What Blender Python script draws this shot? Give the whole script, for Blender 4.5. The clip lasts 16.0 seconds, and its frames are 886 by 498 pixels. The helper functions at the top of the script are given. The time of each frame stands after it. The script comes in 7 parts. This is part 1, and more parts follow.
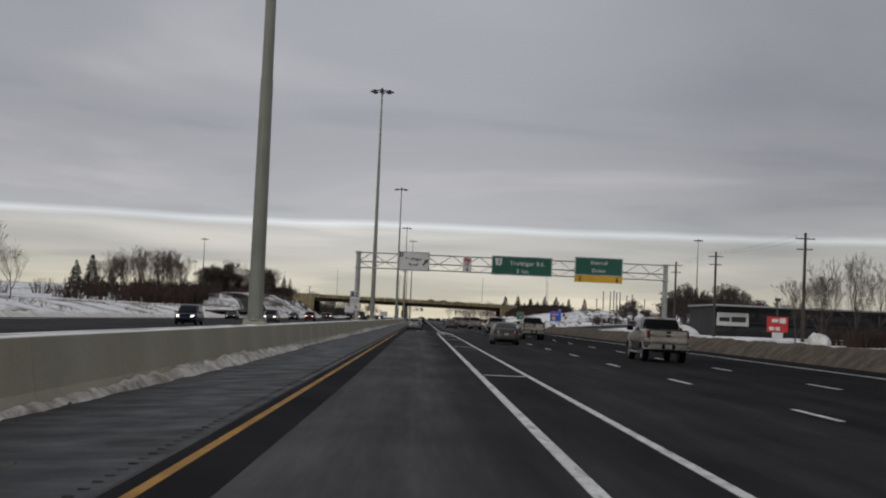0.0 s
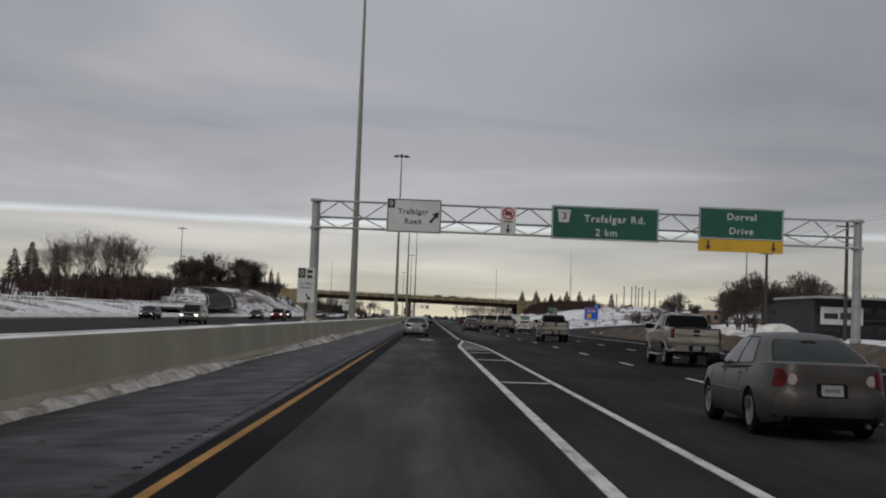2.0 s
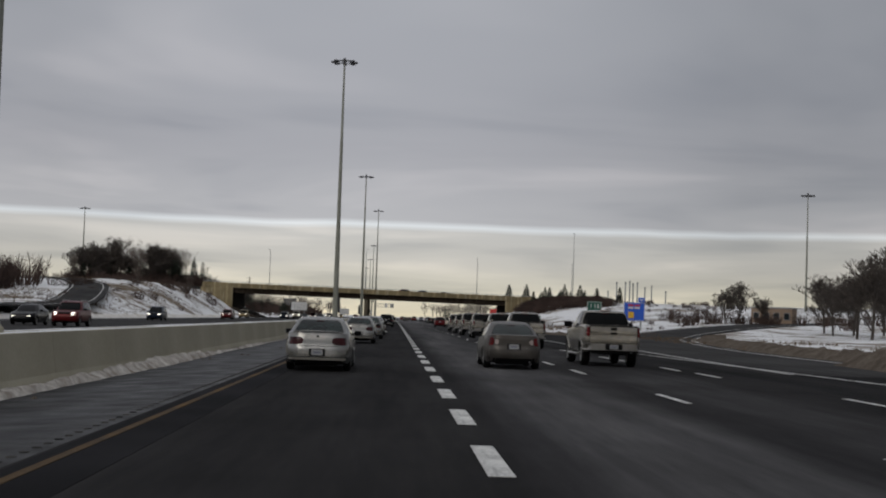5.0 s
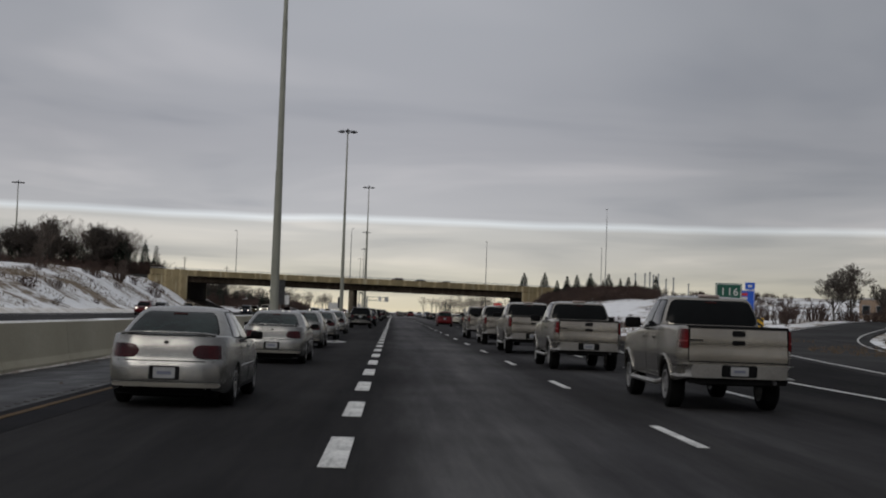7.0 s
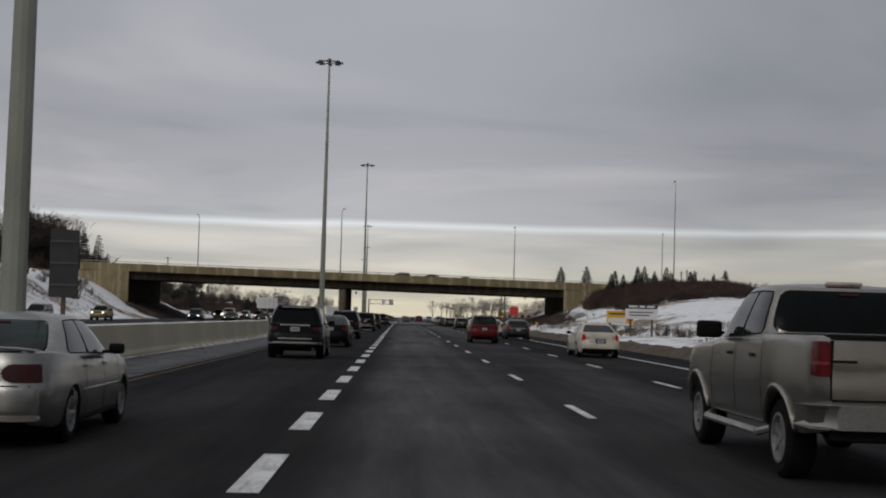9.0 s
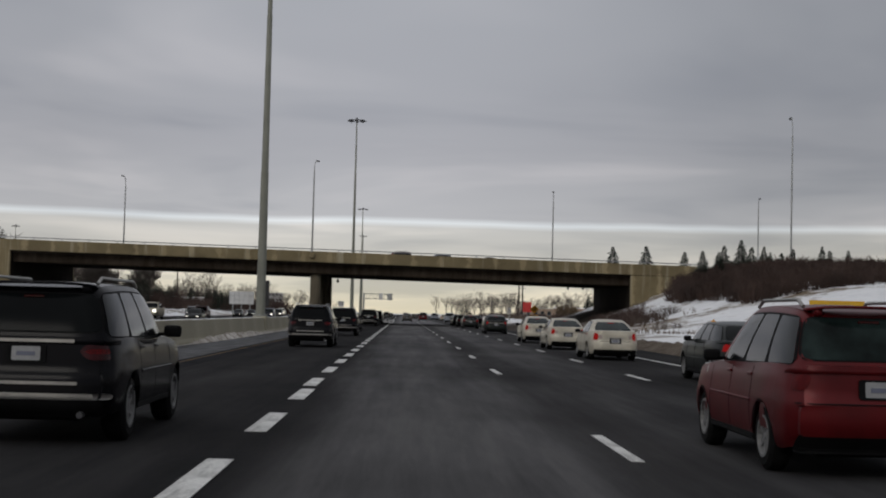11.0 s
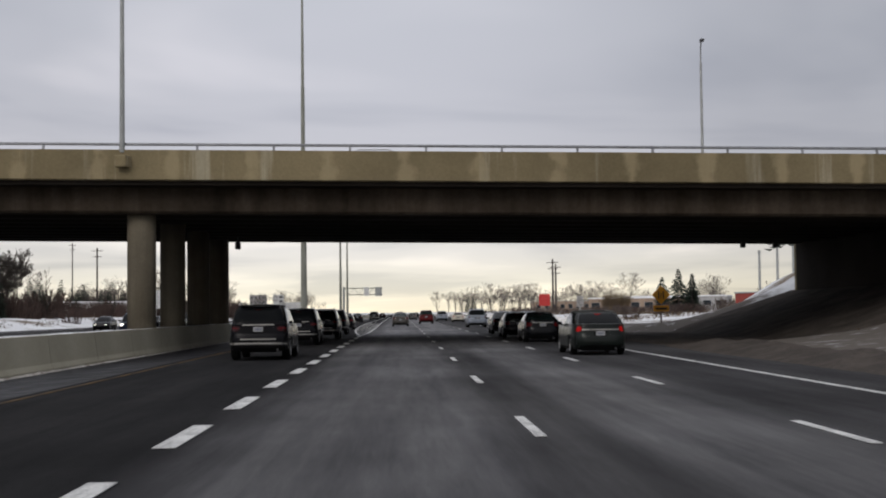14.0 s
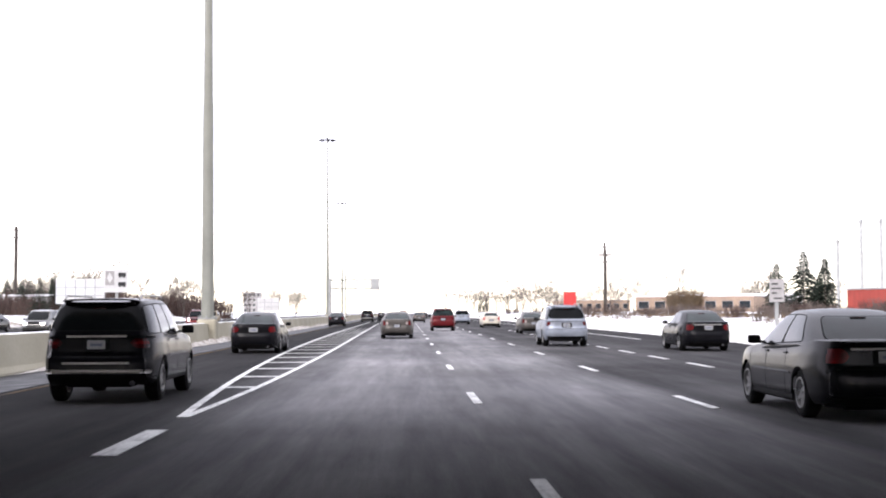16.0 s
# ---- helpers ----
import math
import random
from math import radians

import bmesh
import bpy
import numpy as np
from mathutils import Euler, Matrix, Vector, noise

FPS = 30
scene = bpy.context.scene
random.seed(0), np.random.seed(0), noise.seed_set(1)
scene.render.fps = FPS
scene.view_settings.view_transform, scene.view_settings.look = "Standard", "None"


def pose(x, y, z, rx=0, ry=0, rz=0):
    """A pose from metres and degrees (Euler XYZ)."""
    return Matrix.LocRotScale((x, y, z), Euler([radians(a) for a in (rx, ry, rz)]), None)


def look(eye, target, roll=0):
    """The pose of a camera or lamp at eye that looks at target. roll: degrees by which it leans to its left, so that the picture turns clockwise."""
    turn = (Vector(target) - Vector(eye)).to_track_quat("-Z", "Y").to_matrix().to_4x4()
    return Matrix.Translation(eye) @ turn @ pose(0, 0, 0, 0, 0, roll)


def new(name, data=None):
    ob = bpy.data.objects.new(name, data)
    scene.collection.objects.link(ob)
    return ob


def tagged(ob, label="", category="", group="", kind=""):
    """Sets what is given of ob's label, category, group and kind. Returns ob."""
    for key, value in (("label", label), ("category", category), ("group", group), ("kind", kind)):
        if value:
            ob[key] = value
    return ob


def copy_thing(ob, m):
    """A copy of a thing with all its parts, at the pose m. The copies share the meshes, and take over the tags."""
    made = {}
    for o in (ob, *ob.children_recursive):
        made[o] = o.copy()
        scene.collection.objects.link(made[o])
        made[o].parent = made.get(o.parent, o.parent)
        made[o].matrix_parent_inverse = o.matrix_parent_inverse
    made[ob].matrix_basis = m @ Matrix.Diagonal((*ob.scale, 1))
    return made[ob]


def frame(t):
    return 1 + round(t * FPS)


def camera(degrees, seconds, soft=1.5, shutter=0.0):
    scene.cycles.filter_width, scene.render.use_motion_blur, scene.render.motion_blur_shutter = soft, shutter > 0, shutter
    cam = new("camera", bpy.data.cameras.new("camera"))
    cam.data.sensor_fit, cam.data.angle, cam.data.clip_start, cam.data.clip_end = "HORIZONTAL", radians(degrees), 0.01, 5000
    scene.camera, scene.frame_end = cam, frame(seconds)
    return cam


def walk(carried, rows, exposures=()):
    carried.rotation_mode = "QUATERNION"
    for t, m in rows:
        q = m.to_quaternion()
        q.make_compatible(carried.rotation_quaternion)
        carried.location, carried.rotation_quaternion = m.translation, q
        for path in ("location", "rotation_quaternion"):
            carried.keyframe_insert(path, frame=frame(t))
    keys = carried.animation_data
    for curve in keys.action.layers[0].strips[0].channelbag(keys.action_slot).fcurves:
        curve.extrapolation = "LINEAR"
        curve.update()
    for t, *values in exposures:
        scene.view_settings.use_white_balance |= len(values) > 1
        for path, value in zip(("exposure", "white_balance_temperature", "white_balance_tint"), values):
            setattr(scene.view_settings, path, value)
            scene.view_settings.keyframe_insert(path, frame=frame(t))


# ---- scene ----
cam = camera(36.0, 16.0, 2.0)
walk(cam, [
    (0, pose(0.101, 1.503, 1.400, 92.933, -2.465, -0.890)),
    (0.5, pose(0.063, 17.639, 1.400, 93.011, -2.395, -0.790)),
    (1, pose(0.043, 33.729, 1.400, 92.992, -2.361, -0.811)),
    (1.5, pose(-0.075, 49.756, 1.400, 92.760, -2.135, -0.820)),
    (2, pose(0.047, 65.769, 1.400, 92.843, -2.211, -0.655)),
    (2.5, pose(0.003, 81.914, 1.400, 92.924, -2.287, -0.796)),
    (3, pose(-0.059, 98.133, 1.400, 92.839, -2.428, -1.041)),
    (3.5, pose(-0.122, 114.402, 1.400, 92.859, -2.657, -1.365)),
    (4, pose(0.226, 130.553, 1.400, 92.906, -2.261, -1.583)),
    (6.5, pose(2.156, 210.799, 1.400, 92.824, -2.034, -2.303)),
    (7, pose(2.557, 227.039, 1.400, 92.697, -1.967, -2.088)),
    (7.5, pose(2.721, 243.434, 1.400, 92.779, -2.543, -2.117)),
    (8, pose(2.833, 259.911, 1.400, 92.726, -2.327, -2.118)),
    (8.5, pose(3.019, 276.415, 1.400, 92.737, -1.985, -1.997)),
    (9, pose(3.237, 292.887, 1.400, 92.875, -1.654, -1.763)),
    (11.5, pose(3.768, 374.264, 1.400, 92.723, -1.351, -1.633)),
    (12, pose(3.820, 390.557, 1.400, 92.726, -0.666, -1.621)),
    (12.5, pose(3.871, 406.910, 1.400, 92.794, -0.271, -1.859)),
    (13, pose(4.069, 423.360, 1.400, 92.677, -0.110, -1.999)),
    (13.5, pose(4.261, 439.787, 1.400, 92.489, 0.539, -1.940)),
    (14, pose(4.494, 456.121, 1.400, 92.648, 0.662, -1.776)),
    (14.5, pose(4.678, 472.354, 1.400, 92.536, 0.941, -1.714)),
    (15, pose(4.782, 489.000, 1.400, 92.857, 0.638, -1.708)),
    (15.5, pose(4.868, 506.000, 1.400, 92.657, 0.895, -1.624)),
    (16, pose(4.959, 523.200, 1.400, 92.632, 0.257, -1.532)),
], exposures=((0.0, 0.0, 6500, 10), (9.0, 0.0, 6500, 10), (11.5, 0.06, 6500, 10), (12.5, 0.16, 6500, 10), (13.5, 0.33, 6480, 11), (14.0, 0.56, 6450, 12), (14.5, 0.80, 6450, 13), (15.0, 1.15, 6350, 17), (15.5, 1.78, 6350, 18), (16.0, 2.25, 6350, 18)))

# ---- world, sun ----
world = bpy.data.worlds.new("overcast_sky")
scene.world = world
world.use_nodes = True
wn, wl = world.node_tree.nodes, world.node_tree.links
wn.clear()
w_out = wn.new("ShaderNodeOutputWorld")
w_bg = wn.new("ShaderNodeBackground")
w_sky = wn.new("ShaderNodeTexSky")
w_sky.sky_type = "NISHITA"
w_sky.sun_disc = False
w_sky.sun_elevation = radians(24)
w_sky.sun_rotation = radians(200)
w_co = wn.new("ShaderNodeTexCoord")
w_sep = wn.new("ShaderNodeSeparateXYZ")
wl.new(w_co.outputs["Generated"], w_sep.inputs[0])


def wmath(op, a, b=None, c=None):
    n = wn.new("ShaderNodeMath")
    n.operation = op
    for i, v in enumerate((a, b, c)):
        if v is None:
            continue
        if isinstance(v, (int, float)):
            n.inputs[i].default_value = v
        else:
            wl.new(v, n.inputs[i])
    return n.outputs[0]


def wramp(src, stops, interp="EASE"):
    n = wn.new("ShaderNodeValToRGB")
    n.color_ramp.interpolation = interp
    el = n.color_ramp.elements
    while len(el) < len(stops):
        el.new(0.5)
    for e, (p, c) in zip(el, stops):
        e.position, e.color = p, (*c, 1)
    wl.new(src, n.inputs[0])
    return n.outputs[0]


w_z = w_sep.outputs["Z"]
# cloud deck seen in perspective: the pattern is laid on a plane far above
w_h = wmath("ADD", wmath("MAXIMUM", w_z, 0.0), 0.07)
w_u, w_v = wmath("DIVIDE", w_sep.outputs["X"], w_h), wmath("DIVIDE", w_sep.outputs["Y"], w_h)
w_vec = wn.new("ShaderNodeCombineXYZ")
wl.new(w_u, w_vec.inputs[0]), wl.new(w_v, w_vec.inputs[1])
w_n1 = wn.new("ShaderNodeTexNoise")
w_n1.inputs["Scale"].default_value, w_n1.inputs["Detail"].default_value, w_n1.inputs["Roughness"].default_value = 0.50, 4, 0.48
w_n1.inputs["Distortion"].default_value = 0.4
wl.new(w_vec.outputs[0], w_n1.inputs["Vector"])
# wavering height of the cloud edge over the horizon
w_n2 = wn.new("ShaderNodeTexNoise")
w_n2.inputs["Scale"].default_value, w_n2.inputs["Detail"].default_value = 7.0, 3
wl.new(w_co.outputs["Generated"], w_n2.inputs["Vector"])
w_zz = wmath("ADD", w_z, wmath("MULTIPLY", wmath("SUBTRACT", w_n2.outputs["Fac"], 0.5), 0.006))
w_zz = wmath("ADD", w_zz, wmath("MULTIPLY", w_sep.outputs["X"], -0.001))
w_low = wramp(w_zz, [(0.0, (0.62, 0.56, 0.42)), (0.020, (0.58, 0.55, 0.46)), (0.040, (0.50, 0.485, 0.455)),
                     (0.0645, (0.470, 0.465, 0.46)), (0.0663, (0.64, 0.67, 0.70)), (0.0675, (0.62, 0.66, 0.71)),
                     (0.0697, (0.41, 0.41, 0.435)), (0.12, (0.335, 0.335, 0.365)), (0.25, (0.33, 0.34, 0.37)),
                     (0.5, (0.38, 0.39, 0.42)), (1.0, (0.52, 0.53, 0.56))], "LINEAR")
w_cl = wramp(w_n1.outputs["Fac"], [(0.32, (0.78, 0.79, 0.81)), (0.5, (1.0, 0.995, 0.985)), (0.66, (1.26, 1.225, 1.185))])
w_mul = wn.new("ShaderNodeMix")
w_mul.data_type, w_mul.blend_type = "RGBA", "MULTIPLY"
w_mul.inputs[0].default_value = 1.0
w_xx = wmath("MINIMUM", wmath("MULTIPLY", w_sep.outputs["X"], w_sep.outputs["X"]), 0.06)
w_side = wmath("SUBTRACT", wmath("SUBTRACT", 1.13, wmath("MULTIPLY", w_sep.outputs["X"], 0.34)), wmath("MULTIPLY", w_xx, 3.0))
w_sc = wn.new("ShaderNodeVectorMath")
w_sc.operation = "SCALE"
wl.new(w_cl, w_sc.inputs[0]), wl.new(w_side, w_sc.inputs["Scale"])
wl.new(w_low, w_mul.inputs[6]), wl.new(w_sc.outputs[0], w_mul.inputs[7])
w_skyb = wn.new("ShaderNodeMix")
w_skyb.data_type, w_skyb.blend_type = "RGBA", "MULTIPLY"
w_skyb.inputs[0].default_value = 1.0
w_skyb.inputs[7].default_value = (0.10, 0.10, 0.10, 1)
wl.new(w_sky.outputs[0], w_skyb.inputs[6])
w_mix = wn.new("ShaderNodeMix")
w_mix.data_type = "RGBA"
w_mix.inputs[0].default_value = 0.95
wl.new(w_skyb.outputs[2], w_mix.inputs[6]), wl.new(w_mul.outputs[2], w_mix.inputs[7])
wl.new(w_mix.outputs[2], w_bg.inputs[0])
w_bg.inputs[1].default_value = 1.0
wl.new(w_bg.outputs[0], w_out.inputs[0])

sun_data = bpy.data.lights.new("sun", "SUN")
sun_data.energy, sun_data.angle, sun_data.color = 0.5, radians(25), (1.0, 0.95, 0.88)
sun = new("sun", sun_data)
sun.matrix_world = look((0, 0, 100), (40, 90, 40))


# ---- materials ----
def material(name, base, rough=0.7, metal=0.0, big=(0.4, 0.12), fine=(12.0, 0.10), bump=0.0, bump_scale=20.0, tint=None,
             streak=None, coat=0.0, spec=0.5, detail=4, rvar=0.0):
    """A surface whose colour varies at two scales, with fine relief. tint: a second colour into which the large scale shades."""
    m = bpy.data.materials.new(name)
    m.use_nodes = True
    n, l = m.node_tree.nodes, m.node_tree.links
    b = n["Principled BSDF"]
    b.inputs["Roughness"].default_value, b.inputs["Metallic"].default_value = rough, metal
    b.inputs["Specular IOR Level"].default_value = spec
    b.inputs["Coat Weight"].default_value = coat
    b.inputs["Coat Roughness"].default_value = 0.08
    co = n.new("ShaderNodeTexCoord")

    def nz(scale, det=4, rough_=0.55, vec=None):
        t = n.new("ShaderNodeTexNoise")
        t.inputs["Scale"].default_value, t.inputs["Detail"].default_value, t.inputs["Roughness"].default_value = scale, det, rough_
        l.new(vec or co.outputs["Object"], t.inputs["Vector"])
        return t.outputs["Fac"]

    def ramp(src, lo, hi, c0, c1):
        r = n.new("ShaderNodeValToRGB")
        e = r.color_ramp.elements
        e[0].position, e[0].color = lo, (*c0, 1)
        e[1].position, e[1].color = hi, (*c1, 1)
        l.new(src, r.inputs[0])
        return r.outputs[0]

    def mul(a, bb):
        x = n.new("ShaderNodeMix")
        x.data_type, x.blend_type = "RGBA", "MULTIPLY"
        x.inputs[0].default_value = 1.0
        l.new(a, x.inputs[6]), l.new(bb, x.inputs[7])
        return x.outputs[2]

    k = big[1]
    c1 = tint or [c * (1 - k) for c in base]
    c2 = base if tint else [min(c * (1 + k), 1) for c in base]
    col = ramp(nz(big[0], detail), 0.35, 0.65, c1, c2)
    f = fine[1]
    col = mul(col, ramp(nz(fine[0], 6, 0.7), 0.3, 0.7, (1 - f,) * 3, (1 + f,) * 3))
    if streak:
        mp = n.new("ShaderNodeMapping")
        mp.inputs["Scale"].default_value = streak[0]
        l.new(co.outputs["Object"], mp.inputs[0])
        s = nz(1.0, 5, 0.6, mp.outputs[0])
        col = mul(col, ramp(s, streak[1], streak[2], streak[3], (1, 1, 1)))
    l.new(col, b.inputs["Base Color"])
    if rvar:
        mr = n.new("ShaderNodeMapRange")
        mr.inputs[3].default_value, mr.inputs[4].default_value = max(rough - rvar, 0.05), min(rough + rvar, 1)
        l.new(nz(big[0] * 2.3, 3), mr.inputs[0])
        l.new(mr.outputs[0], b.inputs["Roughness"])
    if bump:
        bp = n.new("ShaderNodeBump")
        bp.inputs["Strength"].default_value, bp.inputs["Distance"].default_value = min(bump, 1), 0.02
        l.new(nz(bump_scale, 6, 0.65), bp.inputs["Height"])
        l.new(bp.outputs[0], b.inputs["Normal"])
    return m


def glow(name, color, strength):
    m = bpy.data.materials.new(name)
    m.use_nodes = True
    b = m.node_tree.nodes["Principled BSDF"]
    b.inputs["Base Color"].default_value = (*color, 1)
    b.inputs["Emission Color"].default_value = (*color, 1)
    b.inputs["Emission Strength"].default_value = strength
    return m


M_ASPHALT = material("worn_asphalt", (0.054, 0.0535, 0.0535), 0.88, 0, (0.12, 0.20), (60, 0.22), 0.35, 160, streak=((0.9, 0.02, 1), 0.35, 0.6, (0.72, 0.72, 0.74)), rvar=0.08, spec=0.02)
M_DARKASPH = material("dark_sealed_asphalt", (0.020, 0.020, 0.022), 0.9, 0, (0.25, 0.25), (50, 0.25), 0.3, 150, rvar=0.08, spec=0.02)
M_SHOULDER = material("wet_shoulder_asphalt", (0.013, 0.013, 0.016), 0.55, 0, (0.45, 0.45), (40, 0.25), 0.25, 90, streak=((1.3, 0.16, 1), 0.42, 0.60, (0.26, 0.26, 0.28)), rvar=0.3, spec=0.22)
M_WHITEPAINT = material("worn_white_road_paint", (0.60, 0.60, 0.58), 0.7, 0, (1.5, 0.18), (25, 0.28), 0.2, 90, streak=((9, 1.2, 1), 0.32, 0.5, (0.55, 0.55, 0.56)), spec=0.2)
M_YELLOWPAINT = material("worn_yellow_road_paint", (0.33, 0.17, 0.035), 0.7, 0, (0.8, 0.25), (25, 0.3), 0.2, 90, spec=0.2)
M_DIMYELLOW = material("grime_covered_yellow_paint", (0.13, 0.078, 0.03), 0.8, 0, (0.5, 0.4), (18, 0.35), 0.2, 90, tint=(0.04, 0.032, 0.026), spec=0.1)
M_CONCRETE = material("weathered_barrier_concrete", (0.41, 0.385, 0.30), 0.9, 0, (0.12, 0.10), (14, 0.08), 0.25, 40, streak=((0.25, 0.25, 0.5), 0.30, 0.62, (0.84, 0.82, 0.78)), spec=0.2)
M_BRIDGE = material("stained_bridge_concrete", (0.34, 0.30, 0.21), 0.9, 0, (0.22, 0.2), (9, 0.12), 0.4, 30, streak=((1.1, 1.1, 0.07), 0.56, 0.66, (0.62, 0.57, 0.47)), spec=0.15)


def pale_joints(m, x0, step):
    """Pale lime stains running down the concrete by each joint, uneven in width and strength."""
    n, l = m.node_tree.nodes, m.node_tree.links
    b = n["Principled BSDF"]
    old = b.inputs["Base Color"].links[0].from_socket
    co = n.new("ShaderNodeTexCoord")
    sp = n.new("ShaderNodeSeparateXYZ")
    l.new(co.outputs["Object"], sp.inputs[0])
    nz = n.new("ShaderNodeTexNoise")
    nz.inputs["Scale"].default_value, nz.inputs["Detail"].default_value = 1.3, 5
    l.new(co.outputs["Object"], nz.inputs["Vector"])

    def mth(op, a, c):
        x = n.new("ShaderNodeMath")
        x.operation = op
        for i, v in enumerate((a, c)):
            if isinstance(v, (int, float)):
                x.inputs[i].default_value = v
            else:
                l.new(v, x.inputs[i])
        return x.outputs[0]
    ph = mth("PINGPONG", mth("ADD", sp.outputs["X"], -x0), step / 2)
    mr = n.new("ShaderNodeMapRange")
    mr.interpolation_type = "SMOOTHSTEP"
    mr.inputs[1].default_value, mr.inputs[2].default_value, mr.inputs[3].default_value, mr.inputs[4].default_value = 0.42, 0.05, 0.0, 1.0
    l.new(mth("ADD", ph, mth("MULTIPLY", mth("SUBTRACT", nz.outputs["Fac"], 0.5), 1.3)), mr.inputs[0])
    x = n.new("ShaderNodeMix")
    x.data_type = "RGBA"
    l.new(mth("MULTIPLY", mr.outputs[0], 0.42), x.inputs[0]), l.new(old, x.inputs[6])
    x.inputs[7].default_value = (0.45, 0.37, 0.225, 1)
    l.new(x.outputs[2], b.inputs["Base Color"])


pale_joints(M_BRIDGE, -48.0, 3.1)
# grime tone lowered further: the shade under the deck is painted in
M_GIRDER = material("dirty_shaded_girder_concrete", (0.030, 0.025, 0.021), 0.95, 0, (0.3, 0.2), (8, 0.15), 0.3, 30, spec=0.1)
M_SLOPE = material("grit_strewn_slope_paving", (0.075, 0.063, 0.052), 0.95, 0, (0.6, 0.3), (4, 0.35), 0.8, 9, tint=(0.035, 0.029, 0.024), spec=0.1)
# lighter than the girders: light falling on the front beam is in the colour
M_BEAM = material("lit_grimy_edge_beam_concrete", (0.062, 0.049, 0.037), 0.95, 0, (0.25, 0.3), (5, 0.2), 0.3, 30, streak=((1.2, 1.2, 0.12), 0.35, 0.65, (0.55, 0.53, 0.5)), spec=0.1)
M_PIER = material("pier_concrete", (0.15, 0.13, 0.094), 0.88, 0, (0.5, 0.18), (10, 0.12), 0.35, 35, streak=((1.5, 1.5, 0.1), 0.3, 0.65, (0.62, 0.58, 0.52)))
M_SNOW = material("fresh_snow", (0.80, 0.81, 0.83), 0.75, 0, (0.6, 0.05), (6, 0.05), 0.6, 5)
M_DIRTYSNOW = material("salted_dirty_snow", (0.80, 0.79, 0.77), 0.85, 0, (0.7, 0.2), (7, 0.2), 0.9, 6, tint=(0.55, 0.52, 0.47), spec=0.1)
M_FOOTSNOW = material("grit_stained_snow", (0.66, 0.635, 0.59), 0.9, 0, (1.3, 0.25), (8, 0.3), 1.0, 8, tint=(0.26, 0.22, 0.18), spec=0.1)
M_GRIT = material("salty_grit", (0.13, 0.125, 0.115), 0.9, 0, (2.0, 0.5), (14, 0.4), 0.3, 60, tint=(0.02, 0.02, 0.02), spec=0.1)
M_BROWNBANK = material("gritty_ploughed_snow", (0.14, 0.118, 0.096), 0.95, 0, (1.1, 0.3), (6, 0.35), 1.0, 7, tint=(0.082, 0.067, 0.054), spec=0.02)
# darker copy of the bank's grit, shade by the overpass put into the colour
M_SHADEMUD = material("shaded_roadside_mud", (0.075, 0.062, 0.052), 0.8, 0, (0.9, 0.3), (6, 0.3), 1.0, 7, tint=(0.045, 0.038, 0.032), spec=0.1)
M_GALV = material("galvanised_steel", (0.36, 0.37, 0.36), 0.55, 0.55, (0.8, 0.14), (20, 0.08))
M_POLE = material("grey_green_steel_pole", (0.27, 0.275, 0.235), 0.6, 0.25, (0.35, 0.14), (15, 0.08), streak=((2, 2, 0.12), 0.3, 0.65, (0.8, 0.8, 0.78)))
M_DARKSTEEL = material("dark_steel", (0.07, 0.07, 0.075), 0.5, 0.4, (2, 0.2), (20, 0.1))
M_RAIL = material("dull_aluminium_rail", (0.30, 0.31, 0.33), 0.45, 0.6, (2, 0.12), (20, 0.08))
M_SIGNBACK = material("sign_back_plate", (0.034, 0.034, 0.036), 0.8, 0.0, (1.2, 0.18), (15, 0.1))
M_SGREEN = material("green_sign_sheeting", (0.005, 0.085, 0.056), 0.45, 0, (0.8, 0.10), (8, 0.06))
M_SWHITE = material("white_sign_sheeting", (0.60, 0.60, 0.585), 0.45, 0, (0.8, 0.08), (8, 0.05))
M_SBLACK = material("black_sign_film", (0.018, 0.018, 0.02), 0.45, 0, (1.0, 0.15), (8, 0.05))
M_SYELLOW = material("yellow_sign_sheeting", (0.62, 0.36, 0.02), 0.45, 0, (0.8, 0.08), (8, 0.05))
M_SORANGE = material("amber_sign_sheeting", (0.60, 0.27, 0.015), 0.45, 0, (0.8, 0.08), (8, 0.05))
M_SBLUE = material("blue_sign_sheeting", (0.015, 0.09, 0.50), 0.45, 0, (0.8, 0.10), (8, 0.05))
M_SRED = material("red_sign_film", (0.50, 0.03, 0.025), 0.45, 0, (0.8, 0.12), (8, 0.05))
M_WOOD = material("weathered_wood_post", (0.10, 0.065, 0.045), 0.85, 0, (2, 0.2), (25, 0.2), 0.4, 50)
M_UTIL = material("creosoted_utility_pole", (0.055, 0.045, 0.038), 0.9, 0, (1, 0.25), (20, 0.2), 0.4, 40)
M_BARK = material("winter_bark", (0.070, 0.058, 0.050), 0.92, 0, (1.5, 0.25), (18, 0.2), 0.4, 30)
M_TWIG = material("bare_twigs", (0.105, 0.083, 0.070), 0.95, 0, (0.3, 0.3), (6, 0.15))
# twigs of far trees, greyed a little to paint in distance haze
M_FARTWIG = material("hazed_distant_twigs", (0.10, 0.084, 0.074), 0.95, 0, (0.3, 0.3), (6, 0.15))
M_SHRUB = material("russet_shrub_twigs", (0.056, 0.035, 0.028), 0.95, 0, (0.35, 0.35), (6, 0.2))
M_NEEDLE = material("spruce_needles", (0.018, 0.030, 0.018), 0.85, 0, (0.6, 0.35), (8, 0.25))
M_GRASS = material("dead_grass", (0.125, 0.088, 0.052), 0.95, 0, (0.5, 0.3), (10, 0.2))
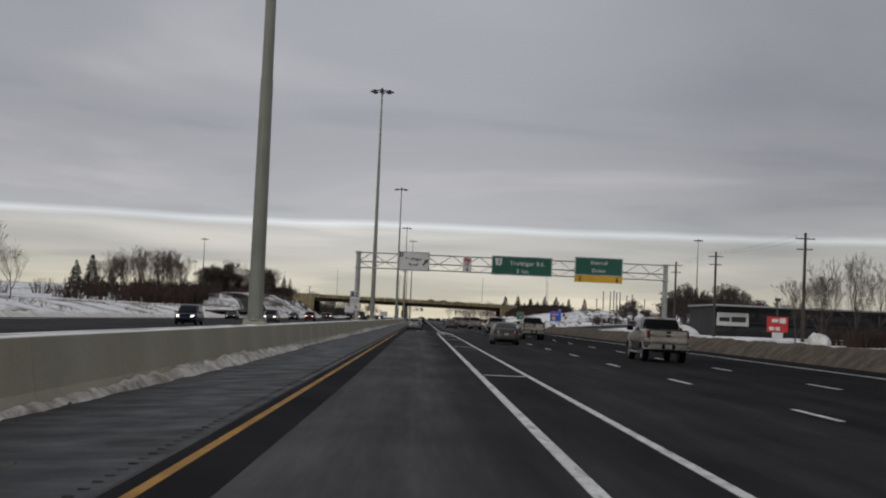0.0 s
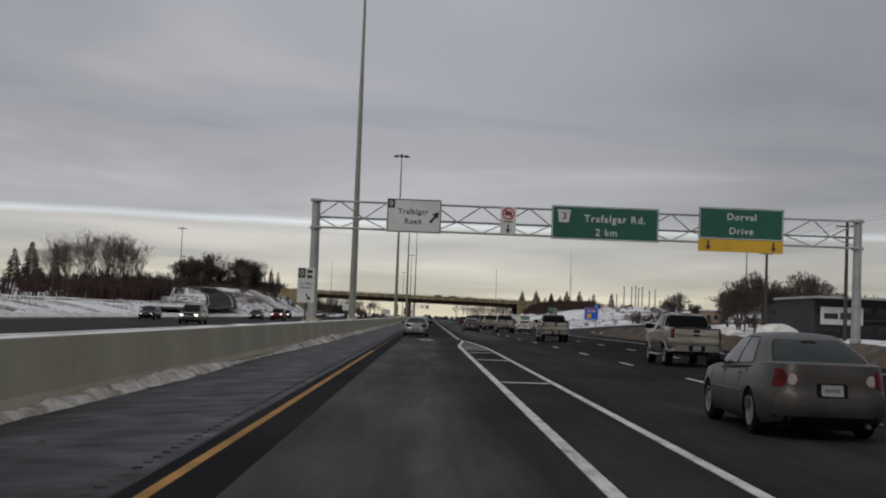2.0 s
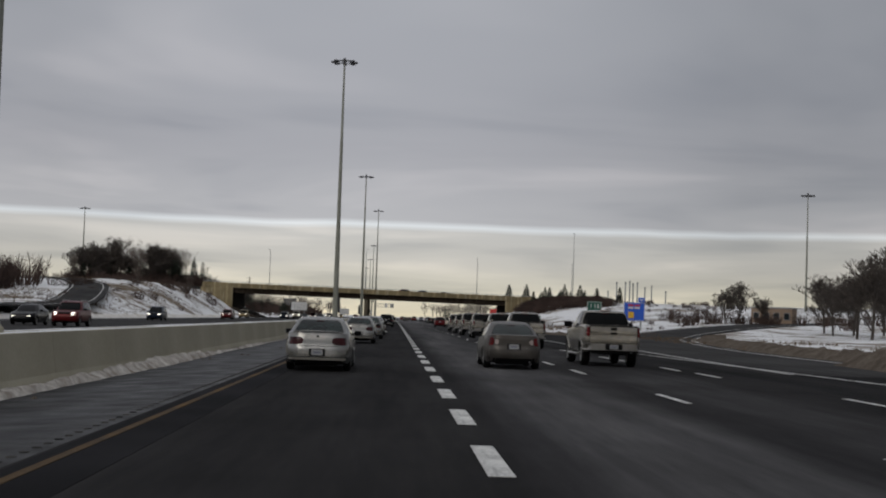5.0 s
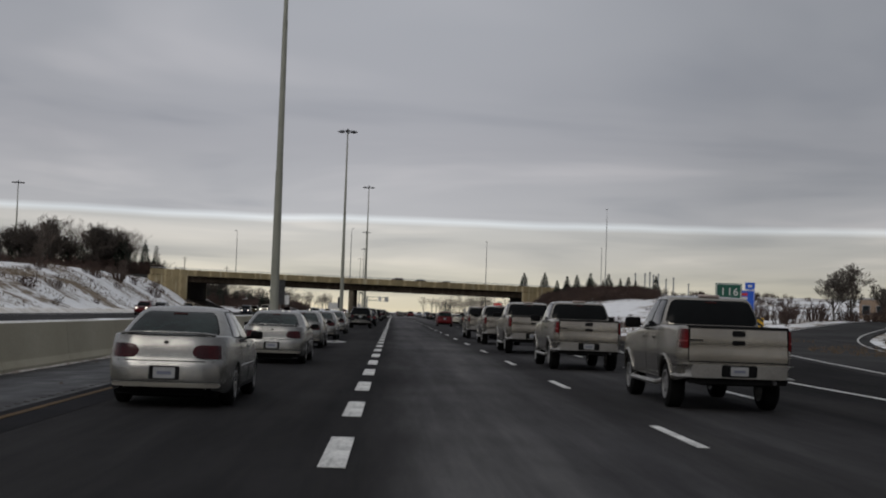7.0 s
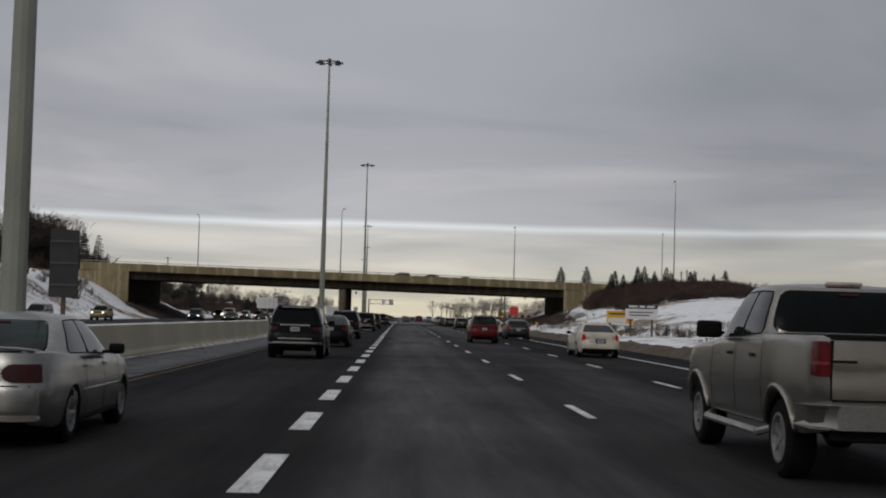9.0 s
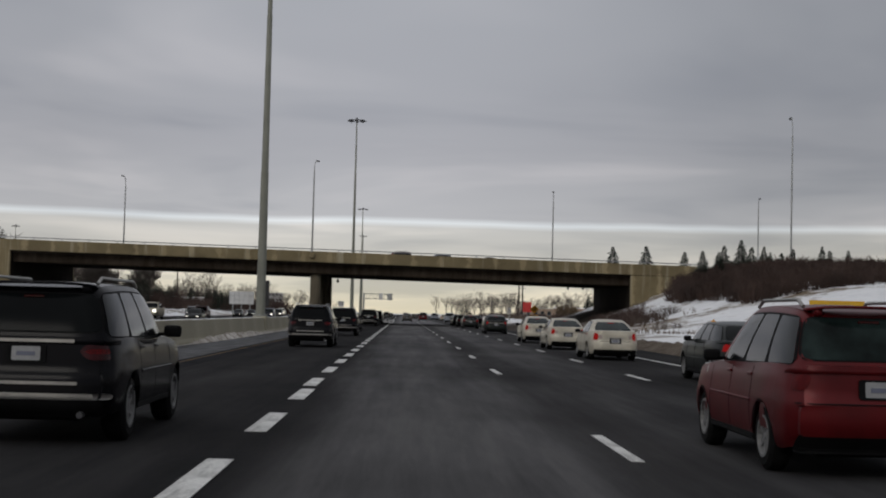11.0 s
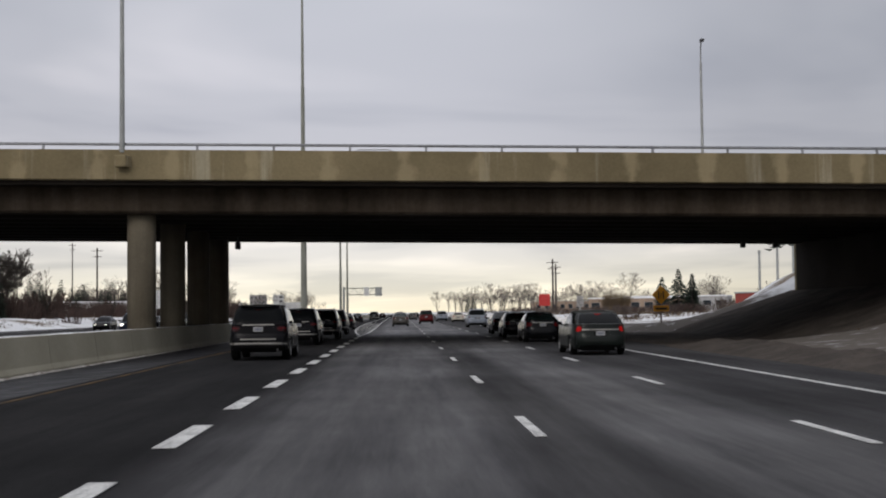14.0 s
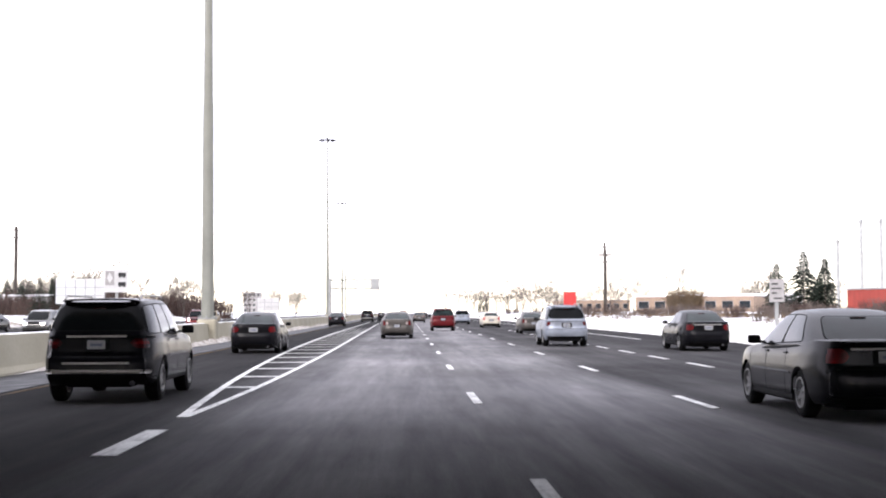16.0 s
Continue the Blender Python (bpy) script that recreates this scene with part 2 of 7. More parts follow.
M_BRICKRED = material("red_metal_cladding", (0.26, 0.035, 0.022), 0.65, 0, (0.3, 0.15), (4, 0.1), streak=((1.2, 1.2, 0.1), 0.3, 0.6, (0.75, 0.75, 0.75)))
M_CLAD = material("dark_cladding", (0.030, 0.031, 0.035), 0.7, 0.0, (0.3, 0.2), (5, 0.1), spec=0.2)
M_GREYWALL = material("pale_render_wall", (0.34, 0.33, 0.32), 0.85, 0, (0.3, 0.12), (6, 0.1))
M_BUFF = material("buff_brick_wall", (0.30, 0.22, 0.16), 0.88, 0, (0.4, 0.15), (7, 0.12))
M_WINDOW = material("reflecting_window_glass", (0.02, 0.025, 0.03), 0.12, 0, (0.5, 0.3), (2, 0.1), spec=0.3)


def road_material():
    """Asphalt whose lanes differ in tone, with haze, glare and vignette put into the colour: bands across the road with
    soft, wandering edges, changing along it.
    """
    m = M_ASPHALT.copy()
    m.name = "lane_banded_asphalt"
    n, l = m.node_tree.nodes, m.node_tree.links
    b = n["Principled BSDF"]
    old = b.inputs["Base Color"].links[0].from_socket
    co = n.new("ShaderNodeTexCoord")
    sp = n.new("ShaderNodeSeparateXYZ")
    l.new(co.outputs["Object"], sp.inputs[0])

    def mth(op, a, c, d=None):
        x = n.new("ShaderNodeMath")
        x.operation = op
        for i, v in enumerate((a, c, d)):
            if v is None:
                continue
            if isinstance(v, (int, float)):
                x.inputs[i].default_value = v
            else:
                l.new(v, x.inputs[i])
        return x.outputs[0]
    mp = n.new("ShaderNodeMapping")
    mp.inputs["Scale"].default_value = (0.8, 0.05, 1)
    l.new(co.outputs["Object"], mp.inputs[0])
    nz = n.new("ShaderNodeTexNoise")
    nz.inputs["Scale"].default_value, nz.inputs["Detail"].default_value = 1.0, 5
    l.new(mp.outputs[0], nz.inputs["Vector"])
    wob = mth("MULTIPLY", mth("SUBTRACT", nz.outputs["Fac"], 0.5), 1.1)
    u = mth("DIVIDE", mth("ADD", mth("ADD", sp.outputs["X"], wob), 4.0), 24.0)

    def bands(stops):
        r = n.new("ShaderNodeValToRGB")
        e = r.color_ramp.elements
        while len(e) < len(stops):
            e.new(0.5)
        for q, (x, v) in zip(e, stops):
            q.position, q.color = (x + 4) / 24, (v, v, v * 1.01, 1)
        l.new(u, r.inputs[0])
        return r.outputs[0]
    # low right-hand stops carry some lens vignette besides the lane tones
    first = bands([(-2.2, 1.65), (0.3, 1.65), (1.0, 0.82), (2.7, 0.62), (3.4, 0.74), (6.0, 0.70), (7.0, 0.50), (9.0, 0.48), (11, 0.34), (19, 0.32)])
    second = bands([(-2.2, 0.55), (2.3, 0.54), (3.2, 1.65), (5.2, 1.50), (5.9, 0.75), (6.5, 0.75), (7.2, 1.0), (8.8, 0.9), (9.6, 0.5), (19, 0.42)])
    # middle lanes raised for windscreen haze and glare
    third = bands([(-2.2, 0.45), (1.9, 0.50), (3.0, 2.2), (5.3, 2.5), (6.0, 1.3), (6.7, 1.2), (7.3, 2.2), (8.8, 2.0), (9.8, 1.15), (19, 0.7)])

    # raised again for haze and exposure, right side lowered for vignette
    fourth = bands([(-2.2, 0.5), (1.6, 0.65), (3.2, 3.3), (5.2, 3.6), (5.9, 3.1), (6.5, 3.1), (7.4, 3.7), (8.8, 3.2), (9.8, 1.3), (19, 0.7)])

    def mix(f, a, c, mode="MIX"):
        x = n.new("ShaderNodeMix")
        x.data_type, x.blend_type = "RGBA", mode
        if isinstance(f, float):
            x.inputs[0].default_value = f
        else:
            l.new(f, x.inputs[0])
        l.new(a, x.inputs[6]), l.new(c, x.inputs[7])
        return x.outputs[2]

    def step(a, c):
        r = n.new("ShaderNodeMapRange")
        r.interpolation_type = "SMOOTHSTEP"
        r.inputs[1].default_value, r.inputs[2].default_value = a, c
        l.new(sp.outputs["Y"], r.inputs[0])
        return r.outputs[0]
    blot = n.new("ShaderNodeTexNoise")
    blot.inputs["Scale"].default_value, blot.inputs["Detail"].default_value, blot.inputs["Roughness"].default_value = 0.55, 7, 0.65
    long = n.new("ShaderNodeMapping")
    long.inputs["Scale"].default_value = (1.0, 0.10, 1)
    l.new(co.outputs["Object"], long.inputs[0])
    l.new(long.outputs[0], blot.inputs["Vector"])
    br = n.new("ShaderNodeValToRGB")
    br.color_ramp.elements[0].position, br.color_ramp.elements[0].color = 0.32, (0.70, 0.70, 0.71, 1)
    br.color_ramp.elements[1].position, br.color_ramp.elements[1].color = 0.66, (1.22, 1.21, 1.20, 1)
    l.new(blot.outputs["Fac"], br.inputs[0])
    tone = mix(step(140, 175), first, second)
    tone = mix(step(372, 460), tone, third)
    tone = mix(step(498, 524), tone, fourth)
    tone = mix(1.0, tone, br.outputs[0], "MULTIPLY")
    # worn patches and spilt salt, a hand to a metre wide
    for sc, stretch, lo, hi in ((2.2, 0.05, 0.86, 1.13), (7.0, 0.07, 0.94, 1.06)):
        mq = n.new("ShaderNodeMapping")
        mq.inputs["Scale"].default_value = (1.0, stretch, 1)
        l.new(co.outputs["Object"], mq.inputs[0])
        pt = n.new("ShaderNodeTexNoise")
        pt.inputs["Scale"].default_value, pt.inputs["Detail"].default_value, pt.inputs["Roughness"].default_value = sc, 6, 0.7
        l.new(mq.outputs[0], pt.inputs["Vector"])
        pr = n.new("ShaderNodeValToRGB")
        pr.color_ramp.elements[0].position, pr.color_ramp.elements[0].color = 0.36, (lo, lo, lo * 1.01, 1)
        pr.color_ramp.elements[1].position, pr.color_ramp.elements[1].color = 0.64, (hi, hi, hi, 1)
        l.new(pt.outputs["Fac"], pr.inputs[0])
        tone = mix(1.0, tone, pr.outputs[0], "MULTIPLY")
    l.new(mix(1.0, old, tone, "MULTIPLY"), b.inputs["Base Color"])
    return m


M_ROAD = road_material()


def ground_material():
    """Snow with patches of brown grass showing through."""
    m = bpy.data.materials.new("snowy_verge")
    m.use_nodes = True
    n, l = m.node_tree.nodes, m.node_tree.links
    b = n["Principled BSDF"]
    b.inputs["Roughness"].default_value = 0.85
    co = n.new("ShaderNodeTexCoord")
    nz = []
    for sc, de in ((0.10, 7), (0.9, 6), (9.0, 5)):
        t = n.new("ShaderNodeTexNoise")
        t.inputs["Scale"].default_value, t.inputs["Detail"].default_value, t.inputs["Roughness"].default_value = sc, de, 0.62
        l.new(co.outputs["Object"], t.inputs["Vector"])
        nz.append(t.outputs["Fac"])
    a = n.new("ShaderNodeMath")
    a.operation = "MULTIPLY_ADD"
    l.new(nz[1], a.inputs[0])
    a.inputs[1].default_value = 0.55
    l.new(nz[0], a.inputs[2])
    r = n.new("ShaderNodeValToRGB")
    e = r.color_ramp.elements
    e[0].position, e[0].color = 0.775, (0, 0, 0, 1)
    e[1].position, e[1].color = 0.895, (1, 1, 1, 1)
    l.new(a.outputs[0], r.inputs[0])
    g = n.new("ShaderNodeValToRGB")
    e = g.color_ramp.elements
    e[0].position, e[0].color = 0.3, (0.085, 0.058, 0.035, 1)
    e[1].position, e[1].color = 0.7, (0.22, 0.165, 0.10, 1)
    l.new(nz[2], g.inputs[0])
    sn = n.new("ShaderNodeValToRGB")
    e = sn.color_ramp.elements
    e[0].position, e[0].color = 0.3, (0.70, 0.71, 0.73, 1)
    e[1].position, e[1].color = 0.6, (0.83, 0.84, 0.85, 1)
    l.new(nz[1], sn.inputs[0])
    x = n.new("ShaderNodeMix")
    x.data_type = "RGBA"
    l.new(r.outputs[0], x.inputs[0]), l.new(sn.outputs[0], x.inputs[6]), l.new(g.outputs[0], x.inputs[7])
    sp = n.new("ShaderNodeSeparateXYZ")
    l.new(co.outputs["Object"], sp.inputs[0])
    mask = nz[1]
    for ax, lo, hi in (("Y", 482, 500), ("Y", 562, 548), ("X", 12, 14), ("X", 33, 25)):
        r2 = n.new("ShaderNodeMapRange")
        r2.interpolation_type = "SMOOTHSTEP"
        if lo < hi:
            r2.inputs[1].default_value, r2.inputs[2].default_value = lo, hi
        else:
            r2.inputs[1].default_value, r2.inputs[2].default_value, r2.inputs[3].default_value, r2.inputs[4].default_value = hi, lo, 1, 0
        l.new(sp.outputs[ax], r2.inputs[0])
        mm = n.new("ShaderNodeMath")
        mm.operation = "MULTIPLY"
        l.new(mask, mm.inputs[0]), l.new(r2.outputs[0], mm.inputs[1])
        mask = mm.outputs[0]
    r3 = n.new("ShaderNodeMapRange")
    r3.inputs[1].default_value, r3.inputs[2].default_value = 0.22, 0.42
    l.new(mask, r3.inputs[0])
    dirt = n.new("ShaderNodeMix")
    dirt.data_type = "RGBA"
    l.new(r3.outputs[0], dirt.inputs[0]), l.new(x.outputs[2], dirt.inputs[6])
    dirt.inputs[7].default_value = (0.085, 0.070, 0.056, 1)
    l.new(dirt.outputs[2], b.inputs["Base Color"])
    bp = n.new("ShaderNodeBump")
    bp.inputs["Strength"].default_value, bp.inputs["Distance"].default_value = 0.8, 0.12
    l.new(nz[1], bp.inputs["Height"]), l.new(bp.outputs[0], b.inputs["Normal"])
    return m


M_GROUND = ground_material()


# ---- mesh helpers ----
def smooth01(a, b, x):
    t = min(max((x - a) / (b - a), 0.0), 1.0)
    return t * t * (3 - 2 * t)


def finish(name, bm, mat, smooth=False):
    me = bpy.data.meshes.new(name)
    bmesh.ops.recalc_face_normals(bm, faces=bm.faces)
    bm.to_mesh(me)
    bm.free()
    me.materials.append(mat)
    if smooth:
        for p in me.polygons:
            p.use_smooth = True
    return me


def part(name, bm, mat, parent=None, label="", smooth=False):
    ob = new(name, bm if isinstance(bm, bpy.types.Mesh) else finish(name, bm, mat, smooth))
    if parent:
        ob.parent = parent
    return tagged(ob, label)


def thing(name, m, label, category, group="", kind=""):
    ob = new(name)
    ob.empty_display_size = 0.2
    ob.matrix_basis = m
    return tagged(ob, label, category, group, kind)


def box(bm, c, s, bevel=0.0, seg=1):
    g = bmesh.ops.create_cube(bm, size=1.0, matrix=Matrix.Translation(c) @ Matrix.Diagonal((*s, 1)))
    if bevel:
        bmesh.ops.bevel(bm, geom=list({e for v in g["verts"] for e in v.link_edges}), offset=bevel, segments=seg, affect="EDGES", profile=0.6)
    return g


def boxmesh(name, c, s, mat, bevel=0.0, seg=1):
    bm = bmesh.new()
    box(bm, c, s, bevel, seg)
    return finish(name, bm, mat)


def tube(bm, p0, p1, r0, r1=None, n=8, caps=True):
    r1 = r0 if r1 is None else r1
    p0, p1 = Vector(p0), Vector(p1)
    d = (p1 - p0).normalized()
    a = d.orthogonal().normalized()
    c = d.cross(a)
    ring = []
    for p, r in ((p0, r0), (p1, r1)):
        ring.append([bm.verts.new(p + (a * math.cos(6.28318 * i / n) + c * math.sin(6.28318 * i / n)) * r) for i in range(n)])
    for i in range(n):
        bm.faces.new((ring[0][i], ring[0][(i + 1) % n], ring[1][(i + 1) % n], ring[1][i]))
    if caps:
        bm.faces.new(ring[0][::-1])
        bm.faces.new(ring[1])


def polyline_tube(bm, pts, r, n=6):
    for a, b in zip(pts[:-1], pts[1:]):
        tube(bm, a, b, r, r, n)


def sweep(bm, pts, r, n=6):
    """One unbroken round bar along a line of points."""
    pts = [Vector(p) for p in pts]
    rows = []
    for i, p in enumerate(pts):
        d = (pts[min(i + 1, len(pts) - 1)] - pts[max(i - 1, 0)]).normalized()
        a = d.cross(Vector((1, 0, 0.01))).normalized()
        c = d.cross(a)
        rows.append([p + (a * math.cos(6.28318 * k / n) + c * math.sin(6.28318 * k / n)) * r for k in range(n)])
    rings(bm, rows)


def plate(bm, pts, y0, y1):
    """A flat outline of (x, z) points, given thickness from y0 to y1."""
    f = [bm.verts.new((x, y0, z)) for x, z in pts]
    b = [bm.verts.new((x, y1, z)) for x, z in pts]
    bm.faces.new(f)
    bm.faces.new(b[::-1])
    for i in range(len(pts)):
        j = (i + 1) % len(pts)
        bm.faces.new((f[i], b[i], b[j], f[j]))


def rings(bm, rows, close=True, caps=True):
    vs = [[bm.verts.new(p) for p in r] for r in rows]
    n = len(rows[0])
    for a, b in zip(vs[:-1], vs[1:]):
        for i in range(n if close else n - 1):
            j = (i + 1) % n
            bm.faces.new((a[i], a[j], b[j], b[i]))
    if caps:
        bm.faces.new(vs[0])
        bm.faces.new(vs[-1][::-1])
    return vs


def text_mesh(name, text, size, mat, align, depth, spacing):
    cu = bpy.data.curves.new(name, "FONT")
    cu.body, cu.size, cu.align_x, cu.extrude, cu.space_character = text, size, align, depth, spacing
    cu.resolution_u = 3
    cu.offset = size * 0.012
    tmp = bpy.data.objects.new(name, cu)
    scene.collection.objects.link(tmp)
    bpy.context.view_layer.update()
    me = bpy.data.meshes.new_from_object(tmp.evaluated_get(bpy.context.evaluated_depsgraph_get()))
    bpy.data.objects.remove(tmp)
    me.materials.clear()
    me.materials.append(mat)
    return me


def lettering(name, text, size, mat, parent, x, y, z, depth=0.006, spacing=1.0):
    """Raised letters that face -y, centred on x; each word is a part."""
    def reach(t_):
        return max(v.co.x for v in text_mesh(name, t_, size, mat, "LEFT", depth, spacing).vertices)
    words = text.split(" ")
    full = reach(text)
    for i, word in enumerate(words):
        ob = new(name, text_mesh(name, word, size, mat, "LEFT", depth, spacing))
        ob.parent = parent
        ob.matrix_basis = pose(x - full / 2 + reach(" ".join(words[:i + 1])) - reach(word), y, z, 90, 0, 0)


# ---- ground ----
def right_edge(y):
    """Outer edge of our paving; it widens for the exit and for the lane that joins."""
    return 18.9 + 1.3 * smooth01(205, 235, y) - 5.4 * smooth01(296, 345, y) + 4.6 * smooth01(545, 585, y)


RAMP = [(17.2, 205), (18.2, 240), (21.6, 270), (28, 306), (38, 340), (54, 376), (70, 405), (95, 440)]


def ramp_x(y):
    for (xa, ya), (xb, yb) in zip(RAMP[:-1], RAMP[1:]):
        if ya <= y <= yb:
            return xa + (xb - xa) * (y - ya) / (yb - ya), (xb - xa) / (yb - ya)
    return None


def ramp_z(y):
    return 0.006 + 3.2 * smooth01(300, 460, y)


def height(x, y):
    """Height of the verge: level by the road, with the two approach embankments of the overpass."""
    up_l = smooth01(325, 450, y) * (1 - smooth01(546, 572 + 66 * smooth01(-46, -60, x), y))
    up_r = smooth01(440, 503, y) * (1 - smooth01(543 + 6 * smooth01(27, 34, x), 562 + 26 * smooth01(27, 34, x), y))
    edge = right_edge(y)
    if -34 < x < edge:
        return -0.5 + 0.44 * max(smooth01(-1.5, 0, x - edge), smooth01(-1.5, 0, -33 - x))
    z = -0.08
    if x <= -34:
        d = -34 - x
        if 508 < y < 544 and x > -42:
            return -0.35 + max(0.0, d - 0.5) * 0.36
        z += smooth01(0, 12, d) * (1.7 - 0.5 * smooth01(560, 640, y)) + up_l * 5.4 * smooth01(1, 18, d) + 0.5 * smooth01(20, 90, d)
    else:
        d = x - edge
        z += smooth01(0.5, 6, d) * (0.45 + 0.5 * smooth01(560, 600, y)) + up_r * 6.2 * smooth01(5, 27, d) + 0.6 * smooth01(20, 120, d)
        # the exit ramp climbs beside the main road
        z += 4.0 * smooth01(24, 60, x) * smooth01(340, 480, y) * (1 - smooth01(552, 620, y)) * (1 - up_r)
        if 508 < y < 544 and x < 31:
            return min(z, (x - 21.3) * 0.27 - 0.3 if x > 21.3 else -0.3)
        r = ramp_x(y)
        if r:
            k = 1 - smooth01(5.5, 11, abs(x - r[0]) / math.sqrt(1 + r[1] * r[1]))
            z += (ramp_z(y) - 0.10 - z) * k
            if k > 0.5:
                return z
    if z > 0.05:
        z += 0.22 * noise.noise((x * 0.13, y * 0.13, 0.0)) + 0.10 * noise.noise((x * 0.5, y * 0.5, 3.0))
    return z


def spread(a, b, step, far, grow=1.35):
    s = [a + step * i for i in range(int((b - a) / step) + 1)]
    d, lo, hi = step, s[0], s[-1]
    while lo > -far or hi < far:
        d *= grow
        lo, hi = lo - d, hi + d
        s = [lo] + s + [hi]
    return s


xs, ys = spread(-120, 120, 2.0, 3500), spread(-60, 1100, 4.0, 3500)
gv = [(x, y, height(x, y)) for y in ys for x in xs]
nx = len(xs)
gf = [(j * nx + i, j * nx + i + 1, (j + 1) * nx + i + 1, (j + 1) * nx + i) for j in range(len(ys) - 1) for i in range(nx - 1)]
gm = bpy.data.meshes.new("ground")
gm.from_pydata(gv, [], gf)
gm.materials.append(M_GROUND)
for p in gm.polygons:
    p.use_smooth = True
tagged(new("ground", gm), "snow-covered verges and embankments with brown grass showing", "ground", kind="structure")


# ---- road ----
def ribbon(name, left, right, y0, y1, step, z, mat, label, category="road", kind="structure", th=0.05, parent=None):
    """A strip of paving between two edges given as functions of y."""
    bm = bmesh.new()
    n = max(int((y1 - y0) / step), 1)
    rows = []
    for i in range(n + 1):
        y = y0 + (y1 - y0) * i / n
        a, b = left(y), right(y)
        za, zb = (z(a), z(b)) if callable(z) else (z, z)
        rows.append([(a, y, za), (b, y, zb), (b, y, zb - th), (a, y, za - th)])
    rings(bm, rows)
    ob = part(name, bm, mat, parent)
    if not parent:
        tagged(ob, label, category, kind=kind)
    return ob


def line1(y):
    return 7.02 - 0.98 * smooth01(110, 250, y)


def line2(y):
    return 11.05 - 1.70 * smooth01(150, 250, y)


def edge_line(y):
    return 15.9 - 3.65 * smooth01(160, 250, y) + 0.2 * smooth01(430, 550, y)


road = ribbon("road", lambda y: -2.25, right_edge, -80, 1600, 5, 0.0, M_ROAD, "grey worn asphalt carriageway with dark tyre tracks, white lines and painted-in glare")
ribbon("left_shoulder", lambda y: -5.75, lambda y: -2.25, -80, 1600, 20, lambda x: -0.2 if x < -4 else 0.0, M_SHOULDER,
       "wet dark asphalt shoulder beside the median wall", "shoulder")
ribbon("opposite_road", lambda y: -34.5, lambda y: -7.0, -80, 1600, 20, -0.02, M_ASPHALT, "dark asphalt of the oncoming carriageway behind the median wall")

# tracks and seams laid into the surface, 4 mm proud of one another
ribbon("lane_surface", lambda y: -2.2, lambda y: -1.44 + 0.05 * math.sin(y * 0.05), -80, 420, 3, 0.004, M_DARKASPH, "", parent=road)


# ---- road markings ----
def stripe(name, f, w, y0, y1, mat, step=4.0, z=0.010):
    return ribbon(name, lambda y: f(y) - w / 2, lambda y: f(y) + w / 2, y0, y1, step, z, mat, "", th=0.009, parent=road)


def gore_left(y):
    return 1.63 + 0.56 * smooth01(130, 148.5, y)


def gore_right(y):
    return 2.92 - 0.66 * (max(y - 124, 0) / 24) ** 2


def buffer_left(y):
    return 1.96 - 1.95 * (1 - math.exp(-max(y - 541.3, 0) / 30))


def buffer_right(y):
    return 1.98 + 0.45 * (1 - math.exp(-max(y - 541.3, 0) / 12)) - 0.006 * (min(max(y, 547), 682) - 547)


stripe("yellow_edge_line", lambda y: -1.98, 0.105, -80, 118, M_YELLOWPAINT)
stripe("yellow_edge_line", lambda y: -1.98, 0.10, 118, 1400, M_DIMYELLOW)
stripe("white_line", gore_left, 0.15, -80, 148.6, M_WHITEPAINT, 3)
stripe("white_line", gore_right, 0.13, -80, 148.0, M_WHITEPAINT, 3)
stripe("white_edge_line", edge_line, 0.14, -80, 548, M_WHITEPAINT, 4)
stripe("white_edge_line", lambda y: right_edge(y) - 3.0, 0.14, 590, 1400, M_WHITEPAINT, 6)
stripe("white_line", buffer_left, 0.12, 541.6, 1000, M_WHITEPAINT, 3)
stripe("white_line", buffer_right, 0.12, 541.6, 1000, M_WHITEPAINT, 3, 0.012)
stripe("yellow_edge_line", lambda y: -8.4, 0.14, -80, 1000, M_YELLOWPAINT, 20)
stripe("white_edge_line", lambda y: -31.6, 0.14, -80, 1000, M_WHITEPAINT, 20, 0.0)

dash_thin = boxmesh("lane_dash", (0, 0, 0), (0.13, 2.9, 0.008), M_WHITEPAINT)
dash_wide = boxmesh("wide_lane_dash", (0, 0, 0), (0.25, 2.9, 0.008), M_WHITEPAINT)


def dash(me, x, y, rz=0.0):
    ob = new(me.name, me)
    ob.parent = road
    ob.matrix_basis = pose(x, y, 0.011, 0, 0, rz)


for k in range(-4, 16):
    y = 25.2 + 12.58 * k
    dash(dash_thin, line1(y), y)
    dash(dash_thin, line2(y), y + 0.6)
for k in range(-3, 12):
    y = 245.0 - 1.45 + 11.75 * k
    dash(dash_thin, line1(y), y)
    dash(dash_thin, line2(y), y - 1.8)
for k in range(-1, 40):
    y = 428.0 - 1.45 + (11.55 * (k - 2) if k < 8 else 57.75 + 12.2 * (k - 7))
    dash(dash_thin, line1(y), y)
    dash(dash_thin, line2(y), y - 1.3)
for k in range(0, 12):
    y = 558.0 + 5.8 * k
    dash(dash_thin, 12.45, y)
for k in range(-15, 25):
    dash(dash_wide, 2.06, 242.05 - 1.45 + 5.85 * k)
for k in range(-6, 21):
    dash(dash_wide, 2.0, 419.8 + 5.8 * k + 0.07 * min(max(k - 11, 0), 6) + 0.63 * max(k - 17, 0))

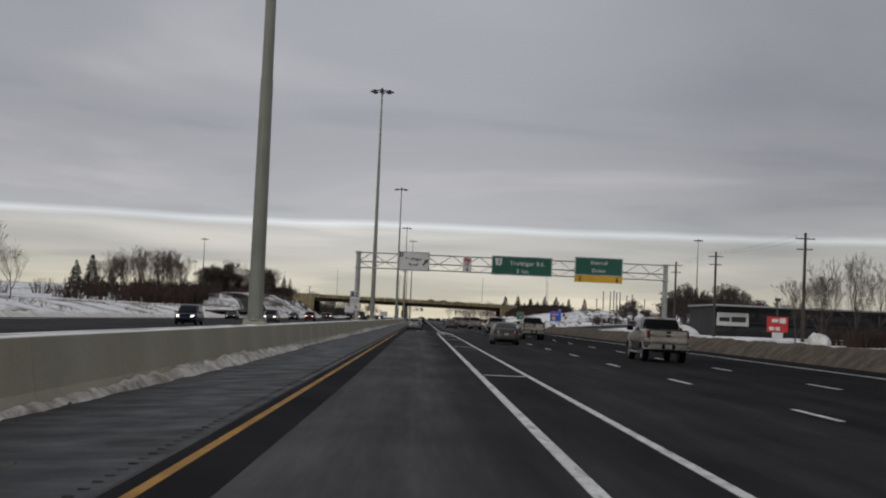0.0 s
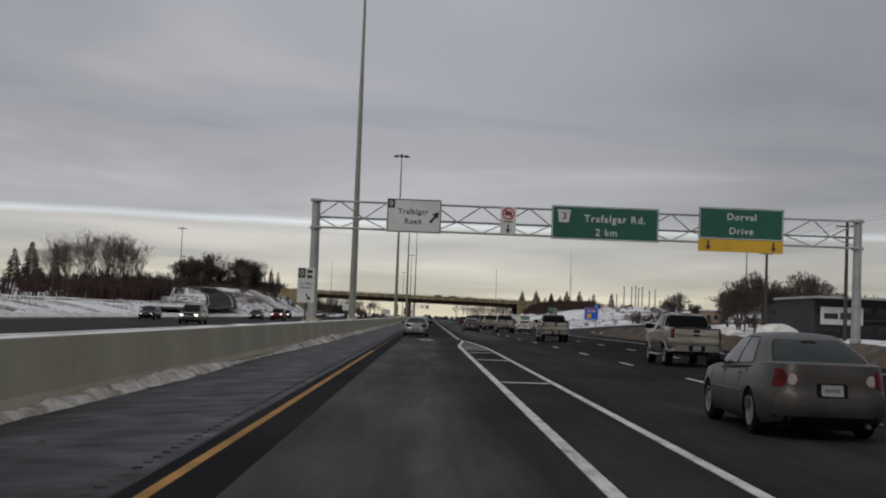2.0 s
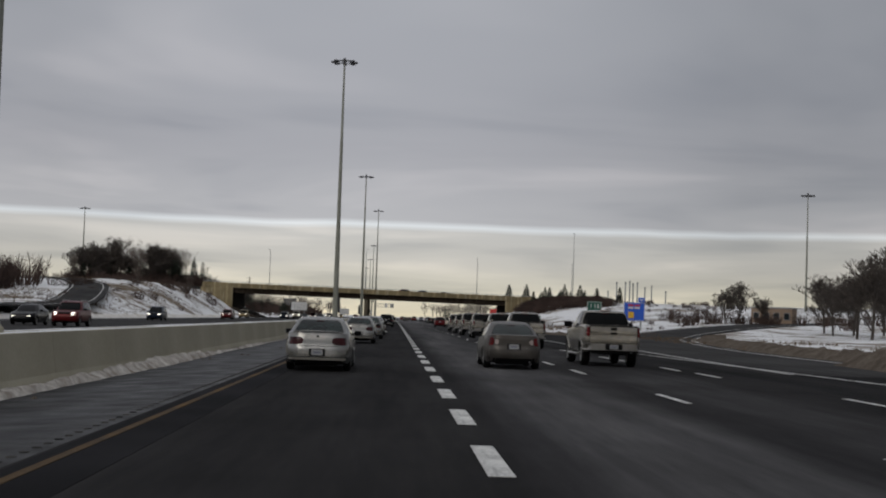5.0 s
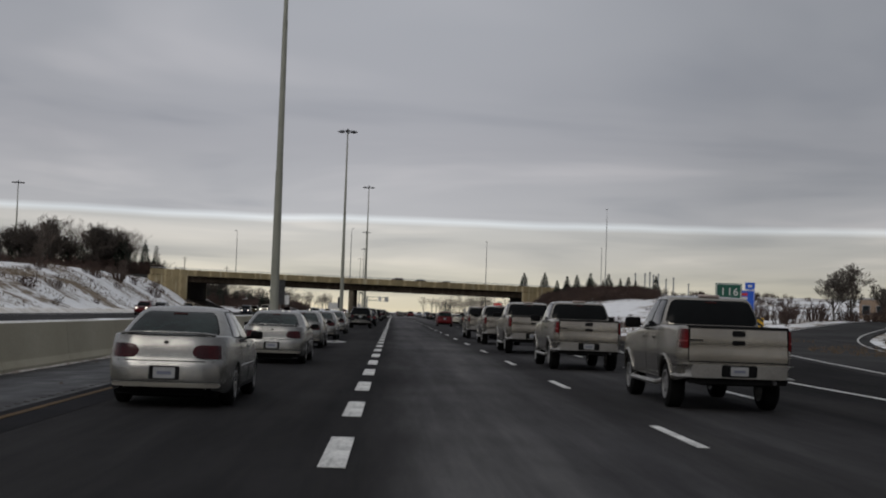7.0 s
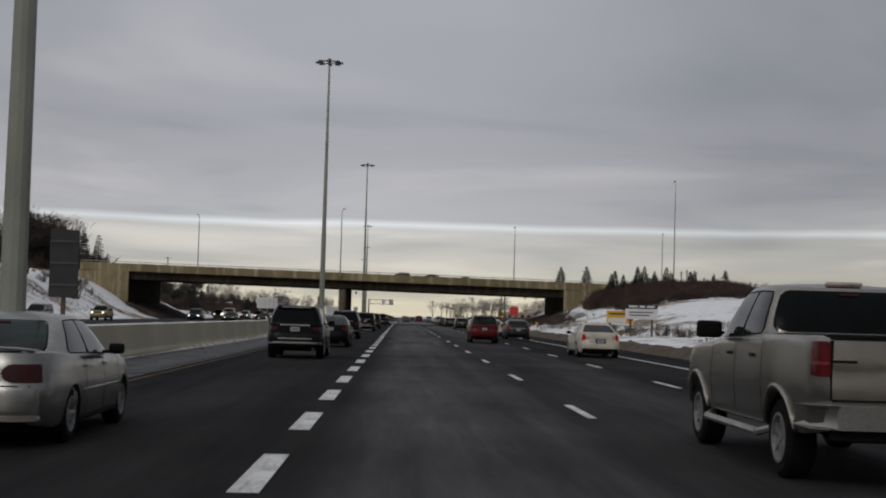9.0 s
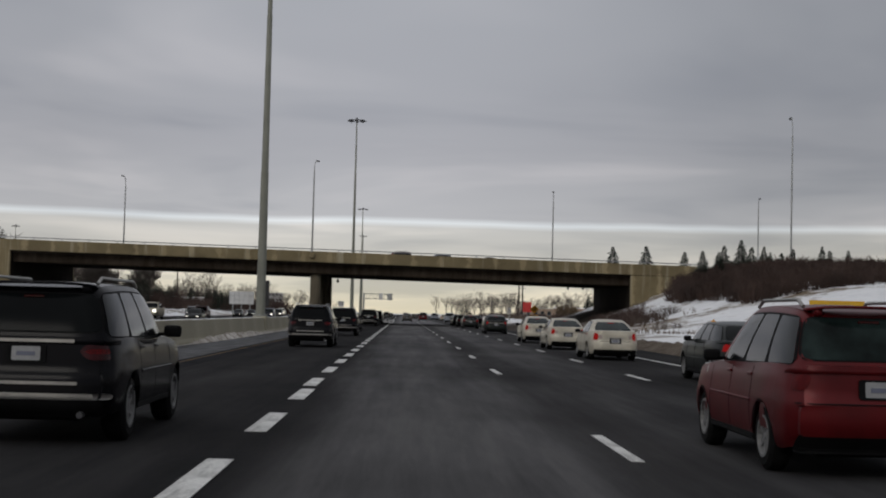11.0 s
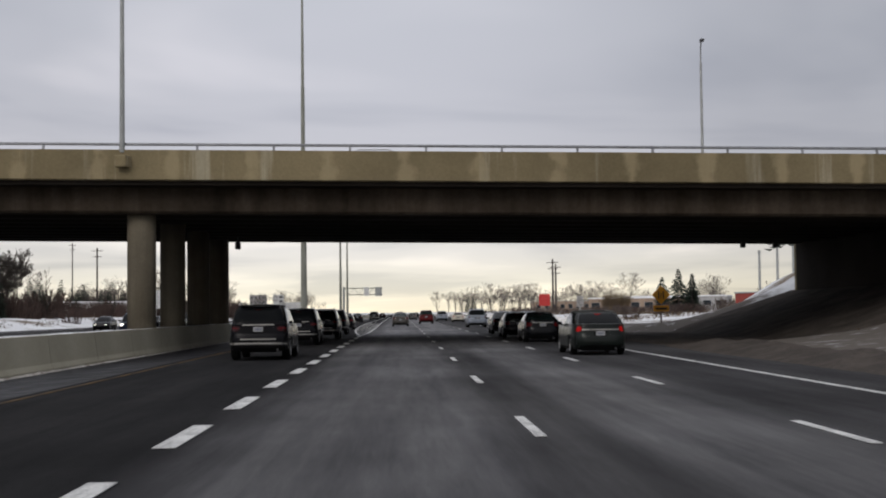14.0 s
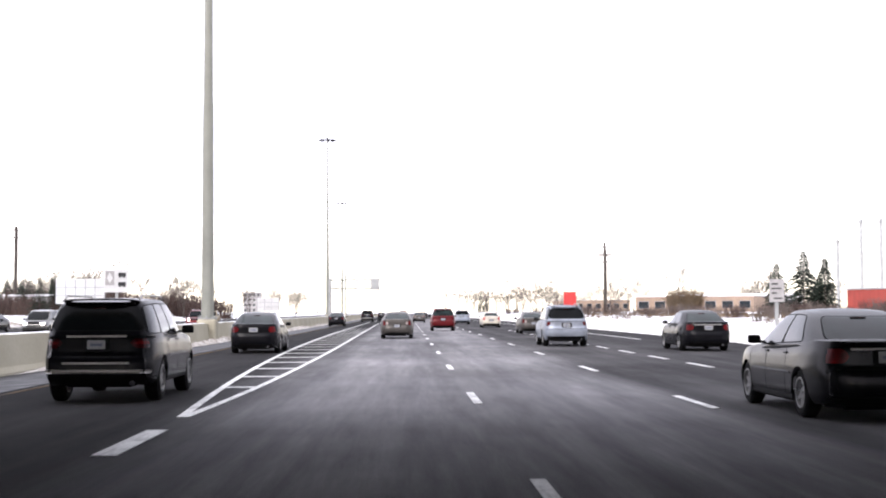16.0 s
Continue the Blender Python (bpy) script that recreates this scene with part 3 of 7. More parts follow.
# bars across the painted buffers
for y in (36.5, 71.4, 96.0, 111.6, 120.9, 125.3, 127.3, 129.3, 131.4, 133.5, 135.8, 138.4, 141.1):
    a, b = gore_left(y) + 0.12, gore_right(y) - 0.1
    if b - a > 0.15:
        bm = bmesh.new()
        box(bm, (0, 0, 0), ((b - a), 0.22 if y < 80 else 0.30, 0.008))
        ob = part("buffer_bar", bm, M_WHITEPAINT, road)
        ob.matrix_basis = pose((a + b) / 2, y, 0.011, 0, 0, 0 if y < 80 else 13)
for k in range(22):
    y = 548.8 + 4.2 * k
    a, b = buffer_left(y) + 0.06, buffer_right(y) - 0.06
    bm = bmesh.new()
    box(bm, ((a + b) / 2, y, 0.011), (b - a, 0.3, 0.008))
    part("buffer_bar", bm, M_WHITEPAINT, road)

# lane diamonds
for y in (7.2, 146.95, 286.4, 424.5):
    bm = bmesh.new()
    o = [(-0.5, 0), (0, -2.0), (0.5, 0), (0, 2.0)]
    i = [(-0.30, 0), (0, -1.35), (0.30, 0), (0, 1.35)]
    rows = [[(x, yy, 0.004) for x, yy in o], [(x, yy, 0.014) for x, yy in o], [(x, yy, 0.014) for x, yy in i], [(x, yy, 0.004) for x, yy in i]]
    rings(bm, rows, True, False)
    ob = part("lane_diamond", bm, M_WHITEPAINT, road)
    ob.matrix_basis = pose(0.06 if y > 200 else 0.0, y, 0)

# salt and snow packed into the rumble grooves beside the yellow line
rv, rf = [], []
for k in range(900):
    y = -20 + 0.45 * k
    n0 = len(rv)
    for zz in (-0.03, 0.002):
        rv += [(-2.45, y, zz), (-2.37, y, zz), (-2.37, y + 0.06, zz), (-2.45, y + 0.06, zz)]
    rf += [(n0 + 4, n0 + 5, n0 + 6, n0 + 7), (n0, n0 + 1, n0 + 5, n0 + 4), (n0 + 1, n0 + 2, n0 + 6, n0 + 5), (n0 + 2, n0 + 3, n0 + 7, n0 + 6), (n0 + 3, n0, n0 + 4, n0 + 7)]
rm = bpy.data.meshes.new("rumble_strip")
rm.from_pydata(rv, [], rf)
rm.materials.append(M_GRIT)
ob = new("rumble_strip", rm)
ob.parent = road
tagged(ob, kind="stuff")


# ---- exit ramp, loop ramp ----
def path_ribbon(name, pts, width, mat, label, category="ramp", lift=0.06, lines=True, grade=None):
    """Paving along a smoothed line of (x, y) points, laid on the ground."""
    fine = []
    for i in range(len(pts) - 1):
        p0, p1, p2, p3 = [Vector(pts[min(max(i + k, 0), len(pts) - 1)]) for k in (-1, 0, 1, 2)]
        for s in range(10):
            t = s / 10
            fine.append(0.5 * ((2 * p1) + (p2 - p0) * t + (2 * p0 - 5 * p1 + 4 * p2 - p3) * t * t + (3 * p1 - p0 - 3 * p2 + p3) * t * t * t))
    fine.append(Vector(pts[-1]))

    def strip(off, w, mat_, up, nm, parent=None):
        bm = bmesh.new()
        rows = []
        for i, p in enumerate(fine):
            d = (fine[min(i + 1, len(fine) - 1)] - fine[max(i - 1, 0)]).normalized()
            nrm = Vector((d.y, -d.x))
            a, b = p + nrm * (off - w / 2), p + nrm * (off + w / 2)
            z = max(height(*(p + nrm * k)) for k in (-4, -2, 0, 2, 4)) + lift + up
            z = max(z, 0.006 + up)
            if grade:
                z = grade(p.y) + up
            rows.append([(a.x, a.y, z), (b.x, b.y, z), (b.x, b.y, z - 0.16), (a.x, a.y, z - 0.16)])
        rings(bm, rows)
        return part(nm, bm, mat_, parent)

    base = strip(0, width, mat, 0, name)
    tagged(base, label, category, kind="structure")
    if lines:
        strip(-width / 2 + 0.6, 0.14, M_WHITEPAINT, 0.01, "white_edge_line", base)
        strip(width / 2 - 0.9, 0.14, M_WHITEPAINT, 0.01, "white_edge_line", base)
    return base


path_ribbon("exit_ramp", RAMP, 8.5, M_ASPHALT, "asphalt exit ramp curving away between snow banks", grade=ramp_z)
path_ribbon("loop_ramp", [(-38, 262), (-38.5, 300), (-41, 335), (-46, 370), (-52, 400), (-60, 420), (-74, 434), (-92, 440), (-112, 440)], 6.5, M_ASPHALT,
            "asphalt ramp winding up the snowy embankment")


# ---- median wall ----
def median_shift(y):
    return 0.65 * smooth01(500, 590, y)


def wall_profile(s):
    """Cross-section of the tall barrier, s = +1 faces our road."""
    return [(-5.55, -0.22), (-5.55, -0.10), (-5.62, 0.05), (-5.72, 0.86), (-5.95, 0.86), (-5.95, -0.22)] if s > 0 else \
           [(-6.65, -0.22), (-6.65, 0.84), (-6.88, 0.84), (-6.98, 0.05), (-7.05, -0.10), (-7.05, -0.22)]


med = thing("median_barrier", pose(0, 0, 0), "double buff concrete median wall with snow along its top", "barrier", kind="structure")
for s in (1, -1):
    y = -80.0
    base = None
    while y < 1190:
        if base is None:
            bm = bmesh.new()
            pr = wall_profile(s)
            rings(bm, [[(x, 0.006, z) for x, z in pr], [(x, 5.994, z) for x, z in pr]])
            base = finish("wall_panel", bm, M_CONCRETE)
        ob = new("wall_panel", base)
        ob.parent = med
        ob.matrix_basis = pose(median_shift(y), y, 0, 0, 0, -math.degrees(math.atan((median_shift(y + 6) - median_shift(y)) / 6)))
        y += 6.0
        if s < 0 and y > 700:
            break
bm = bmesh.new()
rows = []
for i in range(420):
    y = -80 + 3.0 * i
    j = 0.05 * noise.noise((y * 0.3, 0, 0))
    o = median_shift(y)
    rows.append([(o - 5.80, y, 0.78), (o - 5.84, y, 0.868 + j * 0.2), (o - 5.93, y, 0.872 + j * 0.3), (o - 6.1, y, 0.82 + j), (o - 6.5, y, 0.80 + j), (o - 6.76, y, 0.85 + j * 0.4), (o - 6.85, y, 0.80)])
rings(bm, rows, False, False)
tagged(part("snow_cap", bm, M_SNOW, None, smooth=True), "white snow lying along the top of the median wall", "snow", kind="stuff")

# ploughed snow at the foot of the wall
bm = bmesh.new()
rows = []
y = -40.0
while y < 900:
    a = 0.5 + 0.5 * noise.noise((y * 0.045, 1.7, 0))
    a = max(0.05, min(1.0, a * 2.6 - 0.9)) + 0.35 * smooth01(14, 24, y) * (1 - smooth01(60, 66, y)) + 0.35 * smooth01(38.5, 40.5, y) * (1 - smooth01(62, 66, y)) + 0.65 * smooth01(112, 126, y) * (1 - smooth01(146, 165, y)) + 0.4 * smooth01(424, 430, y) * (1 - smooth01(440, 475, y)) - 0.6 * smooth01(318, 334, y) * (1 - smooth01(416, 424, y))
    a = max(a, 0.08)
    a *= 1 - 0.85 * smooth01(480, 500, y) * (1 - smooth01(556, 566, y))
    a *= 0.25 + 0.75 * smooth01(9, 21, y)
    q = noise.noise((y * 0.55, 5.0, 0)) * 0.10 + noise.noise((y * 1.7, 8.0, 0)) * 0.07
    w, h = 0.12 + 0.44 * a + q * min(1.0, 2 * a), 0.03 + 0.25 * a + 0.9 * q * a
    o = median_shift(y) - 5.5
    row = []
    for k in range(8):
        u = k / 7
        lump = 0.15 * noise.noise((u * w * 3.1, y * 1.1, 4.0)) + 0.10 * noise.noise((u * w * 7, y * 2.6, 6.0))
        row.append((o + u * w + 0.05 * noise.noise((u * 3, y * 1.9, 2.0)), y, -0.215 + 1.15 * h * (1 - u ** 1.6) + (lump * (0.3 + a) * math.sin(math.pi * min(u + 0.12, 1)))))
    rows.append(row)
    y += 0.3
rings(bm, rows, False, False)
tagged(part("ploughed_snow", bm, M_FOOTSNOW, None, smooth=True), "lumpy grey-white snow ploughed against the foot of the median wall", "snow", kind="stuff")


# low wall and grit bank beside the right-hand lanes
def bank(name, f, y0, y1, w, h, mat, label, seed, step=0.5, rough=1.0):
    bm = bmesh.new()
    rows = []
    n = int((y1 - y0) / step)
    for i in range(n + 1):
        y = y0 + (y1 - y0) * i / n
        e = smooth01(0, 8, y - y0) * smooth01(0, 8, y1 - y)
        q = noise.noise((y * 0.35, seed, 0)) * 0.3 + noise.noise((y * 1.3, seed, 2)) * 0.22
        hh = h * (1 + q * rough) * e
        x = f(y)
        row = []
        for k in range(11):
            u = k / 10
            prof = min(1.0, 2.6 * u) ** 0.8 * min(1.0, 2.4 * (1 - u)) ** 0.8
            lump = 0.28 * noise.noise((u * w * 1.6, y * 0.9, seed)) + 0.16 * noise.noise((u * w * 4.0, y * 2.3, seed + 5))
            row.append((x + u * w + 0.12 * noise.noise((u * 2, y * 0.8, seed + 9)), y, -0.06 - 0.12 * u + hh * prof * (1 + lump * rough) + 0.10 * lump * e * min(1, 4 * u)))
        rows.append(row)
    rings(bm, rows, False, False)
    return tagged(part(name, bm, mat, None, smooth=True), label, "snow bank", kind="stuff")


bank("grit_bank", lambda y: 18.6 + 1.3 * smooth01(205, 235, y), -60, 222, 3.0, 0.98, M_BROWNBANK, "gritty brown ploughed snow bank along the right-hand lane", 4.0, 0.5, 0.35)
# this stretch repeats the grit bank in the shade-darkened colour
bank("shaded_mud_bank", lambda y: right_edge(y) - 0.6, 456, 512, 4.0, 0.40, M_SHADEMUD, "dark muddy bank at the shoulder's edge by the overpass, shade in its colour", 17.0)
bank("grit_bank", lambda y: right_edge(y) - 0.3, 340, 468, 2.4, 0.45, M_BROWNBANK, "low bank of gritty brown snow at the shoulder's edge", 7.0)
bank("grit_bank", lambda y: right_edge(y) + 0.2, 556, 900, 2.6, 0.75, M_DIRTYSNOW, "grey-white ploughed snow bank beyond the overpass", 9.0)
bank("grit_bank", lambda y: ramp_x(y)[0] + 4.6, 210, 400, 3.2, 0.55, M_BROWNBANK, "brown snow bank along the outside of the exit ramp", 11.0)
bank("grit_bank", lambda y: right_edge(y) - 0.2, 300, 345, 2.2, 0.35, M_BROWNBANK, "low brown snow bank in the gore of the exit", 15.0)
bank("roadside_snow", lambda y: -36.6, -60, 470, 2.6, 0.55, M_DIRTYSNOW, "snow bank along the far side of the oncoming carriageway", 13.0, 1.2)


# ---- high-mast lights ----
def high_mast(x, y, top, label, r=0.33, z0=0.0):
    t = thing("high_mast_light", pose(x, y, z0), label, "light mast", "high masts along the highway")
    bm = bmesh.new()
    h = top - z0
    hs = [0, 0.02, h * 0.35, h * 0.35 + 0.01, h * 0.7, h * 0.7 + 0.01, h]
    rs = [r, r, r * 0.80, r * 0.74, r * 0.55, r * 0.50, r * 0.30]
    rows = [[(rr * math.cos(6.28318 * i / 12), rr * math.sin(6.28318 * i / 12), zz) for i in range(12)] for rr, zz in zip(rs, hs)]
    rings(bm, rows)
    part("pole", bm, M_POLE, t)
    bm = bmesh.new()
    box(bm, (0, 0, 0.5), (0.95, 0.95, 1.0), 0.08)
    part("base_block", bm, M_CONCRETE, t)
    bm = bmesh.new()
    tube(bm, (0, 0, 1.0), (0, 0, 1.06), r + 0.16, r + 0.16, 12)
    for i in range(8):
        a = i * 0.785
        tube(bm, (0.44 * math.cos(a), 0.44 * math.sin(a), 1.06), (0.44 * math.cos(a), 0.44 * math.sin(a), 1.16), 0.03, 0.03, 6)
    part("base_flange", bm, M_GALV, t)
    bm = bmesh.new()
    n = 24
    for k in range(n):
        a, b = 6.28318 * k / n, 6.28318 * (k + 1) / n
        tube(bm, (1.05 * math.cos(a), 1.05 * math.sin(a), h - 0.1), (1.05 * math.cos(b), 1.05 * math.sin(b), h - 0.1), 0.05, 0.05, 5)
    for k in range(4):
        a = 1.5708 * k + 0.4
        tube(bm, (0, 0, h), (1.05 * math.cos(a), 1.05 * math.sin(a), h - 0.1), 0.04, 0.04, 5)
    tube(bm, (0, 0, h - 0.35), (0, 0, h + 0.35), 0.22, 0.14, 10)
    part("lamp_ring", bm, M_DARKSTEEL, t)
    for k in range(8):
        a = 6.28318 * k / 8
        bm = bmesh.new()
        box(bm, (1.3, 0, h - 0.18), (0.62, 0.42, 0.22), 0.06, 2)
        bmesh.ops.rotate(bm, verts=bm.verts, cent=(0, 0, 0), matrix=Matrix.Rotation(a, 3, "Z"))
        part("luminaire", bm, M_DARKSTEEL, t)
    return t


MAST_LABEL = "tall grey-green steel high-mast light on the median wall"
mast = high_mast(-6.85, 58.6, 31.9, MAST_LABEL)
for x, y, h in ((-6.7, 188.0, 32.4), (-6.05, 325.8, 31.9), (-6.0, 451.3, 30.9), (-5.15, 592.9, 34.6), (-9.2, 769, 32.6), (-13.0, 905, 32), (-18.0, 1040, 32)):
    copy_thing(mast, pose(x, y, 0)).scale = (1, 1, h / 31.9)
side = high_mast(-91, 566, 30.2, "tall steel high-mast light standing on the snowy verge", z0=7.0)
for x, y, z in ((94, 468.6, 0.6), (-150, 900, 0.5)):
    copy_thing(side, pose(x, y, z)).scale = (1, 1, 31.6 / 23.2)


# ---- overhead sign gantry ----
def arrow_pts(x, z, s, ang):
    base = [(-0.09, -0.5), (0.09, -0.5), (0.09, 0.08), (0.30, 0.08 - 0.06), (0, 0.5), (-0.30, 0.08 - 0.06), (-0.09, 0.08)]
    c, q = math.cos(ang), math.sin(ang)
    return [(x + s * (a * c - b * q), z + s * (a * q + b * c)) for a, b in base]


def panel(name, parent, x0, x1, z0, z1, y, mat, border=None, th=0.06, r=0.0):
    bm = bmesh.new()
    box(bm, ((x0 + x1) / 2, y + th / 2, (z0 + z1) / 2), (x1 - x0, th, z1 - z0), 0.012)
    ob = part(name, bm, mat, parent)
    if border:
        bm = bmesh.new()
        b = 0.045
        for cx, cz, sx, sz in (((x0 + x1) / 2, z1 - 0.06, x1 - x0 - 0.12, b), ((x0 + x1) / 2, z0 + 0.06, x1 - x0 - 0.12, b),
                               (x0 + 0.06, (z0 + z1) / 2, b, z1 - z0 - 0.12 - b), (x1 - 0.06, (z0 + z1) / 2, b, z1 - z0 - 0.12 - b)):
            box(bm, (cx, y - 0.003, cz), (sx, 0.008, sz))
        part("border", bm, border, ob)
    return ob


def shape(name, parent, pts, y, mat, th=0.01):
    bm = bmesh.new()
    plate(bm, pts, y - th, y)
    return part(name, bm, mat, parent)


gan = thing("sign_gantry", pose(0, 149, 0), "galvanised steel truss gantry spanning the carriageway", "sign gantry")
for x in (-7.04, 26.4):
    bm = bmesh.new()
    rows = [[(x + rr * math.cos(6.28318 * i / 12), 0.5 + rr * math.sin(6.28318 * i / 12), zz) for i in range(12)] for rr, zz in ((0.36, 0.0), (0.36, 0.9), (0.30, 1.0), (0.25, 8.35))]
    rings(bm, rows)
    p = part("post", bm, M_GALV, gan)
    for zz in (6.55, 8.25):
        bm = bmesh.new()
        tube(bm, (x, 0.5, zz - 0.09), (x, 0.5, zz + 0.09), 0.37, 0.37, 12)
        part("collar", bm, M_GALV, p)
bm = bmesh.new()
box(bm, (-7.04, 0.5, 0.5), (1.0, 1.2, 1.0), 0.05)
part("footing", bm, M_CONCRETE, gan)
X0, X1 = -7.04, 26.4
for nm, yy, zz in (("top_chord", 0.1, 8.22), ("bottom_chord", 0.1, 6.58), ("rear_chord", 1.35, 7.3)):
    bm = bmesh.new()
    tube(bm, (X0, yy, zz), (X1, yy, zz), 0.068, 0.068, 8)
    part(nm, bm, M_GALV, gan)
n = 23
dx = (X1 - X0) / n
for i in range(n):
    xa, xb = X0 + dx * i, X0 + dx * (i + 1)
    t, b_, r_ = (0.1, 8.22), (0.1, 6.58), (1.35, 7.3)
    pairs = ((t, r_), (b_, r_)) if i % 2 else ((r_, t), (r_, b_))
    for (ya, za), (yb, zb) in pairs:
        bm = bmesh.new()
        tube(bm, (xa, ya, za), (xb, yb, zb), 0.036, 0.036, 6)
        part("brace", bm, M_GALV, gan)

Y = -0.28
s = panel("white_guide_sign", gan, -2.67, 0.66, 6.44, 8.5, Y, M_SWHITE, M_SBLACK)
shape("black_tab", s, [(-2.63, 7.92), (-2.19, 7.92), (-2.19, 8.46), (-2.63, 8.46)], Y - 0.008, M_SBLACK)
shape("diamond", s, [(-2.41, 7.98), (-2.29, 8.19), (-2.41, 8.40), (-2.53, 8.19)], Y - 0.020, M_SWHITE)
shape("diamond_core", s, [(-2.41, 8.06), (-2.35, 8.19), (-2.41, 8.32), (-2.47, 8.19)], Y - 0.032, M_SBLACK)
lettering("lettering", "Trafalgar", 0.46, M_SBLACK, s, -1.08, Y - 0.008, 7.58, spacing=1.1)
lettering("lettering", "Road", 0.46, M_SBLACK, s, -1.08, Y - 0.008, 6.98, spacing=1.1)
shape("arrow", s, arrow_pts(0.24, 7.42, 0.86, -0.66), Y - 0.008, M_SBLACK)
s = panel("truck_prohibition_sign", gan, 4.28, 5.22, 6.55, 8.24, Y, M_SWHITE)
bm = bmesh.new()
k = 24
rings(bm, [[(4.75 + rr * math.cos(6.28318 * i / k), Y - yy, 7.83 + rr * math.sin(6.28318 * i / k)) for i in range(k)] for rr, yy in ((0.38, 0.0), (0.38, 0.012), (0.30, 0.012), (0.30, 0.0))], True, False)
part("ring", bm, M_SRED, s)
shape("slash", s, [(4.49, 8.03), (4.55, 8.09), (5.01, 7.63), (4.95, 7.57)], Y - 0.016, M_SRED)
bm = bmesh.new()
for c, sz in (((4.70, 7.88), (0.30, 0.22)), ((4.92, 7.84), (0.12, 0.15)), ((4.77, 7.745), (0.44, 0.04))):
    box(bm, (c[0], Y - 0.004, c[1]), (sz[0], 0.010, sz[1]))
part("truck_symbol", bm, M_SBLACK, s)
bm = bmesh.new()
box(bm, (4.75, Y - 0.004, 7.33), (0.56, 0.010, 0.07))
part("small_text_bar", bm, M_SIGNBACK, s)
shape("arrow", s, arrow_pts(4.75, 6.90, 0.56, math.pi), Y - 0.008, M_SBLACK)
s = panel("green_guide_sign", gan, 7.40, 13.95, 6.42, 8.47, Y, M_SGREEN, M_SWHITE)
shape("route_shield", s, [(7.86, 7.45), (8.44, 7.45), (8.56, 8.22), (7.74, 8.22)], Y - 0.008, M_SWHITE)
lettering("numeral", "3", 0.62, M_SBLACK, s, 8.15, Y - 0.022, 7.62)
lettering("lettering", "Trafalgar Rd.", 0.62, M_SWHITE, s, 11.25, Y - 0.008, 7.52, spacing=1.15)
lettering("lettering", "2 km", 0.60, M_SWHITE, s, 10.75, Y - 0.008, 6.70, spacing=1.15)
s = panel("green_guide_sign", gan, 16.4, 21.6, 6.78, 8.72, Y, M_SGREEN, M_SWHITE)
lettering("lettering", "Dorval", 0.58, M_SWHITE, s, 19.0, Y - 0.008, 7.98, spacing=1.15)
lettering("lettering", "Drive", 0.58, M_SWHITE, s, 19.0, Y - 0.008, 7.12, spacing=1.15)
s = panel("yellow_exit_panel", gan, 16.4, 21.6, 6.02, 6.775, Y, M_SYELLOW)
for x in (17.0, 21.0):
    shape("arrow", s, arrow_pts(x, 6.39, 0.62, math.pi), Y - 0.008, M_SBLACK)


# ---- overpass ----
def bridge_z(x):
    return -0.0135 * (x - 5.0)


BY0, BY1 = 511.6, 541.0
br = thing("overpass", pose(0, 0, 0), "stained concrete road bridge with steel rails crossing the highway", "bridge", kind="structure")
BX0, BX1 = -48.0, 37.0


def slab(name, x0, x1, y0, y1, z0, z1, mat, nseg=20, parent=br, cham=0.0):
    bm = bmesh.new()
    rows = []
    for i in range(nseg + 1):
        x = x0 + (x1 - x0) * i / nseg
        o = bridge_z(x)
        rows.append([(x, y0 + cham, z0 + o), (x, y1 - cham, z0 + o), (x, y1, z0 + o + cham), (x, y1, z1 + o), (x, y0, z1 + o), (x, y0, z0 + o + cham)])
    rings(bm, rows)
    return part(name, bm, mat, parent)


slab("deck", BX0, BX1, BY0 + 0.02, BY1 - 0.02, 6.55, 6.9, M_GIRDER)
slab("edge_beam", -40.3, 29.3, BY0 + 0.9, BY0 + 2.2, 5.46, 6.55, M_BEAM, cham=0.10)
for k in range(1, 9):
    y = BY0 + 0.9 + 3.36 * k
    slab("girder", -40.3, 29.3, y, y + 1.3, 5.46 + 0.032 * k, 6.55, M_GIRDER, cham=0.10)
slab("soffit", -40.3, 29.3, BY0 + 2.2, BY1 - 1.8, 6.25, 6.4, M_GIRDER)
# parapets in cast lengths
for y0, nm in ((BY0 - 0.25, "parapet_panel"), (BY1 - 0.15, "parapet_panel")):
    x = BX0
    while x < BX1 - 0.1:
        x1 = min(x + 3.1, BX1)
        slab(nm, x + 0.001, x1 - 0.001, y0, y0 + 0.40, 6.72, 7.95, M_BRIDGE, 1, cham=0.04)
        x = x1
    for k in range(28):
        x = BX0 + 0.9 + 3.1 * k
        bm = bmesh.new()
        o = bridge_z(x)
        box(bm, (x, y0 + 0.2, 8.05 + o), (0.09, 0.12, 0.30), 0.02)
        part("rail_post", bm, M_RAIL, br)
    slab("hand_rail", BX0, BX1, y0 + 0.12, y0 + 0.28, 8.14, 8.24, M_RAIL, 20, cham=0.03)
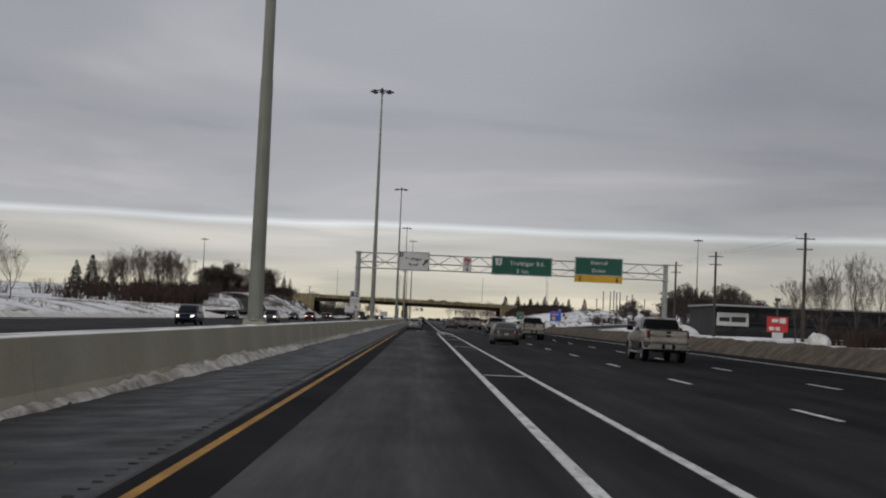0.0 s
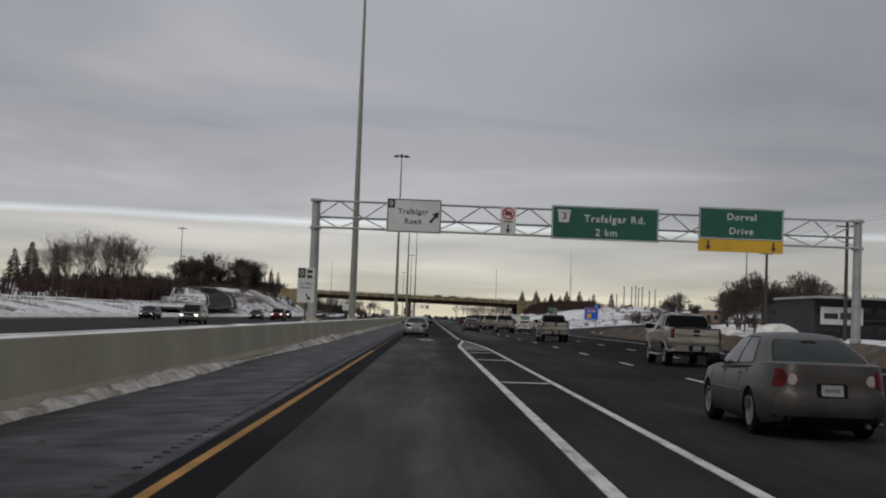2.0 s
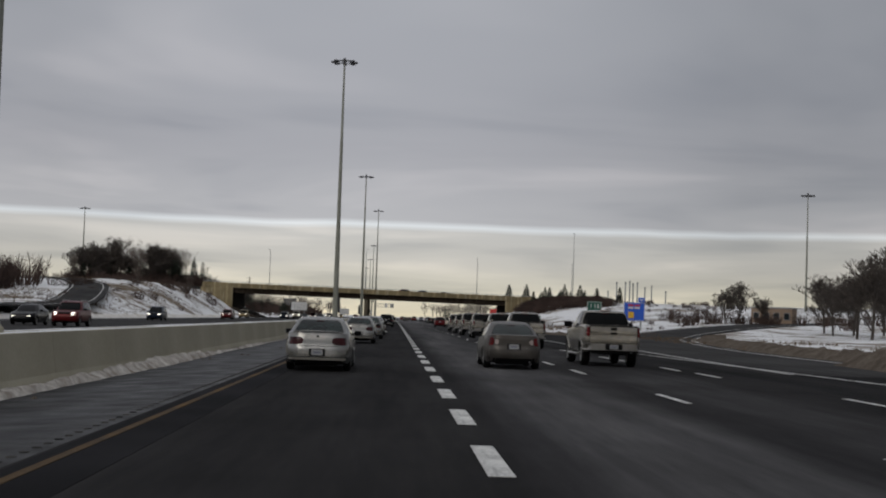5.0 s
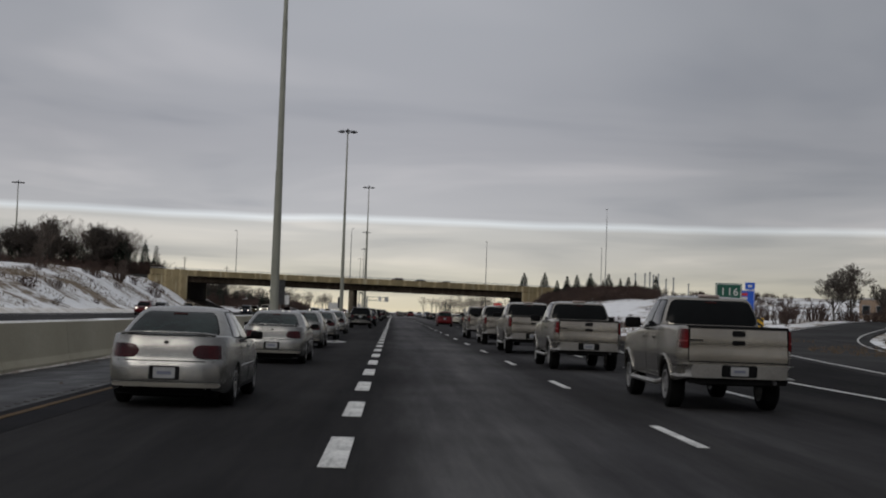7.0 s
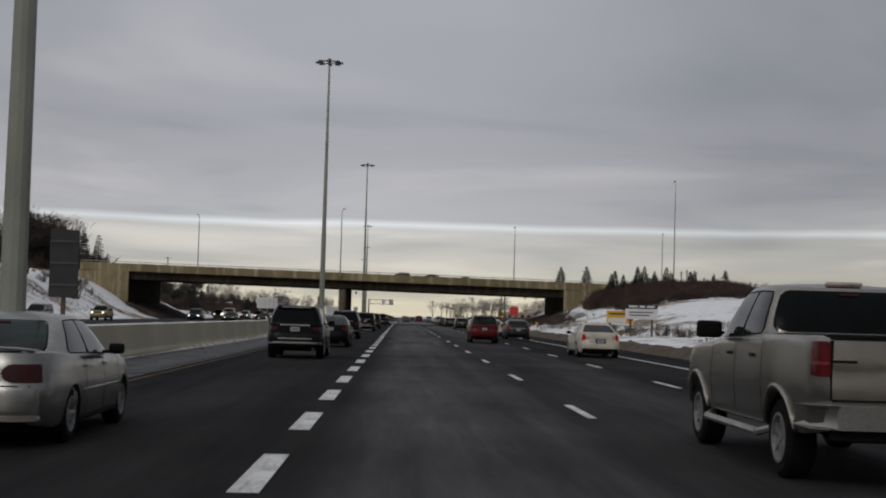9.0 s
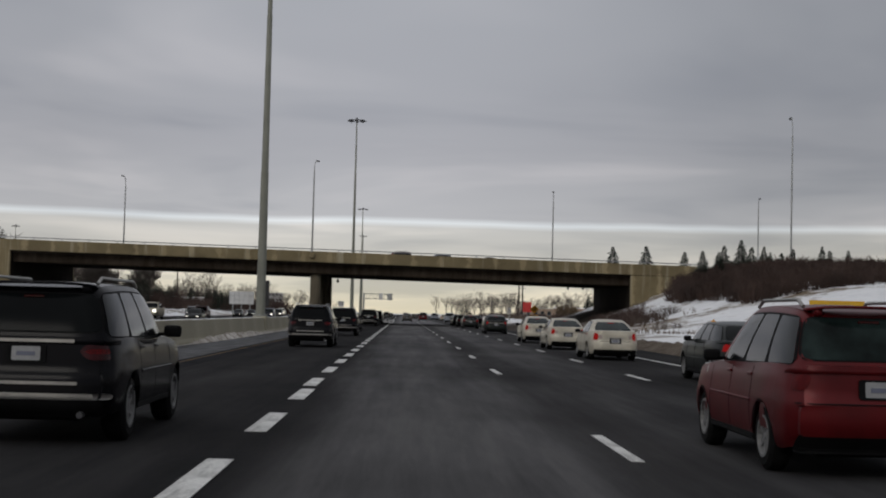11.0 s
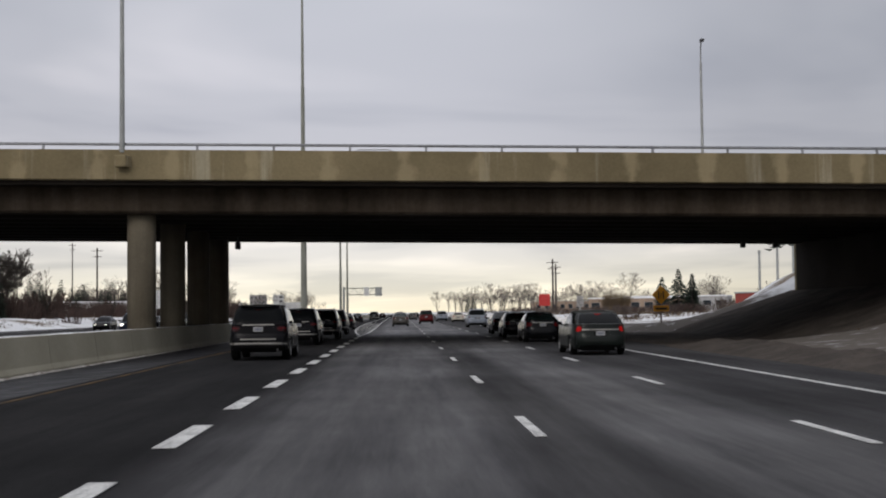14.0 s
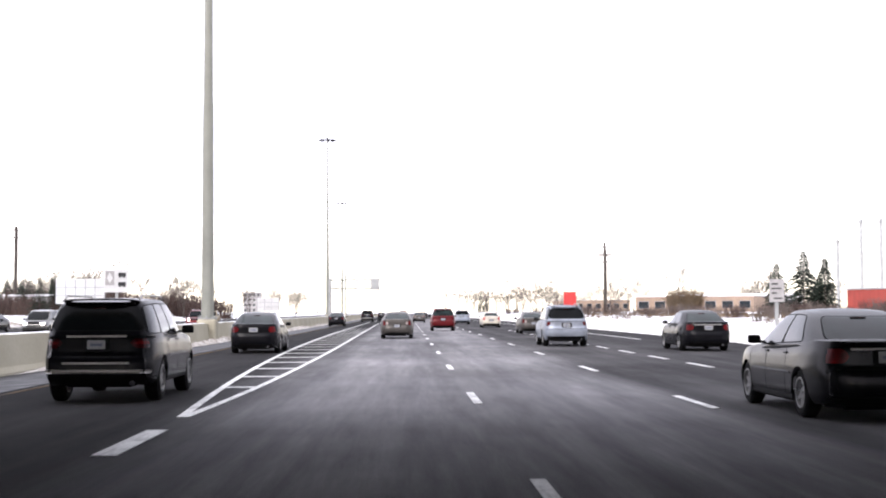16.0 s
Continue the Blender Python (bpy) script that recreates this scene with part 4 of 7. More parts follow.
# abutments and wing walls
for x0, x1, xw in ((29.3, 31.0, 37.5), (-42.0, -40.3, -48.5)):
    bm = bmesh.new()
    xm = (x0 + x1) / 2
    box(bm, (xm, (BY0 + BY1) / 2, 3.2 + bridge_z(xm)), (x1 - x0, BY1 - BY0 - 0.3, 6.68), 0.04)
    # same darkened colour, so the abutment looks shaded by the deck
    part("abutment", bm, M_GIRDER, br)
    for y in (BY0 - 0.2, BY1 - 0.2):
        bm = bmesh.new()
        a, b = (x0, xw) if xw > x0 else (xw, x1)
        o = bridge_z((a + b) / 2)
        box(bm, ((a + b) / 2, y + 0.2, 3.9 + o), (b - a, 0.5, 5.6), 0.03)
        part("wing_wall", bm, M_BRIDGE, br)
# pier columns on the median
for y in (513.6, 521.4, 529.6, 537.8):
    bm = bmesh.new()
    rows = [[(-6.33 + rr * math.cos(6.28318 * i / 20), y + rr * math.sin(6.28318 * i / 20), zz) for i in range(20)] for rr, zz in ((0.60, -0.2), (0.60, 6.3))]
    rings(bm, rows)
    part("pier_column", bm, M_PIER, br, smooth=True)
# lamps slung under the deck edge
for x, y in ((-4.85, BY1 - 6.0), (-6.62, BY1 - 6.0), (25.6, BY1 - 1.6), (27.6, BY1 - 1.6)):
    bm = bmesh.new()
    tube(bm, (x, y, 6.28), (x, y, 5.5), 0.04, 0.04, 6)
    box(bm, (x, y, 5.35), (0.32, 0.3, 0.42), 0.08, 2)
    part("soffit_lamp", bm, M_DARKSTEEL, br)
# the crossing road runs on over both embankments
for x0, x1, nm in ((37.0, 190.0, "side_road"), (-200.0, -48.0, "side_road")):
    bm = bmesh.new()
    box(bm, ((x0 + x1) / 2, (BY0 + BY1) / 2, 6.55 + (-0.45 if x0 > 0 else 0.55)), (x1 - x0, 24, 0.5), 0.0)
    tagged(part(nm, bm, M_ASPHALT), "asphalt of the crossing road on its embankment", "road", kind="structure")
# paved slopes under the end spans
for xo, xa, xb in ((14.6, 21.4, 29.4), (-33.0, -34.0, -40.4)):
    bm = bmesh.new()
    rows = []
    # level strip from xo to xa is added to darken ground shaded by the deck
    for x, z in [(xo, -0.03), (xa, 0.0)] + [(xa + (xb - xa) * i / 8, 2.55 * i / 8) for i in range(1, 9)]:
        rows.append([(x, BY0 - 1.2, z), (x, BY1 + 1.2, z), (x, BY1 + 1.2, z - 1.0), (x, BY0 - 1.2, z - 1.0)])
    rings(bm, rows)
    tagged(part("slope_paving", bm, M_SLOPE), "dark paved slope below the bridge abutment, with a level apron added for shade", "slope", kind="structure")


def street_light(x, y, z, h, side, label="grey street light with a curved arm on the overpass"):
    t = thing("street_light", pose(x, y, z), label, "street light", "lights on the overpass")
    bm = bmesh.new()
    tube(bm, (0, 0, 0), (0, 0, h - 1.2), 0.11, 0.07, 10)
    part("pole", bm, M_GALV, t)
    bm = bmesh.new()
    pts = [(0, 0, h - 1.25), (side * 0.03, 0, h - 0.7), (side * 0.18, 0, h - 0.3), (side * 0.5, 0, h - 0.05), (side * 0.9, 0, h)]
    polyline_tube(bm, pts, 0.045, 6)
    part("arm", bm, M_GALV, t)
    bm = bmesh.new()
    box(bm, (side * 1.15, 0, h), (0.6, 0.28, 0.14), 0.05, 2)
    part("lamp_head", bm, M_DARKSTEEL, t)
    bm = bmesh.new()
    box(bm, (0, -0.12, -0.4), (0.9, 0.5, 0.5), 0.05)
    part("bracket", bm, M_BRIDGE, t)
    return t


sl = street_light(-6.5, BY0 - 0.2, 8.0, 10.4, 1)
sl.matrix_basis = pose(-6.7, BY0 - 0.2, 8.0, 0, 0, 75)
copy_thing(sl, pose(-33.85, BY1 + 0.1, 8.3, 0, 0, 262))
for x in (23.6,):
    copy_thing(sl, pose(x, BY1 + 0.1, 8.0 + bridge_z(x), 0, 0, 262))
copy_thing(sl, pose(48.6, 530, 6.6, 0, 0, 262))
far_pole = copy_thing(sl, pose(45.7, 505.0, 6.2, 0, 0, 85))
far_pole.scale = (1, 1, 1.7)


# ---- vehicles ----
def paint(name, c, metal=0.25, rough=0.42, coat=0.06, spec=0.25):
    return material(name, c, rough, metal, (0.9, 0.10), (7, 0.10), coat=coat, spec=spec, tint=[v * 0.74 + 0.002 for v in c],
                    streak=((1.2, 1.2, 3.0), 0.30, 0.55, (0.80, 0.78, 0.75)))


P_SILVER = paint("silver_car_paint", (0.31, 0.31, 0.297), 0.85, 0.26)
P_TRUCK = paint("champagne_silver_paint", (0.36, 0.34, 0.305), 0.9, 0.24)
P_WHITE = paint("cream_white_paint", (0.62, 0.58, 0.48), 0.15, 0.36)
P_DKGREY = paint("charcoal_paint", (0.0042, 0.0042, 0.0058), 0.0, 0.22, 0.03, 0.10)
P_BLACK = paint("black_paint", (0.0045, 0.005, 0.0064), 0.0, 0.22, 0.04, 0.16)
P_RED = paint("dark_red_paint", (0.11, 0.005, 0.007), 0.3, 0.36)
P_TAUPE = paint("brown_grey_paint", (0.085, 0.078, 0.070), 0.55, 0.36)
P_BLUEGREY = paint("pale_blue_grey_paint", (0.30, 0.33, 0.38), 0.4, 0.4)
P_GREEN = paint("dark_green_paint", (0.010, 0.014, 0.012), 0.1, 0.3)
P_GOLD = paint("gold_tan_paint", (0.30, 0.23, 0.12), 0.35, 0.4)
P_NAVY = paint("navy_paint", (0.02, 0.03, 0.055), 0.25, 0.35)
M_GLASS = material("tinted_car_glass", (0.005, 0.006, 0.0065), 0.14, 0.0, (1, 0.2), (4, 0.1), spec=0.06)
M_REARGLASS = material("grey_green_rear_glass", (0.011, 0.018, 0.017), 0.10, 0.0, (2.2, 0.6), (4, 0.2), spec=0.08)
M_SIDEGLASS = material("clear_side_glass", (0.012, 0.014, 0.015), 0.10, 0.0, (1, 0.2), (4, 0.1), spec=0.35)
M_PALETRIM = material("pale_bumper_strip", (0.42, 0.40, 0.35), 0.5, 0.2, (2, 0.15), (20, 0.12))
M_DIRT = material("road_grime_on_paint", (0.20, 0.185, 0.155), 0.7, 0.1, (3, 0.3), (14, 0.2), tint=(0.13, 0.118, 0.10), spec=0.1)
M_TAILDIV = material("bright_red_lens_divider", (0.16, 0.02, 0.02), 0.35, 0, (3, 0.2), (12, 0.2), spec=0.2)
M_TYRE = material("tyre_rubber", (0.009, 0.009, 0.009), 0.9, 0, (6, 0.2), (30, 0.2), 0.2, 60, spec=0.08)
M_RIM = material("alloy_wheel", (0.22, 0.22, 0.22), 0.4, 0.35, (3, 0.2), (20, 0.15))
M_TRIM = material("black_plastic_trim", (0.007, 0.007, 0.0075), 0.7, 0, (2, 0.2), (20, 0.15), spec=0.08)
M_CHROME = material("dull_chrome", (0.33, 0.32, 0.30), 0.42, 0.8, (2, 0.15), (20, 0.12))
M_TAIL = material("red_tail_lens", (0.030, 0.002, 0.003), 0.16, 0, (3, 0.35), (12, 0.2), spec=0.28)
M_TAILB = material("bright_red_tail_lens", (0.085, 0.003, 0.004), 0.25, 0, (3, 0.3), (12, 0.2), spec=0.15)
M_TAILW = material("clear_tail_lens", (0.36, 0.30, 0.28), 0.3, 0, (3, 0.2), (12, 0.1), spec=0.2)
M_PLATE = material("white_number_plate", (0.27, 0.275, 0.28), 0.5, 0, (4, 0.1), (20, 0.1))
M_PLATEBAR = material("blue_plate_mark", (0.12, 0.13, 0.18), 0.5, 0, (4, 0.1), (20, 0.1))
M_LENS = material("headlamp_lens", (0.60, 0.60, 0.58), 0.12, 0, (3, 0.1), (12, 0.1), spec=0.8)
M_LIT = glow("lit_headlamp", (1.0, 0.93, 0.80), 2.2)
M_BRAKE = glow("lit_brake_lamp", (0.85, 0.014, 0.012), 0.17)
M_BRAKE.node_tree.nodes["Principled BSDF"].inputs["Base Color"].default_value = (0.10, 0.002, 0.002, 1)
M_BRAKE.node_tree.nodes["Principled BSDF"].inputs["Specular IOR Level"].default_value = 0.12
M_BRAKE.node_tree.nodes["Principled BSDF"].inputs["Roughness"].default_value = 0.2


def lathe(bm, prof, n=24, cx=0.0, cy=0.0, cz=0.0, caps=True):
    """Turns (x, r) points about the x axis."""
    rows = [[(cx + x, cy + r * math.cos(6.28318 * i / n), cz + r * math.sin(6.28318 * i / n)) for i in range(n)] for x, r in prof]
    rings(bm, rows, True, caps)


WHEELS = {}


def wheel_meshes(r, w):
    key = (round(r, 3), round(w, 3))
    if key not in WHEELS:
        bm = bmesh.new()
        lathe(bm, [(-w / 2, r * 0.62), (-w / 2 - 0.005, r * 0.85), (-w / 2 + 0.03, r * 0.985), (-w / 6, r), (w / 6, r), (w / 2 - 0.03, r * 0.985), (w / 2 + 0.005, r * 0.85), (w / 2, r * 0.62)], 28, caps=False)
        ty = finish("tyre", bm, M_TYRE)
        bm = bmesh.new()
        lathe(bm, [(-w / 2 + 0.07, r * 0.1), (-w / 2 + 0.07, r * 0.60), (w / 2 - 0.07, r * 0.60), (w / 2 - 0.07, r * 0.1)], 20)
        for s in (1, -1):
            rows = [[(s * (w / 2 - xx), rr * math.cos(6.28318 * i / 20), rr * math.sin(6.28318 * i / 20)) for i in range(20)] for xx, rr in ((0.01, r * 0.63), (-0.008, r * 0.63), (-0.008, r * 0.56), (0.05, r * 0.54))]
            rings(bm, rows, True, False)
            for k in range(6):
                a = 6.28318 * k / 6
                g = box(bm, (s * (w / 2 - 0.035), 0, r * 0.33), (0.035, r * 0.17, r * 0.52))
                bmesh.ops.rotate(bm, verts=g["verts"], cent=(0, 0, 0), matrix=Matrix.Rotation(a, 3, "X"))
            tube(bm, (s * (w / 2 - 0.07), 0, 0), (s * (w / 2 - 0.01), 0, 0), r * 0.16, r * 0.12, 10)
        WHEELS[key] = (ty, finish("rim", bm, M_RIM))
    return WHEELS[key]


SIZE = Matrix.Diagonal((0.965, 0.965, 0.965, 1))


def table(tab, q):
    """Straight-line reading of a table of (key, value) pairs."""
    if q <= tab[0][0]:
        return tab[0][1]
    for (a, va), (b, vb) in zip(tab[:-1], tab[1:]):
        if q <= b:
            return va + (vb - va) * (q - a) / (b - a)
    return tab[-1][1]


SIDE_SECTION = [(0.0, 0.925), (0.05, 0.955), (0.16, 0.985), (0.40, 1.0), (0.56, 0.998), (0.64, 0.988), (0.82, 0.968), (0.94, 0.945), (1.0, 0.915)]


def vehicle(name, st, body_mat, label, m, group, lit=False, category="car", rear_glass=None):
    """A road vehicle with its rear axle over the origin, heading along +y."""
    t = thing(name, m @ SIZE, label, category, group)
    wb, hw, wr, zb, top = st["wb"], st["hw"], st["wr"], st["zb"], st["top"]
    y0, y1 = -st["ro"], st["wb"] + st["fo"]
    yc, half = (y0 + y1) / 2, (y1 - y0) / 2
    ex = st.get("plan", 7.0)
    ra = wr + st.get("gap", 0.035)
    sec = st.get("section", SIDE_SECTION)
    edge = st.get("edge", 0.035)

    def ztop(y):
        return table(top, y)

    def swell(y):
        return 1 + st.get("flare", 0.014) * max(math.exp(-((y - c) / 0.42) ** 2) for c in (0, wb)) - 0.045 * abs((y - yc) / half) ** 5

    def ends(u, z):
        """How far the bumpers' profile draws the skin in at a height."""
        return table(st["rear"], z) * smooth01(0.72, 1.0, -u) - table(st["front"], z) * smooth01(0.72, 1.0, u)

    def width(y, z):
        return hw * swell(y) * table(sec, (z - zb) / max(ztop(y) - zb, 0.1))

    def rear_y(x, z, sgn=-1):
        px = min(abs(x) / width(y0 if sgn < 0 else y1, z), 0.9995)
        u = sgn * (1 - px ** ex) ** (1 / ex)
        return yc + half * u + ends(u, z)

    def on_end(x, z, lift, sgn=-1):
        d = 0.01
        y = rear_y(x, z, sgn)
        s = (rear_y(x + d, z, sgn) - rear_y(x - d, z, sgn)) / (2 * d)
        s = max(-6.0, min(6.0, s))
        q = math.sqrt(1 + s * s)
        return (x + (-sgn) * s / q * lift, y + sgn * lift / q, z)

    def on_side(s, y, z, lift=0.0):
        u = (y - yc) / half
        return (s * (width(y, z) * (1 - abs(u) ** ex) ** (1 / ex) + lift), y, z)

    # columns round the plan: the long sides, close together at the arches, then the ends
    us = sorted(set([round(-0.86 + 1.72 * i / 40, 4) for i in range(41)] + [round((c + ra * math.cos(k * math.pi / 16) - yc) / half, 4) for c in (0, wb) for k in range(17)]))
    us = [u for u in us if -0.9 < u < 0.9]
    pe = (1 - 0.9 ** ex) ** (1 / ex)
    px = [pe * (-1 + 2 * i / 16) for i in range(17)]
    cols = [(u, (1 - abs(u) ** ex) ** (1 / ex)) for u in us]
    front = [((1 - abs(p) ** ex) ** (1 / ex), p) for p in px[::-1]]
    back = [(-((1 - abs(p) ** ex) ** (1 / ex)), p) for p in px]
    cols = cols + front + [(u, -p) for u, p in cols[::-1]] + back

    def skin_at(u, p, v):
        ym = yc + half * u
        hi = ztop(ym) - edge
        lo = zb + 0.07 * max(0.0, (abs(u) - 0.8) / 0.2) ** 1.5
        for c in (0, wb):
            if abs(ym - c) < ra:
                lo = max(lo, wr + math.sqrt(max(ra * ra - (ym - c) ** 2, 0)) - 0.01)
        lo = min(lo, hi - 0.10)
        z = lo + v * (hi - lo)
        y = ym + ends(u, z)
        return Vector((hw * swell(ym) * table(sec, (z - zb) / (hi + edge - zb)) * p, y, z))
    vs_ = (0.0, 0.05, 0.12, 0.22, 0.32, 0.42, 0.52, 0.60, 0.68, 0.77, 0.86, 0.94, 1.0)
    rows = [[skin_at(u, p, v) for u, p in cols] for v in vs_]
    for k, dz in ((0.993, 0.012), (0.978, 0.004), (0.94, 0.0), (0.80, 0.0), (0.6, 0.0), (0.35, 0.0), (0.12, 0.0)):
        r = []
        for (u, p), o in zip(cols, rows[len(vs_) - 1]):
            y = yc + (o.y - yc) * (1 - (1 - k) * 0.6)
            r.append(Vector((o.x * k, y, ztop(min(max(y, y0), y1)) - dz + st.get("crown", 0.03) * (1 - k * k))))
        rows.append(r)
    bm = bmesh.new()
    rings(bm, rows)
    body = part("body", bm, body_mat, t, smooth=True)
    body.data.set_sharp_from_angle(angle=radians(32))
    bm = bmesh.new()
    box(bm, (0, (y0 + y1) / 2, zb + 0.06), (hw * 1.72 - 2 * st["ww"], y1 - y0 - 0.5, 0.24), 0.05)
    box(bm, (0, wb / 2, zb + 0.08), (hw * 1.80, wb - 2 * ra, 0.22), 0.04)
    for c in (0, wb):
        for s in (-1, 1):
            n = 14
            arc = [(c + ra * math.cos(math.pi * k / n), wr + ra * math.sin(math.pi * k / n)) for k in range(n + 1)]
            xo, xi = s * hw * 0.95, s * (hw - st["ww"] - 0.12)
            g = [[bm.verts.new((x, y, max(z, zb))) for y, z in arc] for x in (xo, xi)]
            for k in range(n):
                bm.faces.new((g[0][k], g[0][k + 1], g[1][k + 1], g[1][k]))
            bm.faces.new(g[1])
    part("underbody", bm, M_TRIM, t)

    def end_patch(nm, xa, xb, za, zb_, lift, mt, parent=t, label_="", r=0.03, sgn=-1, lean=0.0, taper=0.0, smooth=True, sink=0.03):
        """A piece laid on the rear or front skin. lean slides its top along x; taper draws one side in."""
        nu, nv, h = 12, 6, zb_ - za
        r = min(r, h / 2 * 0.95, (xb - xa) / 2 * 0.9)
        bm = bmesh.new()
        grid, deep = [], []
        for j in range(nv + 1):
            w = 0.5 - 0.5 * math.cos(math.pi * j / nv)
            z = za + h * w
            q = max(0.0, (abs(2 * w - 1) - (1 - 2 * r / h)) / (2 * r / h)) if r > 0 else 0
            ins = r * (1 - math.sqrt(max(0.0, 1 - q * q)))
            x0_, x1_ = xa + ins + lean * w + max(taper, 0) * abs(2 * w - 1), xb - ins + lean * w + min(taper, 0) * abs(2 * w - 1)
            line = [x0_ + (x1_ - x0_) * i / nu for i in range(nu + 1)]
            grid.append([bm.verts.new(on_end(x, z, lift, sgn)) for x in line])
            deep.append([bm.verts.new(on_end(x, z, -sink, sgn)) for x in line])
        for j in range(nv):
            for i in range(nu):
                bm.faces.new((grid[j][i], grid[j][i + 1], grid[j + 1][i + 1], grid[j + 1][i]))
            for i in (0, nu):
                bm.faces.new((grid[j][i], grid[j + 1][i], deep[j + 1][i], deep[j][i]))
        for j in (0, nv):
            for i in range(nu):
                bm.faces.new((grid[j][i], grid[j][i + 1], deep[j][i + 1], deep[j][i]))
        ob = part(nm, bm, mt, parent, label_, smooth=smooth)
        ob.data.set_sharp_from_angle(angle=radians(40))
        return ob

    # cabin: rounded rings from the belt line to the roof
    (ay, az), (by, bz), (cy, cz), (dy, dz) = st["cabin"]
    bw, tw = st["bw"], st["tw"]
    sq = st.get("square", 7.0)

    def skin(th, v, lift=0.0, k=1.0):
        c, sn = math.cos(th), math.sin(th)
        q = 2 / sq
        ux, uy = math.copysign(abs(c) ** q, c), math.copysign(abs(sn) ** q, sn)
        ease = max(0.0, (v - 0.80) / 0.20) ** 2
        bulge = math.sin(math.pi * min(v, 1)) * 0.022
        w = bw + (tw - bw) * v + bulge - 0.028 * ease + lift
        ya, yb = dy + (cy - dy) * v - bulge * 1.2, ay + (by - ay) * v + bulge * 1.6
        ym, ll = (ya + yb) / 2, (yb - ya) / 2 - 0.03 * ease + lift
        x, y = w * ux * k, ym + ll * uy * k
        f = min(max((y - ya) / (yb - ya), 0), 1)
        w *= 1 - 0.05 * (2 * f - 1) ** 4
        x = w * ux * k
        zl, zh = dz + (az - dz) * f, cz + (bz - cz) * f
        return (x, y, zl + (zh - zl) * v - 0.012 * ease + st.get("rise", 0.035) * (1 - (2 * f - 1) ** 2) * v + 0.03 * (1 - k * k))

    def th_of(frac):
        """Angle on the right-hand side for a fraction of the length, rear to front."""
        u = 2 * frac - 1
        return math.asin(math.copysign(abs(u) ** (sq / 2), u))

    def th_end(frac):
        """Angle on the front for a fraction of the width, right to left; minus it lies on the rear."""
        u = 1 - 2 * frac
        return math.acos(math.copysign(abs(u) ** (sq / 2), u))
    fr = [0.012 + 0.976 * i / 24 for i in range(25)]
    ths = sorted({round(a % 6.283185, 5) for f_ in fr for a in (th_of(f_), math.pi - th_of(f_), th_end(f_), -th_end(f_))})
    rws = [[skin(th, v) for th in ths] for v in (-0.10, 0.0, 0.15, 0.35, 0.55, 0.72, 0.82, 0.90, 0.96, 1.0)] + [[skin(th, 1.0, 0, k) for th in ths] for k in (0.97, 0.9, 0.75, 0.5, 0.2)]
    bm = bmesh.new()
    rings(bm, rws)
    part("cabin_shell", bm, body_mat, t, smooth=True)

    def pane(name, ang, fa, fb, va, vb, mt, lift=0.006, round_=0.10):
        """Glass laid on the shell between two fractions of a side or an end, with rounded corners."""
        bm = bmesh.new()
        nu, nv = 18, 8
        grid = []
        for j in range(nv + 1):
            w = 0.5 - 0.5 * math.cos(math.pi * j / nv)
            q = max(0.0, (abs(2 * w - 1) - 0.6) / 0.4)
            e = round_ * (1 - math.sqrt(1 - min(q * q, 1))) * (fb - fa) * 0.5
            grid.append([bm.verts.new(skin(ang(fa + e + (fb - fa - 2 * e) * i / nu), va + (vb - va) * w, lift)) for i in range(nu + 1)])
        for j in range(nv):
            for i in range(nu):
                bm.faces.new((grid[j][i], grid[j][i + 1], grid[j + 1][i + 1], grid[j + 1][i]))
        return part(name, bm, mt, t, smooth=True)

    ri = (1 - st.get("rear_span", 0.90)) / 2
    va, vb = st.get("rwin_v", (0.07, 0.90))
    pane("window_seal", lambda f_: -th_end(f_), ri - 0.012, 1.012 - ri, va - 0.03, vb + 0.025, M_TRIM, 0.003)
    pane("rear_window", lambda f_: -th_end(f_), ri, 1 - ri, va, vb, rear_glass or M_REARGLASS, 0.007)
    pane("windscreen", th_end, ri, 1 - ri, 0.05, 0.90, M_GLASS)
    for s in (-1, 1):
        ang = th_of if s > 0 else (lambda f_: math.pi - th_of(f_))
        pane("window_surround", ang, st["side"][0][0] - 0.012, st["side"][-1][1] + 0.012, 0.03, 0.885, M_TRIM, 0.003)
        for u0, u1 in st["side"]:
            pane("side_window", ang, u0, u1, 0.06, 0.85, M_SIDEGLASS, 0.007)
        for gy in st.get("gaps", (0.50, 1.52, 2.45)):
            bm = bmesh.new()
            zt = ztop(gy) - edge - 0.01
            lo_z = zb + 0.10
            if abs(gy) < ra or abs(gy - wb) < ra:
                lo_z = wr + ra * 0.8
            sweep(bm, [on_side(s, gy, lo_z + (zt - lo_z) * k / 6, -0.003) for k in range(7)], 0.0065, 5)
            part("door_gap", bm, M_TRIM, t)
        if not st.get("steps"):
            bm = bmesh.new()
            zz = st["hz"] - 0.27
            sweep(bm, [on_side(s, ra + 0.05 + (wb - 2 * ra - 0.1) * k / 6, zz, 0.0) for k in range(7)], 0.016, 6)
            part("side_moulding", bm, body_mat, t)
            bm = bmesh.new()
            sweep(bm, [on_side(s, ra + (wb - 2 * ra) * k / 4, zb + 0.045, -0.03) for k in range(5)], 0.05, 6)
            part("sill", bm, M_TRIM, t)
    # wheels
    ty, rm_ = wheel_meshes(wr, st["ww"])
    for s in (-1, 1):
        for c in (0, wb):
            w = part("wheel", boxmesh("wheel", (0, 0, 0), (st["ww"] * 0.4, 0.12, 0.12), M_TRIM), M_TRIM, t)
            w.matrix_basis = pose(s * (hw * 0.985 - st["ww"] / 2 - 0.015), c, wr)
            for nm, me in (("tyre", ty), ("rim", rm_)):
                o = new(nm, me)
                o.parent = w
